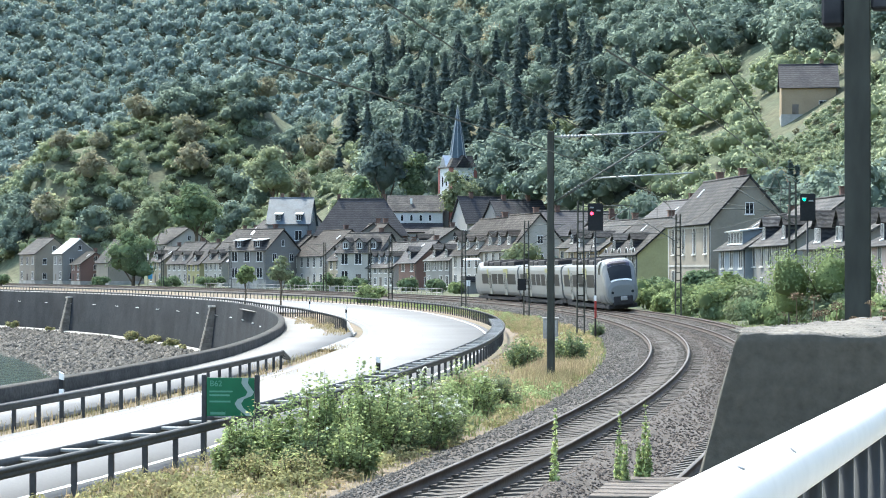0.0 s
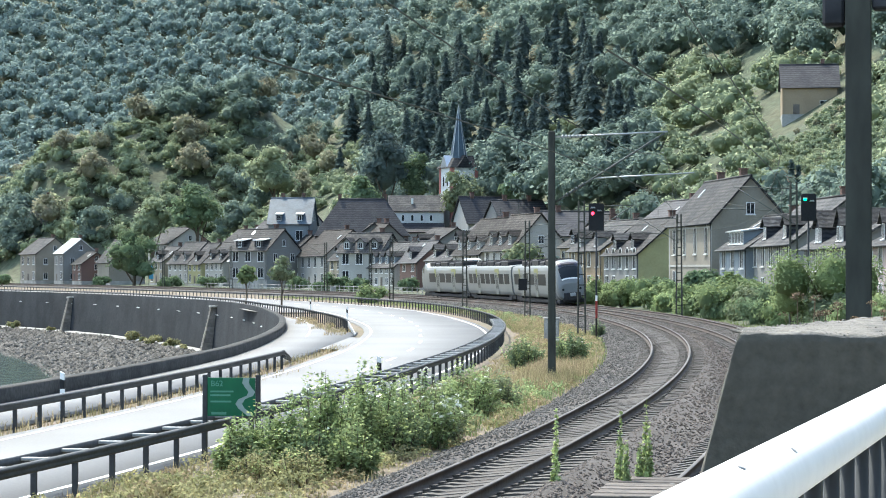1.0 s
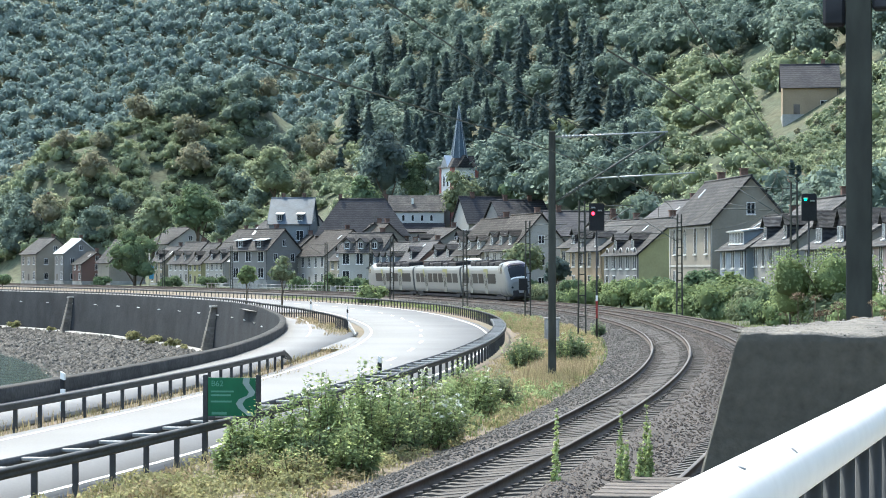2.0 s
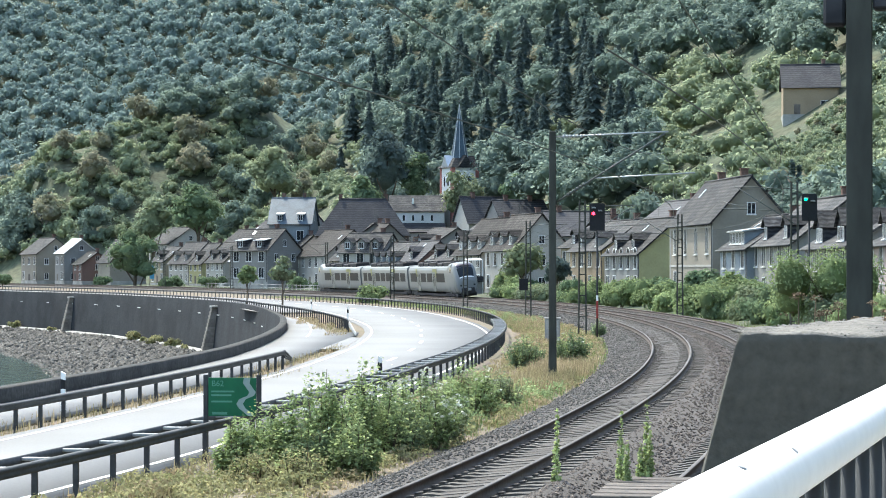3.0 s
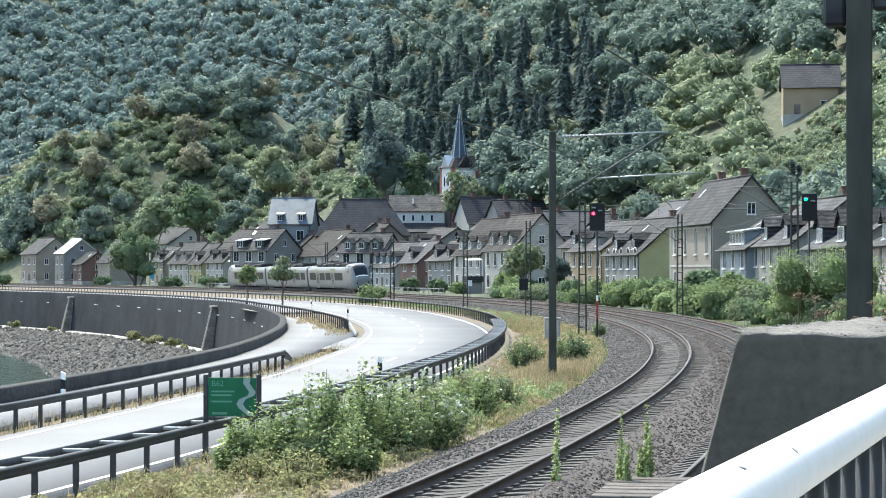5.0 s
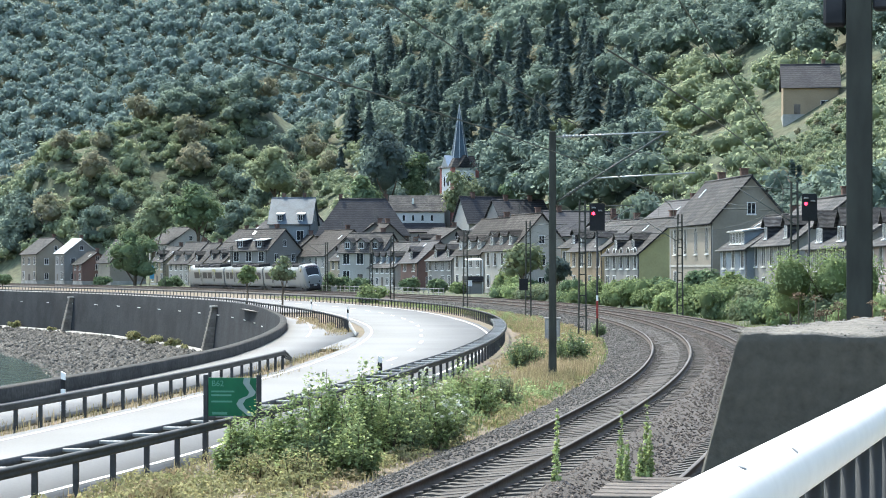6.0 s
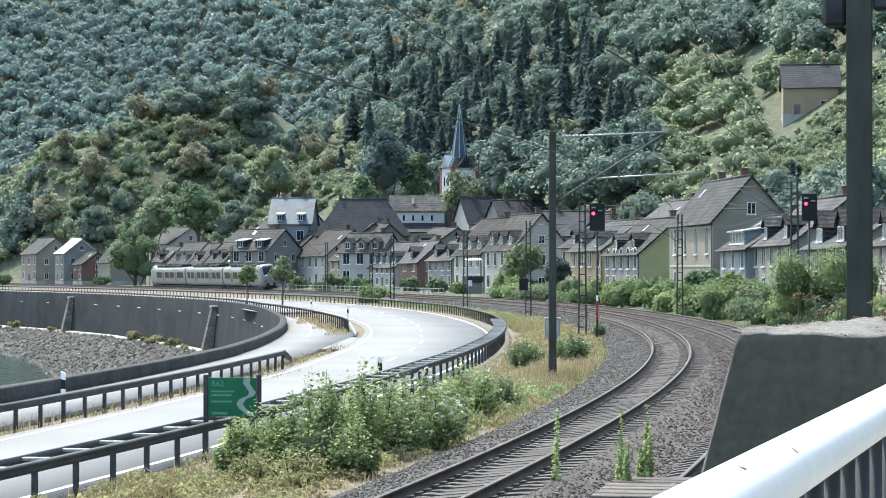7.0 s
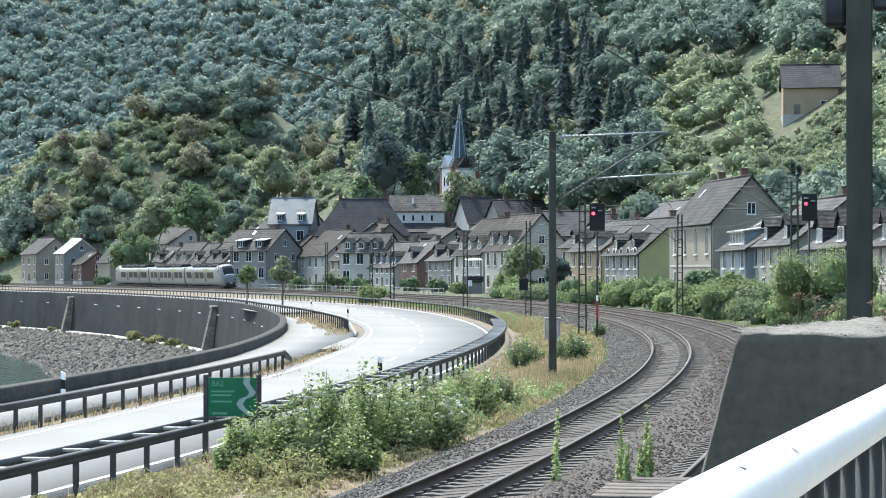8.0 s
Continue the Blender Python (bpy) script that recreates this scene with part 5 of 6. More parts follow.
tree(23.32, 104.9, -0.45, 1.59, 2.98, "lime_leaf", seed=40, name="shrub", label="wild green lineside scrub", category="shrub", group="lineside scrub", clear=0.0, n=700, size=0.17)
tree(20.32, 112.8, -0.45, 1.82, 2.95, "lime_leaf", seed=41, name="shrub", label="wild green lineside scrub", category="shrub", group="lineside scrub", clear=0.0, n=700, size=0.17)
tree(22.25, 112.7, -0.45, 2.12, 2.76, "lime_leaf", seed=42, name="shrub", label="wild green lineside scrub", category="shrub", group="lineside scrub", clear=0.0, n=700, size=0.17)
tree(21.01, 117.8, -0.45, 2.35, 3.26, "silver", seed=43, name="shrub", label="wild green lineside scrub", category="shrub", group="lineside scrub", clear=0.0, n=700, size=0.17)
tree(20.07, 125.5, -0.45, 1.81, 3.08, "lime_leaf", seed=44, name="shrub", label="wild green lineside scrub", category="shrub", group="lineside scrub", clear=0.0, n=700, size=0.17)
tree(22.56, 129.5, -0.45, 1.91, 2.91, "bush", seed=45, name="shrub", label="wild green lineside scrub", category="shrub", group="lineside scrub", clear=0.0, n=700, size=0.17)
tree(21.32, 131.6, -0.45, 1.78, 3.23, "leaf", seed=46, name="shrub", label="wild green lineside scrub", category="shrub", group="lineside scrub", clear=0.0, n=700, size=0.17)
tree(23.21, 133.1, -0.45, 1.80, 2.81, "bush", seed=47, name="shrub", label="wild green lineside scrub", category="shrub", group="lineside scrub", clear=0.0, n=700, size=0.17)
tree(21.10, 141.8, -0.45, 2.12, 2.06, "lime_leaf", seed=48, name="shrub", label="wild green lineside scrub", category="shrub", group="lineside scrub", clear=0.0, n=700, size=0.17)
tree(22.51, 145.3, -0.45, 1.72, 2.65, "silver", seed=49, name="shrub", label="wild green lineside scrub", category="shrub", group="lineside scrub", clear=0.0, n=700, size=0.17)
tree(23.07, 147.9, -0.45, 2.31, 2.11, "leaf", seed=50, name="shrub", label="wild green lineside scrub", category="shrub", group="lineside scrub", clear=0.0, n=700, size=0.17)
tree(21.71, 154.0, -0.45, 2.05, 3.33, "leaf", seed=51, name="shrub", label="wild green lineside scrub", category="shrub", group="lineside scrub", clear=0.0, n=700, size=0.17)
tree(21.21, 156.0, -0.45, 1.94, 2.02, "leaf", seed=52, name="shrub", label="wild green lineside scrub", category="shrub", group="lineside scrub", clear=0.0, n=700, size=0.17)
tree(24.71, 163.7, -0.45, 2.17, 3.49, "leaf", seed=53, name="shrub", label="wild green lineside scrub", category="shrub", group="lineside scrub", clear=0.0, n=700, size=0.17)
tree(21.71, 164.6, -0.45, 1.69, 2.99, "silver", seed=54, name="shrub", label="wild green lineside scrub", category="shrub", group="lineside scrub", clear=0.0, n=700, size=0.17)
tree(20.36, 170.7, -0.45, 2.08, 3.38, "lime_leaf", seed=55, name="shrub", label="wild green lineside scrub", category="shrub", group="lineside scrub", clear=0.0, n=700, size=0.17)
tree(21.75, 171.8, -0.45, 2.36, 2.48, "leaf", seed=56, name="shrub", label="wild green lineside scrub", category="shrub", group="lineside scrub", clear=0.0, n=700, size=0.17)
tree(21.84, 177.4, -0.45, 1.87, 3.24, "lime_leaf", seed=57, name="shrub", label="wild green lineside scrub", category="shrub", group="lineside scrub", clear=0.0, n=700, size=0.17)
tree(21.48, 183.0, -0.45, 1.74, 3.42, "leaf", seed=58, name="shrub", label="wild green lineside scrub", category="shrub", group="lineside scrub", clear=0.0, n=700, size=0.17)
tree(19.61, 183.9, -0.45, 1.70, 3.03, "lime_leaf", seed=59, name="shrub", label="wild green lineside scrub", category="shrub", group="lineside scrub", clear=0.0, n=700, size=0.17)
tree(21.42, 191.6, -0.45, 2.05, 2.46, "leaf", seed=60, name="shrub", label="wild green lineside scrub", category="shrub", group="lineside scrub", clear=0.0, n=700, size=0.17)
tree(21.27, 192.6, -0.45, 2.20, 2.60, "lime_leaf", seed=61, name="shrub", label="wild green lineside scrub", category="shrub", group="lineside scrub", clear=0.0, n=700, size=0.17)
tree(19.41, 199.1, -0.45, 1.90, 2.01, "bush", seed=62, name="shrub", label="wild green lineside scrub", category="shrub", group="lineside scrub", clear=0.0, n=700, size=0.17)
tree(21.00, 202.8, -0.45, 1.92, 2.30, "lime_leaf", seed=63, name="shrub", label="wild green lineside scrub", category="shrub", group="lineside scrub", clear=0.0, n=700, size=0.17)
tree(18.97, 204.7, -0.45, 1.76, 2.28, "lime_leaf", seed=64, name="shrub", label="wild green lineside scrub", category="shrub", group="lineside scrub", clear=0.0, n=700, size=0.17)
tree(18.42, 210.8, -0.45, 1.83, 3.38, "lime_leaf", seed=65, name="shrub", label="wild green lineside scrub", category="shrub", group="lineside scrub", clear=0.0, n=700, size=0.17)
tree(21.28, 216.2, -0.45, 1.90, 3.39, "leaf", seed=66, name="shrub", label="wild green lineside scrub", category="shrub", group="lineside scrub", clear=0.0, n=700, size=0.17)
tree(16.62, 219.8, -0.45, 1.74, 3.35, "lime_leaf", seed=67, name="shrub", label="wild green lineside scrub", category="shrub", group="lineside scrub", clear=0.0, n=700, size=0.17)
tree(18.89, 223.1, -0.45, 2.23, 2.98, "bush", seed=68, name="shrub", label="wild green lineside scrub", category="shrub", group="lineside scrub", clear=0.0, n=700, size=0.17)
tree(18.23, 228.2, -0.45, 2.13, 2.38, "bush", seed=69, name="shrub", label="wild green lineside scrub", category="shrub", group="lineside scrub", clear=0.0, n=700, size=0.17)
tree(14.55, 234.9, -0.45, 2.37, 3.49, "lime_leaf", seed=70, name="shrub", label="wild green lineside scrub", category="shrub", group="lineside scrub", clear=0.0, n=700, size=0.17)
tree(18.60, 233.9, -0.45, 1.67, 3.50, "leaf", seed=71, name="shrub", label="wild green lineside scrub", category="shrub", group="lineside scrub", clear=0.0, n=700, size=0.17)
tree(16.25, 242.9, -0.45, 1.95, 2.71, "bush", seed=72, name="shrub", label="wild green lineside scrub", category="shrub", group="lineside scrub", clear=0.0, n=700, size=0.17)
tree(13.34, 247.0, -0.45, 1.57, 3.43, "leaf", seed=73, name="shrub", label="wild green lineside scrub", category="shrub", group="lineside scrub", clear=0.0, n=700, size=0.17)
tree(13.18, 249.1, -0.45, 1.89, 3.18, "bush", seed=74, name="shrub", label="wild green lineside scrub", category="shrub", group="lineside scrub", clear=0.0, n=700, size=0.17)
tree(13.57, 254.8, -0.45, 2.29, 2.27, "silver", seed=75, name="shrub", label="wild green lineside scrub", category="shrub", group="lineside scrub", clear=0.0, n=700, size=0.17)
tree(14.97, 256.1, -0.45, 2.20, 2.70, "silver", seed=76, name="shrub", label="wild green lineside scrub", category="shrub", group="lineside scrub", clear=0.0, n=700, size=0.17)
tree(10.37, 259.9, -0.45, 2.14, 2.13, "silver", seed=77, name="shrub", label="wild green lineside scrub", category="shrub", group="lineside scrub", clear=0.0, n=700, size=0.17)
tree(11.53, 266.9, -0.45, 1.68, 2.53, "silver", seed=78, name="shrub", label="wild green lineside scrub", category="shrub", group="lineside scrub", clear=0.0, n=700, size=0.17)
tree(9.27, 270.6, -0.45, 1.85, 2.07, "silver", seed=79, name="shrub", label="wild green lineside scrub", category="shrub", group="lineside scrub", clear=0.0, n=700, size=0.17)
tree(8.53, 272.0, -0.45, 2.37, 2.57, "bush", seed=80, name="shrub", label="wild green lineside scrub", category="shrub", group="lineside scrub", clear=0.0, n=700, size=0.17)
tree(8.11, 278.2, -0.45, 1.63, 3.42, "lime_leaf", seed=81, name="shrub", label="wild green lineside scrub", category="shrub", group="lineside scrub", clear=0.0, n=700, size=0.17)
tree(7.81, 280.2, -0.45, 2.27, 3.19, "leaf", seed=82, name="shrub", label="wild green lineside scrub", category="shrub", group="lineside scrub", clear=0.0, n=700, size=0.17)


# ---- the verge: sign, posts, boxes ----
def info_sign():
    t = thing("tourist_sign", pose(-4.42, 49.45, -0.75, 0, 0, -6), "green tourist road sign on two dark posts", "sign")
    for x in (-0.565, 0.565):
        bm = bmesh.new()
        box(bm, x - 0.05, x + 0.05, -0.04, 0.04, -0.3, 1.80, bevel=0.01)
        part("post", bm, M["steel"], t)
    bm = bmesh.new()
    box(bm, -0.51, 0.51, -0.03, 0.0, 0.93, 1.74, bevel=0.008)
    panel = part("panel", bm, M["sign"], t, "green sign panel with pale border")
    # the winding river drawn on the panel
    bm = bmesh.new()
    pts = [(0.320, 1.731), (0.303, 1.625), (0.374, 1.520), (0.436, 1.440), (0.392, 1.361), (0.223, 1.291), (0.160, 1.194), (0.214, 1.097), (0.320, 1.018), (0.409, 0.939)]
    for (x0, z0), (x1, z1) in zip(pts, pts[1:]):
        w = 0.07
        vs = [bm.verts.new(p) for p in ((x0 - w, -0.036, z0), (x0 + w, -0.036, z0), (x1 + w, -0.036, z1), (x1 - w, -0.036, z1))]
        bm.faces.new(vs[::-1])
    part("river_band", bm, M["signgrey"], panel, "pale winding band")
    for x0, x1, z0, z1 in ((-0.445, 0.045, 1.432, 1.467), (-0.445, -0.018, 1.352, 1.388), (-0.445, 0.000, 1.220, 1.256), (-0.427, -0.107, 0.965, 1.018)):
        bm = bmesh.new()
        box(bm, x0, x1, -0.036, -0.03, z0, z1)
        part("text_bar", bm, M["signpale"], panel)
    cu = bpy.data.curves.new("number", "FONT")
    cu.body, cu.size, cu.extrude = "B62", 0.17, 0.003
    ob = new("number_text", cu)
    dg = bpy.context.evaluated_depsgraph_get()
    me = bpy.data.meshes.new_from_object(ob.evaluated_get(dg))
    bpy.data.objects.remove(ob)
    me.materials.clear()
    me.materials.append(M["signpale"])
    part("number", me, None, panel, m=pose(-0.44, -0.036, 1.56, 90, 0, 0))


info_sign()


def delineator(s, o, z=ROAD_Z, scale=1.0):
    t = thing("delineator", stand(s, o, z), "white roadside delineator post with black band", "post", "delineators")
    bm = bmesh.new()
    prism(bm, [(-0.06, -0.2), (0.06, -0.2), (0.06, 1.04), (-0.06, 1.1)], -0.05, 0.05)
    part("body", bm, M["white"], t)
    bm = bmesh.new()
    prism(bm, [(-0.064, 0.62), (0.064, 0.62), (0.064, 0.86), (-0.064, 0.9)], -0.054, 0.054)
    part("band", bm, M["black"], t, "black band with reflector")
    return t


for s, o in ((56.5, -9.12), (43.3, -15.75), (162.0, -18.0), (210.0, -19.0)):
    delineator(s, o)


def cabinet(s, o):
    t = thing("relay_cabinet", stand(s, o, -0.6), "small grey lineside relay cabinet", "cabinet")
    bm = bmesh.new()
    box(bm, -0.4, 0.4, -0.25, 0.25, -0.2, 1.25, bevel=0.02)
    part("body", bm, M["spacer"], t)
    bm = bmesh.new()
    box(bm, -0.45, 0.45, -0.3, 0.3, 1.25, 1.33, bevel=0.015)
    part("lid", bm, M["kerb"], t)
    bm = bmesh.new()
    box(bm, -0.34, 0.34, -0.27, -0.25, 0.05, 1.18, bevel=0.006)
    part("door", bm, M["kerb"], t)


cabinet(106.0, -5.4)
for s, o in ((340.0, 9.0),):
    cabinet(s, o)

# small board on a stick beside the far track
bm = bmesh.new()
bar(bm, (0, 0, -0.3), (0, 0, 2.2), 0.04, 6, 0)
box(bm, -0.25, 0.25, -0.03, 0.03, 1.6, 2.3, 1)
tagged(part("speed_board", bm, [M["steel"], M["frame"]], m=stand(262.0, 6.6, -0.3)), "small white trackside board on a post", "board")


# ---- plants of the verge ----
def blades(name, spots, material, label, n, high, wide, seed):
    """Grass: bent blades of two quads, scattered over stretches (s0, s1, o0, o1) of the line."""
    rng = np.random.default_rng(seed)
    area = np.array([(b - a) * (d - c) for a, b, c, d, z in spots])
    pick = rng.choice(len(spots), n, p=area / area.sum())
    sp = np.array(spots)[pick]
    s = sp[:, 0] + (sp[:, 1] - sp[:, 0]) * rng.random(n)
    o = sp[:, 2] + (sp[:, 3] - sp[:, 2]) * rng.random(n)
    x, y = at(s, o)
    z = sp[:, 4]
    a = rng.random(n) * 6.283
    h = high * (0.4 + 0.9 * rng.random(n))
    w = wide * (0.6 + 0.8 * rng.random(n))
    lean_ = 0.35 * h * rng.random(n)
    dx, dy = np.cos(a), np.sin(a)
    b = rng.random(n) * 6.283
    lx, ly = np.cos(b) * lean_, np.sin(b) * lean_
    p = lambda k, side, hh: np.stack([x + dx * w * side + lx * k, y + dy * w * side + ly * k, z + h * hh], 1)
    v = np.stack([p(0, -1, -0.1), p(0, 1, -0.1), p(0.3, 0.8, 0.55), p(0.3, -0.8, 0.55), p(1, 0.12, 1.0), p(1, -0.12, 1.0)], 1).reshape(-1, 3)
    k = np.arange(n)[:, None] * 6
    f = np.concatenate([k + np.array([[0, 1, 2, 3]]), k + np.array([[3, 2, 4, 5]])])
    return tagged(part(name, mesh_of(name, v, f, M[material])), label, "grass", kind="stuff")


blades("dry_grass", [(8, 60, -7.2, -2.7, -0.64), (60, 130, -7.0, -2.8, -0.64), (130, 200, -7.0, -2.8, -0.64), (6, 70, -15.6, -14.1, -0.75), (70, 100, -16.4, -15.6, -0.7), (120, 135, -18.7, -17.4, -0.68), (135, 150, -20.2, -18.8, -0.68), (150, 172, -21.8, -20.2, -0.68)], "dry", "tall dry straw-coloured verge grass", 24000, 0.24, 0.010, 3)
blades("green_grass", [(34, 64, -5.0, -2.9, -0.64), (130, 320, -7.2, -2.9, -0.64), (34, 120, -3.5, -2.7, -0.6), (80, 240, 7.4, 12, -0.45)], "green", "green grass and weeds on the verge", 26000, 0.22, 0.013, 4)
blades("straw_tuft", [(55, 64, -5.0, -3.0, -0.62), (64, 74, -5.2, -2.9, -0.62)], "dry", "pale straw tuft at the foot of the mast", 5000, 0.45, 0.010, 6)


def leafy_shoots(rng, r, h, stems, leaves, size):
    """Stems that rise and arch from a stool, and leaves set along them; gives leaf vertices and faces and the stems' ends."""
    a = rng.random(stems) * 6.283
    q = r * np.sqrt(rng.random(stems))
    foot = np.stack([np.cos(a) * q * 0.55, np.sin(a) * q * 0.55, np.full(stems, -0.05)], 1)
    out = np.stack([np.cos(a) * q * 1.05, np.sin(a) * q * 1.05, np.zeros(stems)], 1) + rng.normal(size=(stems, 3)) * 0.1 * r
    tall = h * (1.08 - 0.5 * (q / r) ** 2) * (0.62 + 0.42 * rng.random(stems))
    out[:, 2] = tall
    mid = foot * 0.35 + out * 0.65
    mid[:, 2] = tall * 0.62
    k = rng.integers(0, stems, leaves)
    t = 0.12 + 0.88 * rng.random(leaves) ** 0.8
    p = ((1 - t) ** 2)[:, None] * foot[k] + (2 * t * (1 - t))[:, None] * mid[k] + (t ** 2)[:, None] * out[k]
    side = rng.normal(size=(leaves, 3))
    side[:, 2] = side[:, 2] * 0.35 - 0.05
    side /= np.linalg.norm(side, axis=1)[:, None]
    up = np.array([0, 0, 1.0]) + rng.normal(size=(leaves, 3)) * 0.55
    across = np.cross(side, up)
    across /= np.linalg.norm(across, axis=1)[:, None]
    nrm = np.cross(across, side)
    sz = (size * (0.6 + 0.8 * rng.random(leaves)) * (1.1 - 0.35 * t))[:, None]
    root = p + side * (0.03 + 0.16 * (1 - t) * rng.random(leaves))[:, None]
    v = np.stack([root, root + side * sz * 0.95 - across * sz * 0.62 + nrm * sz * 0.16, root + side * sz * 2.1 - nrm * sz * 0.15, root + side * sz * 0.95 + across * sz * 0.62 + nrm * sz * 0.16], 1).reshape(-1, 3)
    return v, np.arange(4 * leaves).reshape(-1, 4), foot, mid, out


def bramble(s, o, r, h, seed, material="bush", n=2600, size=0.085, label="leafy green bramble bush on the verge", blossoms=0):
    """A wild bush of arching leafy shoots on a few woody stems."""
    rng = np.random.default_rng(seed)
    x, y = at(s, o)
    t = thing("bush", pose(float(x), float(y), -0.65), label, "bush", "verge bushes")
    stems = int(30 + 34 * r)
    v1, f1, foot, mid, out = leafy_shoots(rng, r, h, stems, int(n * 0.42), size)
    part("foliage", mesh_of("foliage", v1, f1, M[material]), parent=t)
    v3, f3 = leafy_shoots(rng, r * 1.06, h * 1.06, stems // 2, int(n * 0.09), size * 0.9)[:2]
    tagged(part("young_leaves", mesh_of("young_leaves", v3, f3, M["weed"]), parent=t, label="paler leaves of the young shoots"), kind="stuff")
    bm = bmesh.new()
    for a, b, c in list(zip(foot, mid, out))[:26]:
        bar(bm, a - np.array((0, 0, 0.2)), b, 0.014, 5, 0, 0.009)
        bar(bm, b, c, 0.009, 4, 0, 0.003)
    part("stem", bm, M["trunk"], t)
    if blossoms:
        heads = [(*(out[i % stems] * (1.0 - 0.22 * (i // stems))), 0.06, 0.6) for i in range(max(8, blossoms // 3))]
        v4, f4 = leaf_cloud(rng, blossoms * 3, 0.03, heads)
        part("blossoms", mesh_of("blossoms", v4, f4, M["blossom"]), parent=t, label="pale blossom heads")
    return t


bramble(24.0, -5.06, 0.80, 1.39, 31, "bush", n=9108, size=0.046, blossoms=0)
bramble(24.5, -4.26, 0.75, 1.92, 32, "bush", n=10528, size=0.046, blossoms=40)
bramble(28.0, -4.08, 0.87, 1.96, 33, "bush", n=11605, size=0.046, blossoms=60)
bramble(30.5, -3.59, 0.91, 1.72, 34, "bush", n=11030, size=0.046, blossoms=220)
bramble(42.0, -4.27, 0.82, 1.50, 35, "bush", n=9624, size=0.046, blossoms=40)
bramble(46.0, -4.03, 0.71, 1.00, 36, "silver", n=7829, size=0.046, blossoms=0)
bramble(23.5, -3.46, 0.58, 1.00, 37, "lime_leaf", n=7191, size=0.046, blossoms=0)
bramble(23.0, -5.40, 0.47, 1.11, 38, "bush", n=6920, size=0.046, blossoms=0)
bramble(32.0, -3.34, 0.56, 1.33, 39, "silver", n=7630, size=0.046, blossoms=120)
bramble(72.5, -5.64, 0.78, 1.30, 40, "leaf", n=9000, size=0.05, blossoms=0)
bramble(78.0, -4.12, 0.85, 1.35, 41, "leaf", n=9500, size=0.05, blossoms=20)
bramble(29.0, -3.71, 0.65, 1.25, 42, "leaf", n=7878, size=0.046, blossoms=0)
bramble(23.5, -4.23, 0.47, 1.00, 43, "leaf", n=6701, size=0.046, blossoms=0)
bramble(21.8, -4.0, 0.55, 0.75, 45, "straw_leaf", n=4200, size=0.036, label="sparse yellowing bush on the verge")
bramble(22.3, -4.9, 0.5, 0.7, 46, "straw_leaf", n=3600, size=0.036, label="sparse yellowing bush on the verge")
bramble(37.0, -4.0, 0.6, 1.25, 47, "bush", n=7200, size=0.044, blossoms=60)
bramble(114.5, -2.64, 0.38, 1.08, 44, "leaf", n=3200, size=0.05, blossoms=0)


def undergrowth(name, stretches, material, label, clumps, seed, high=0.4, size=0.04):
    """Low weeds in ragged clumps over stretches (s0, s1, o0, o1) of the verge."""
    rng = np.random.default_rng(seed)
    lobes = []
    for i in range(clumps):
        s0, s1, o0, o1 = stretches[i % len(stretches)]
        x, y = at(s0 + (s1 - s0) * rng.random(), o0 + (o1 - o0) * rng.random())
        r = 0.12 + 0.25 * rng.random()
        lobes.append((float(x), float(y), -0.66 + r * 0.3, r, high * (0.6 + rng.random()) / r * 0.6))
    v, f = leaf_cloud(rng, clumps * 70, size, lobes, 0.8)
    return tagged(part(name, mesh_of(name, v, f, M[material])), label, "weeds", kind="stuff")


undergrowth("green_weeds", [(34, 58, -5.6, -3.0), (150, 230, -7.0, -2.9)], "bush", "ragged green weeds on the verge", 240, 71)
undergrowth("yellow_weeds", [(16, 60, -6.8, -2.9), (60, 130, -6.8, -2.9), (12, 30, -7.0, -3.0)], "straw_leaf", "yellowing weeds on the verge", 460, 72, 0.3)
undergrowth("dry_weeds", [(14, 60, -7.0, -2.8), (60, 180, -7.2, -2.8), (75, 160, -7.2, -3.0)], "dry", "dried brown weeds on the verge", 560, 73, 0.25)


def mullein(s, o, h, seed, z=-0.2):
    """A tall green weed with leaves up its stalk."""
    rng = np.random.default_rng(seed)
    x, y = at(s, o)
    t = thing("tall_weed", pose(float(x), float(y), z), "tall slender green weed growing in the ballast", "weed", "tall weeds")
    bm = bmesh.new()
    bar(bm, (0, 0, -0.1), (0.03, 0, h), 0.008, 5, 0, 0.003)
    part("stalk", bm, M["green"], t)
    lobes = [(0.02 * u, 0, h * u, 0.075 * (1.2 - u), 1.8) for u in np.linspace(0.04, 0.98, 14)]
    v, f = leaf_cloud(rng, 320, 0.036, lobes, 0.8)
    part("leaves", mesh_of("leaves", v, f, M["weed"]), parent=t)


for k_, (s, o, h) in enumerate(((17.0, 1.35, 1.3), (17.4, 2.3, 1.25), (18.2, 2.6, 1.4), (17.2, 2.42, 0.8), (18.0, 2.68, 1.05), (18.1, 2.52, 0.7))):
    mullein(s, o, h, 60 + k_)


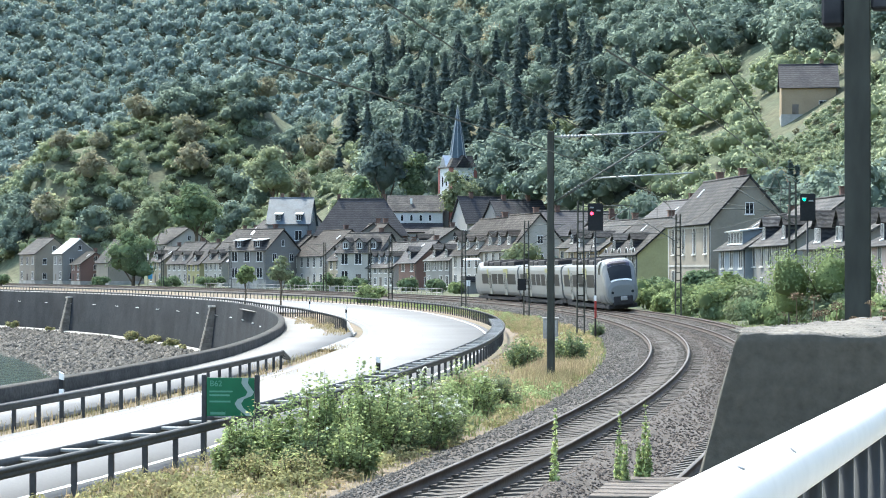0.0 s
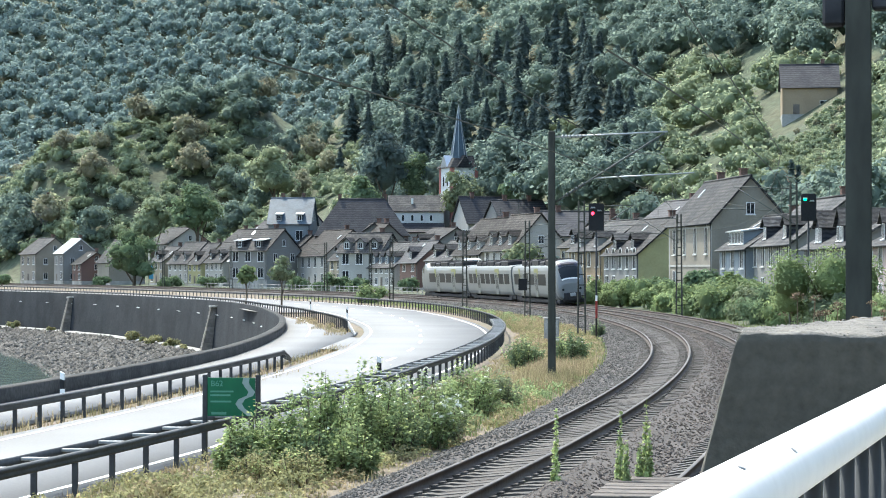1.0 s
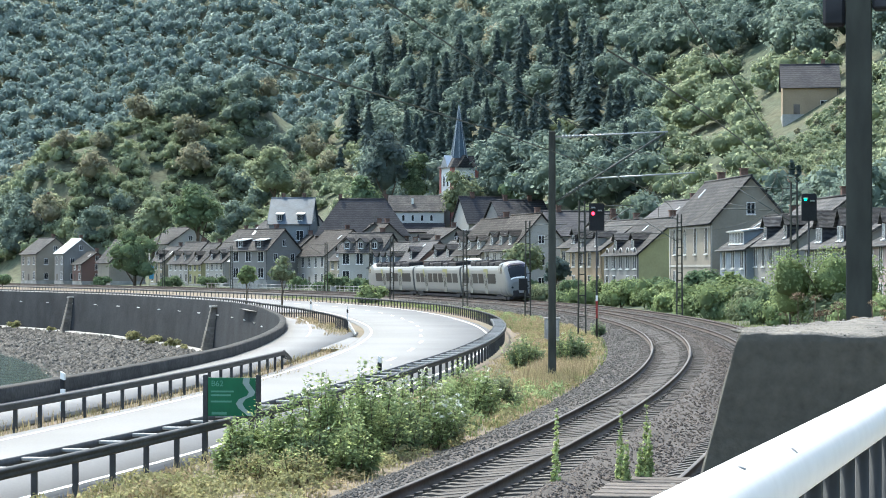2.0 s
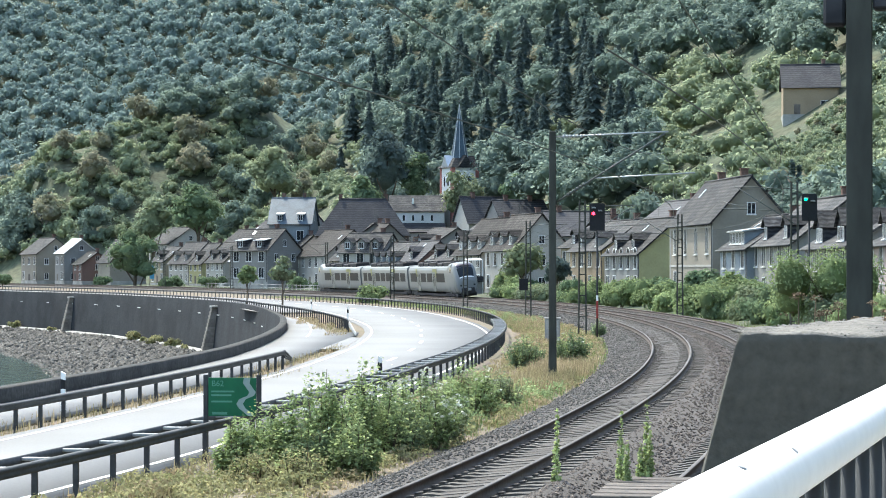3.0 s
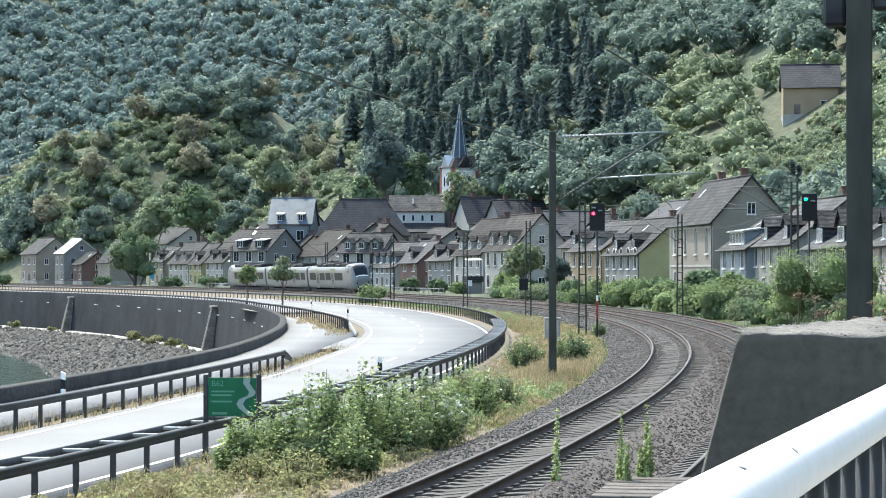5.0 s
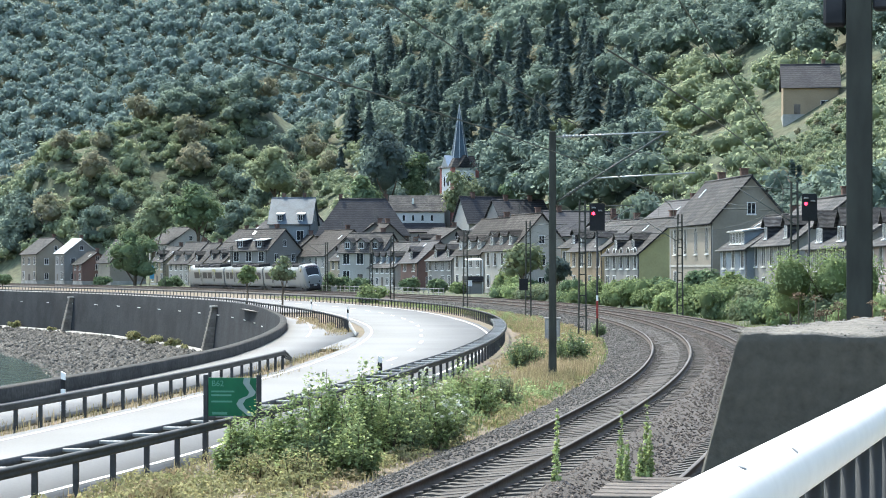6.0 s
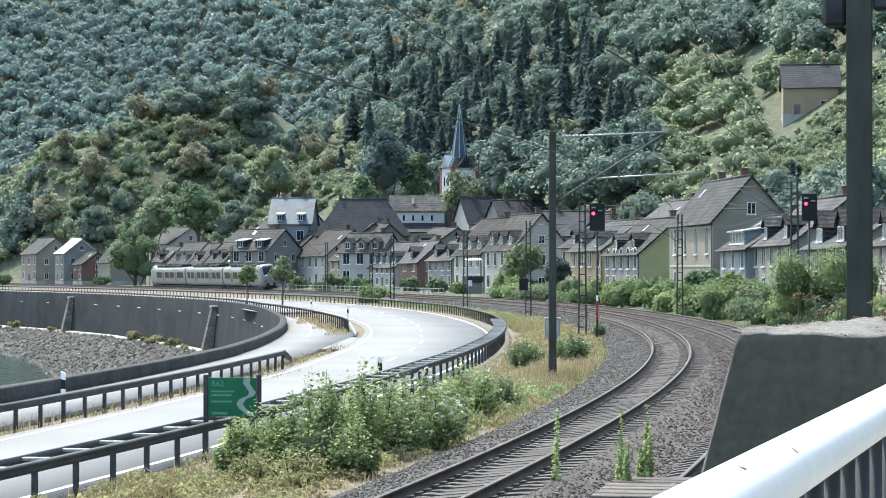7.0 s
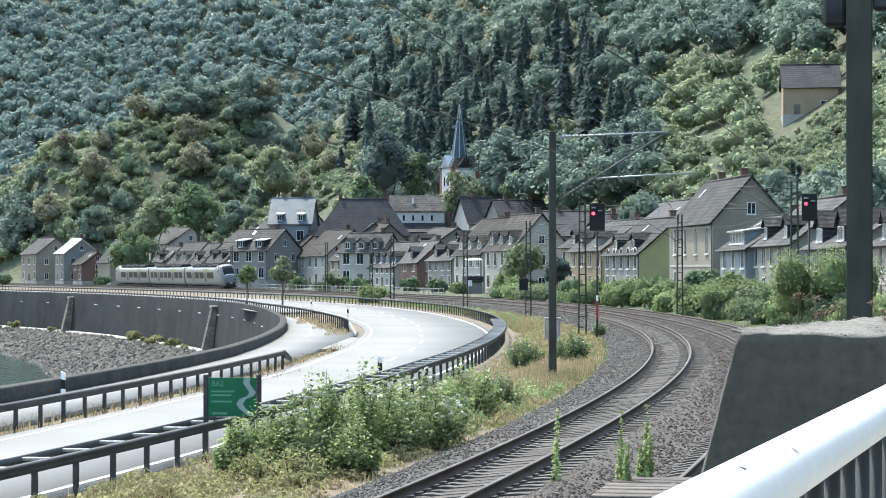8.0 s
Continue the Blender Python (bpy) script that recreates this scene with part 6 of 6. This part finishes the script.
def stalks(x, y, z, n, h, seed, grain=0.02):
    """Withered umbels on the edge of the parapet."""
    rng = np.random.default_rng(seed)
    t = thing("withered_weed", pose(x, y, z), "withered brown seed heads behind the parapet", "weed", "withered weeds")
    bm = bmesh.new()
    hs = []
    for i in range(n):
        a, b, hh = rng.normal() * 0.35 * min(1, h), rng.normal() * 0.3, h * (0.55 + 0.5 * rng.random())
        bar(bm, (a * 0.4, b * 0.4, -0.6), (a, b, hh), 0.007, 4, 0, 0.004)
        hs.append((a, b, hh, (0.03 if grain < 0.02 else 0.07) + 0.03 * rng.random(), 0.7))
    part("stalk", bm, M["tan"], t)
    v, f = leaf_cloud(rng, (120 if grain < 0.02 else 60) * n, grain, hs, 0.9)
    tagged(part("seed_head", mesh_of("seed_head", v, f, M["tan"]), parent=t), kind="stuff")


# ---- stones ----
@lru_cache(None)
def stone_kinds(seed=2):
    rng = np.random.default_rng(seed)
    out = []
    base = np.array([(1, 0, 0), (-1, 0, 0), (0, 1, 0), (0, -1, 0), (0, 0, 1), (0, 0, -1)], float)
    tri = np.array([(0, 2, 4), (2, 1, 4), (1, 3, 4), (3, 0, 4), (2, 0, 5), (1, 2, 5), (3, 1, 5), (0, 3, 5)])
    for _ in range(6):
        out.append((base * (0.7 + 0.6 * rng.random((6, 3))) + rng.normal(size=(6, 3)) * 0.25, tri))
    return out


def stones(name, x, y, z, size, material, label, category, seed=1):
    rng = np.random.default_rng(seed)
    n = len(x)
    kinds = stone_kinds()
    v = np.stack([k[0] for k in kinds])[rng.integers(0, 6, n)] * (size * (0.6 + 0.8 * rng.random(n)))[:, None, None]
    a = rng.random(n) * 6.283
    c, s = np.cos(a)[:, None], np.sin(a)[:, None]
    v = np.stack([v[..., 0] * c - v[..., 1] * s, v[..., 0] * s + v[..., 1] * c, v[..., 2] * 0.75], -1) + np.stack([x, y, z], 1)[:, None]
    f = (np.arange(n)[:, None, None] * 6 + kinds[0][1][None]).reshape(-1, 3)
    return tagged(part(name, mesh_of(name, v.reshape(-1, 3), f, M[material])), label, category, kind="stuff")


def scatter_stones():
    rng = np.random.default_rng(8)
    n = 70000
    s = 12 + 250 * rng.random(n) ** 2.2
    o = rng.uniform(-3.0, 7.0, n)
    z = np.interp(o, (-3.1, -2.0, -1.45, 1.5, 1.97, 2.45, 5.4, 6.1, 7.6), (-0.68, -0.32, -0.305, 0.0, -0.19, -0.325, 0.0, -0.12, -0.52))
    keep = (np.abs(np.abs(o) - 0.75) > 0.1) & (np.abs(np.abs(o - 3.92) - 0.75) > 0.1)
    shoulder = (o < -1.3) | ((o > 1.3) & (o < 2.6)) | (o > 5.3)
    z = np.where(shoulder, z + 0.005, z - 0.016)
    keep &= shoulder | (rng.random(n) < 0.6)
    s, o, z = s[keep], o[keep], z[keep]
    x, y = at(s, o)
    size = 0.026 + 0.0003 * (s - 12)
    a, b = o < 1.1, o >= 1.1
    stones("ballast_stones", x[a], y[a], z[a], size[a], "stone", "loose grey ballast stones", "ballast", 3)
    stones("rusty_ballast_stones", x[b], y[b], z[b], size[b], "brown_ballast", "loose rust-brown ballast stones", "ballast", 9)
    n = 12000
    s = rng.uniform(150, 420, n)
    u = rng.random(n)
    o = QUAY(s) - 1.8 - 18 * u
    x, y = at(s, o)
    z = np.interp(u, (0, 0.45, 1.0), (-6.05, -6.7, -7.65))
    stones("riprap", x, y, z, 0.3 + 0.0 * s, "riprap", "rough grey riprap stones on the river bank", "riprap", 4)


scatter_stones()


def bank_tuft(s, d, r, seed):
    x, y = at(s, float(QUAY(s)) - d)
    tree(float(x), float(y), -6.1, r, r * 1.5, "straw_leaf", 0.1, 260, 0.16, seed, "bush", "yellow-green weed tuft on the river bank", "bank weeds", "bush")


for i, (s, d, r) in enumerate(((372, 2.0, 1.0), (352, 1.9, 0.6), (300, 2.0, 1.0), (285, 2.0, 0.9), (272, 2.0, 0.9), (262, 2.0, 0.5), (292, 2.1, 0.6))):
    bank_tuft(float(s), d, r, 200 + i)


def terrace_awning(x, y, turn):
    t = thing("awning", pose(x, y, 0.0, 0, 0, turn), "white awning over a dark terrace balustrade", "awning")
    bm = bmesh.new()
    slab(bm, (-0.2, 0, 4.55), (0.3, 3.0, 4.75), (2.4, 3.0, 4.85), (2.0, 0, 4.65), 0.06)
    part("canopy", bm, M["white"], t)
    bm = bmesh.new()
    box(bm, 0.0, 2.2, 0.0, 3.0, 1.6, 2.4, bevel=0.03)
    part("balustrade", bm, M["darkslate"], t)
    for xx in (0.05, 2.1):
        bm = bmesh.new()
        bar(bm, (xx, 0.1, 0.0), (xx, 0.1, 4.6), 0.05, 6)
        part("post", bm, M["frame"], t)
    bm = bmesh.new()
    box(bm, 0.1, 2.1, 0.4, 3.0, -0.6, 1.6)
    part("base", bm, plaster(GREY), t)


def garden_fence(s0, s1, o):
    t = thing("garden_fence", pose(0, 0, 0), "low pale rail fence between gardens and railway", "fence")
    ss = np.arange(s0, s1 + 0.1, 2.0)
    for z in (0.25, 0.75):
        part("rail", sweep("rail", ss, [(o - 0.03, z), (o + 0.03, z), (o + 0.03, z + 0.07), (o - 0.03, z + 0.07)], M["kerb"]), parent=t)
    bm = bmesh.new()
    box(bm, -0.05, 0.05, -0.05, 0.05, -0.6, 0.9, bevel=0.01)
    one = part("post", bm, M["kerb"], t, m=stand(s0, o, 0.0))
    for s in np.arange(s0 + 2.5, s1, 2.5):
        c = new("post", one.data)
        c.parent, c.matrix_basis = t, stand(float(s), o, 0.0)


garden_fence(286.0, 420.0, 9.6)
terrace_awning(3.36, 318, 14)


def banner(x, y):
    t = thing("banner", pose(x, y, 0.0, 0, 0, 20), "light blue banner on a pole by the road", "banner")
    bm = bmesh.new()
    bar(bm, (0, 0, -0.4), (0, 0, 4.2), 0.04, 6)
    part("pole", bm, M["steel"], t)
    bm = bmesh.new()
    box(bm, 0.05, 0.95, -0.01, 0.01, 1.4, 4.1)
    part("cloth", bm, mat("blue_cloth", (0.12, 0.38, 0.6), 0.8, 0.1, 1, 6, 0.05), t)


banner(-59.55, 478)


# ---- the parapet, the railing and the crossing close to the camera ----
def parapet():
    """A battered concrete block; its back runs off slantwise beside the line."""
    rng = np.random.default_rng(12)
    x0, x1, y0, z0, z1 = 1.555, 5.4, 12.3, 0.3, 2.925
    block = bmesh.new()
    box(block, 0, 1, 0, 1, 0, 1)
    bmesh.ops.subdivide_edges(block, edges=block.edges[:], cuts=40, use_grid_fill=True)
    for f in block.faces:
        f.smooth = True
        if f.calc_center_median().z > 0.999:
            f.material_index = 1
    for v in block.verts:
        u, q, w = v.co
        z = z0 + (z1 - z0) * w
        left = x0 - 0.272 * (z1 - z)
        x = left + (x1 - left) * u ** 1.5
        back = 13.0 + max(0.0, x - 1.56) / 0.348
        y = y0 + (back - y0) * q
        x += 1.03 * left / y0 * (y - y0) * (1 - u) ** 4
        n1 = noise.noise((x * 2.3, y * 2.3, z * 2.3)) * 0.016 + noise.noise((x * 9, y * 9, z * 9)) * 0.010
        if w > 0.999:
            z += noise.noise((x * 6, y * 3, 1)) * 0.016 + noise.noise((x * 21, y * 11, 4)) * 0.010 - 0.018 * max(0.0, x - x0)
            if q < 0.01 or u < 0.01:
                z -= 0.012 + 0.012 * noise.noise((x * 14, y * 14, 7))
        v.co = (x + (n1 if u < 0.03 else 0), y + (n1 if q < 0.03 else 0), z)
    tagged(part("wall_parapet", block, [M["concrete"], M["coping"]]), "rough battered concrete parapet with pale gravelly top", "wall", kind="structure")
    n = 3000
    x = x0 + 0.03 + (x1 - x0 - 0.1) * rng.random(n) ** 1.3
    y = y0 + 0.03 + (0.6 + (x - x0) / 0.348) * rng.random(n)
    stones("coping_gravel", x, y, z1 - 0.006 - 0.018 * (x - x0), np.full(n, 0.008), "coping", "small stones in the weathered wall top", "gravel", 14)


parapet()


def railing():
    t = thing("railing", pose(0, 0, 0), "white tubular handrail beside the footpath", "railing")
    d = Vector((0.273, 0.962, -0.0022)).normalized()
    a, b = Vector((0.238, 1.95, 3.059)) - d * 2.6, Vector((0.238, 1.95, 3.059)) + d * 5.6
    bm = bmesh.new()
    n, sides = 40, 24
    rings = []
    for i in range(n + 1):
        c = a.lerp(b, i / n)
        rings.append([bm.verts.new((c.x + math.cos(q) * 0.0305 * d.y, c.y - math.cos(q) * 0.0305 * d.x, c.z + math.sin(q) * 0.0305)) for q in [2 * math.pi * j / sides for j in range(sides)]])
    for i in range(n):
        for j in range(sides):
            f = bm.faces.new([rings[i][j], rings[i][(j + 1) % sides], rings[i + 1][(j + 1) % sides], rings[i + 1][j]])
            f.smooth = True
    bmesh.ops.recalc_face_normals(bm, faces=bm.faces)
    part("handrail", bm, M["handrail"], t, "white painted handrail tube")
    for far, n in ((-0.012, Vector((0.36, -0.1, 0.92))), (0.26, Vector((0.6, -0.18, 0.75)))):
        foot = Vector((0.238, 1.95, 3.059)) + d * far
        bm = bmesh.new()
        bar(bm, foot + n * 0.026, foot + n * 0.0318, 0.0038, 12)
        part("screw", bm, M["spacer"], t, "small grey screw head")
    bm = bmesh.new()
    bar(bm, a - Vector((0, 0, 0.95)), b - Vector((0, 0, 0.95)), 0.02, 10)
    part("lower_rail", bm, M["steel"], t)
    for i in range(48):
        c = a.lerp(b, (i + 0.5) / 48)
        bm = bmesh.new()
        bar(bm, c - Vector((0, 0, 0.95)), c - Vector((0, 0, 0.02)), 0.009, 8)
        part("baluster", bm, M["steel"], t)
    for i in range(5):
        c = a.lerp(b, i / 4)
        bm = bmesh.new()
        bar(bm, c - Vector((0, 0, 1.42)), c - Vector((0, 0, 0.02)), 0.022, 10)
        part("post", bm, M["steel"], t)


railing()
bm = bmesh.new()
prism(bm, [(-0.9, -0.8), (5.0, -0.8), (5.0, 1.64), (-0.75, 1.64)], -6.0, 11.8)
tagged(part("footpath", bm, M["path"], m=pose(0.4, 0, 0, 0, 0, -12)), "paved raised footpath behind the railing", "path", kind="structure")


def crossing():
    t = thing("board_crossing", stand(16.3, 2.75, 0.0), "weathered timber board crossing between the rails", "crossing")
    for i in range(9):
        bm = bmesh.new()
        y0 = -1.6 + i * 0.38
        box(bm, -0.55, 2.2 - 0.03 * i, y0, y0 + 0.355, -0.25, 0.005 + 0.012 * math.sin(i * 2.1), bevel=0.012)
        part("plank", bm, M["plank"], t)


crossing()
for i, (s, o) in enumerate(((102.0, 7.0), (106.0, 8.0), (110.0, 7.6), (98.0, 8.2))):
    x, y = at(s, o)
    stalks(float(x), float(y), 0.0, 8, 1.2, 80 + i)
for i, (x, y) in enumerate(((2.9, 17.0), (3.05, 16.6), (3.25, 18.4), (2.7, 17.8))):
    stalks(x, y, 2.6, 3, 0.42, 90 + i, 0.007)


# ---- the train ----
def section(half, low, high, n=40, tight=7.0):
    """A rounded body section, from the left foot over the roof to the right foot and back."""
    out = []
    for i in range(n):
        a = 2 * math.pi * i / n
        c, s = math.cos(a), math.sin(a)
        r = (abs(c) ** tight + abs(s) ** tight) ** (-1 / tight)
        out.append((c * r * half, (low + high) / 2 + s * r * (high - low) / 2))
    return out


CAR_LONG, HALF = 24.8, 1.41


def cab_shape(d):
    """Half width, foot and roof height at d metres from the nose tip."""
    half = np.interp(d, (0, 0.12, 0.4, 0.9, 1.7, 2.6), (0.95, 1.15, 1.28, 1.36, 1.4, HALF))
    low = np.interp(d, (0, 0.3, 1.5, 3.0, 4.0), (0.5, 0.4, 0.36, 0.4, 0.62))
    high = np.interp(d, (0, 0.1, 0.25, 0.6, 1.0, 1.4, 2.2, 3.4, 4.2), (2.0, 2.25, 2.5, 3.15, 3.72, 4.02, 4.14, 4.05, 3.72))
    return float(half), float(low), float(high)


def loft(bm, rings, mi=0, smooth=False):
    vs = [[bm.verts.new(p) for p in r] for r in rings]
    n = len(rings[0])
    for a, b in zip(vs, vs[1:]):
        for i in range(n):
            f = bm.faces.new([a[i], a[(i + 1) % n], b[(i + 1) % n], b[i]])
            f.material_index, f.smooth = mi, smooth
    bm.faces.new(vs[0][::-1]).material_index = mi
    bm.faces.new(vs[-1]).material_index = mi
    bmesh.ops.recalc_face_normals(bm, faces=bm.faces[:])


def car(train, kind):
    """One car; y runs along it, the cab (kind -1 or 1) at that end."""
    rings = []
    inner = CAR_LONG / 2 - 0.35
    if kind == 0:
        rings = [[(x, y, z) for x, z in section(HALF, 0.62, 3.72)] for y in np.linspace(-inner, inner, 5)]
    else:
        for d in (0, 0.05, 0.12, 0.22, 0.35, 0.5, 0.7, 0.95, 1.2, 1.5, 1.8, 2.3, 2.8, 3.4, 4.2, 12.0, CAR_LONG - 0.35):
            rings.append([(x, kind * (CAR_LONG / 2 - d), z) for x, z in section(*cab_shape(d), tight=3.0 if d < 1 else 4.0 if d < 3 else 6.0)])
    bm = bmesh.new()
    loft(bm, rings)
    body = part("car_body", bm, M["car"], train, "pale silvery grey railcar body")
    # underframe, bogies, roof gear
    bm = bmesh.new()
    box(bm, -1.2, 1.2, -inner + 1.5, inner - 1.5, 0.22, 0.5)
    part("underframe", bm, M["under"], body)
    for yy in (-inner + 1.6, inner - 1.6) if kind == 0 else (kind * (inner - 4.4), -kind * (inner - 1.6)):
        bm = bmesh.new()
        box(bm, -1.15, 1.15, yy - 1.7, yy + 1.7, 0.3, 0.75, bevel=0.05)
        for w in (-1.15, 1.15):
            for sx in (-1, 1):
                bar(bm, (sx * 0.72, yy + w, 0.42), (sx * 0.85, yy + w, 0.42), 0.42, 18)
        part("bogie", bm, M["under"], body)
    for y0, y1, h in ((-8.8, -5.2, 0.48), (-4.6, -2.0, 0.36), (-1.4, 2.2, 0.5), (2.8, 5.0, 0.38), (5.4, 8.2, 0.46)):
        bm = bmesh.new()
        box(bm, -0.95, 0.95, y0, y1, 3.6, 3.72 + h, bevel=0.1)
        for k in range(5):
            q = y0 + (y1 - y0) * (k + 0.5) / 5
            box(bm, -0.7, 0.7, q - 0.12, q + 0.12, 3.72 + h, 3.76 + h)
        part("roof_unit", bm, M["under"], body)
    if kind == -1:
        bm = bmesh.new()
        for a, b in (((-0.5, 1, 3.85), (-0.5, 3.4, 4.35)), ((0.5, 1, 3.85), (0.5, 3.4, 4.5)), ((-0.5, 3.4, 4.5), (0.5, 3.4, 4.5)), ((0, 3.4, 4.5), (0, 1.4, 5.4)), ((-0.8, 1.4, 5.4), (0.8, 1.4, 5.4))):
            bar(bm, a, b, 0.035, 6)
        part("pantograph", bm, M["under"], body, "raised pantograph")
    lo, hi = (-inner + 0.8, inner - 0.8) if kind == 0 else ((-inner + 4.6, inner - 0.8) if kind < 0 else (-inner + 0.8, inner - 4.6))
    doors = [lo + (hi - lo) * u for u in (0.3, 0.74)]
    for sx in (-1, 1):
        xx = sx * (HALF + 0.004)
        # the window band between the doors
        cuts = [lo] + [q for d in doors for q in (d - 0.8, d + 0.8)] + [hi]
        for a, b in zip(cuts[::2], cuts[1::2]):
            k = max(1, int((b - a) / 2.5))
            for i in range(k):
                y0, y1 = a + (b - a) * i / k + 0.3, a + (b - a) * (i + 1) / k - 0.3
                bm = bmesh.new()
                box(bm, xx - 0.012, xx + 0.012, y0, y1, 1.86, 2.92, bevel=0.01)
                part("window", bm, M["pane"], body, "dark passenger window")
        for dd in doors:
            bm = bmesh.new()
            box(bm, xx - 0.01, xx + 0.014, dd - 0.68, dd + 0.68, 0.75, 3.05, bevel=0.008)
            part("door", bm, M["doorgrey"], body, "grey sliding door")
            for sg in (-1, 1):
                bm = bmesh.new()
                box(bm, xx - 0.01, xx + 0.022, dd + sg * 0.33 - 0.22, dd + sg * 0.33 + 0.22, 1.35, 2.8, bevel=0.008)
                part("door_window", bm, M["pane"], body)
        for y0, y1, z0, z1 in ((doors[0] - 1.5, doors[0] - 0.72, 2.5, 3.45), (doors[1] + 0.72, doors[1] + 1.5, 2.5, 3.45), (doors[0] - 0.7, doors[0] + 0.7, 3.07, 3.45)):
            bm = bmesh.new()
            box(bm, xx - 0.01, xx + 0.005, y0, y1, z0, z1)
            part("colour_patch", bm, M["lime"], body, "lime square on the side")
    if kind == 0:
        for sg in (-1, 1):
            bm = bmesh.new()
            loft(bm, [[(x, sg * q, z) for x, z in section(1.2, 0.6, 3.45)] for q in (inner - 0.02, inner + 0.75)])
            part("gangway", bm, M["black"], body, "dark gangway bellows")
    else:
        e = kind

        def skin(name, d0, d1, a0, a1, m, out=0.02, label=""):
            """A panel laid on the nose between depths d0, d1 and section angles a0, a1."""
            bm = bmesh.new()
            g = []
            for d in np.linspace(d0, d1, 9):
                half, low, high = cab_shape(d)
                row = []
                for a in np.linspace(radians(a0), radians(a1), 15):
                    c, s = math.cos(a), math.sin(a)
                    tg = 3.0 if d < 1 else 4.0
                    r = (abs(c) ** tg + abs(s) ** tg) ** (-1 / tg)
                    row.append(bm.verts.new((c * r * (half + out), e * (CAR_LONG / 2 - d + out), (low + high) / 2 + s * r * ((high - low) / 2 + out))))
                g.append(row)
            for r0, r1 in zip(g, g[1:]):
                for i in range(14):
                    f = bm.faces.new([r0[i], r0[i + 1], r1[i + 1], r1[i]])
                    f.smooth = True
            bmesh.ops.recalc_face_normals(bm, faces=bm.faces[:])
            return part(name, bm, m, body, label)

        skin("windscreen", 0.25, 0.88, 52, 128, M["glass"], 0.02, "dark raked windscreen")
        skin("windscreen_top", 0.90, 1.22, 55, 125, M["violet"], 0.02, "violet tinted panel above the windscreen")
        skin("destination_display", 0.92, 1.04, 66, 114, M["black"], 0.03)
        skin("windscreen_band", 0.16, 0.23, 52, 128, M["white"], 0.03, "white band below the windscreen")
        skin("side_glass", 1.9, 2.6, 20, 48, M["glass"], 0.02)
        skin("side_glass", 1.9, 2.6, 132, 160, M["glass"], 0.02)
        bm = bmesh.new()
        box(bm, -0.86, 0.86, min(e * (CAR_LONG / 2 - 0.75), e * (CAR_LONG / 2 + 0.06)), max(e * (CAR_LONG / 2 - 0.75), e * (CAR_LONG / 2 + 0.06)), 0.34, 1.22, bevel=0.14)
        part("front_apron", bm, M["under"], body, "dark front apron")
        bm = bmesh.new()
        bar(bm, (0, e * (CAR_LONG / 2 - 0.2), 0.95), (0, e * (CAR_LONG / 2 + 0.5), 0.95), 0.13, 10)
        box(bm, -0.25, 0.25, e * (CAR_LONG / 2 + 0.3), e * (CAR_LONG / 2 + 0.55), 0.8, 1.1, bevel=0.04)
        part("coupler", bm, M["spacer"], body, "worn steel coupler")
        bm = bmesh.new()
        box(bm, -1.15, 1.15, e * (CAR_LONG / 2 - 2.2), e * (CAR_LONG / 2 - 0.5), 0.16, 0.5, bevel=0.06)
        part("rail_guard", bm, M["under"], body)
        for sx in (-1, 1):
            bm = bmesh.new()
            bar(bm, (sx * 0.78, e * (CAR_LONG / 2 - 0.3), 1.45), (sx * 0.80, e * (CAR_LONG / 2 + 0.02), 1.45), 0.11, 12)
            part("headlight", bm, M["glass"], body)
    return body


TRAIN = thing("train", pose(0, 0, 0), "three-car silvery grey electric railcar train", "train")
REAR, MIDDLE, FRONT = car(TRAIN, -1), car(TRAIN, 0), car(TRAIN, 1)
# Added disc: hides one of two constantly glowing lamps to switch the signal.
bm = bmesh.new()
bar(bm, (0, -0.012, 0), (0, 0.012, 0), 0.135, 14)
LAMP_COVER = part("lamp_cover", bm, M["black"], HEAD2, "added black disc hiding one of the two lamps")


def car_pose(s):
    """A car whose middle is s metres along the far track: its ends sit on the rails."""
    a, b = (Vector((*map(float, at(s + d, 3.92)), CANT / 2)) for d in (-8.5, 8.5))
    f = (b - a).normalized()
    right = f.cross(Vector((0, 0, 1))).normalized()
    right = (right + Vector((0, 0, CANT / 1.5))).normalized()
    up = right.cross(f)
    m = Matrix((right, f, up)).transposed().to_4x4()
    m.translation = (a + b) / 2
    return m


def along(t):
    return 203.5 + 29.125 * t - 0.25 * t * t


def motions():
    times = [i * 0.5 for i in range(17)]
    walk(TRAIN, [(t, car_pose(along(t))) for t in times])
    for ob, d in ((REAR, -CAR_LONG), (FRONT, CAR_LONG)):
        walk(ob, [(t, car_pose(along(t)).inverted() @ car_pose(along(t) + d)) for t in times])
    # added disc bares the red lamp, hides the green once the train has passed
    red, green = pose(-0.2, -0.095, H2 + 0.94), pose(-0.2, -0.095, H2 + 1.19)
    walk(LAMP_COVER, [(0.0, red), (5.1, red), (5.3, green), (8.0, green)])


motions()
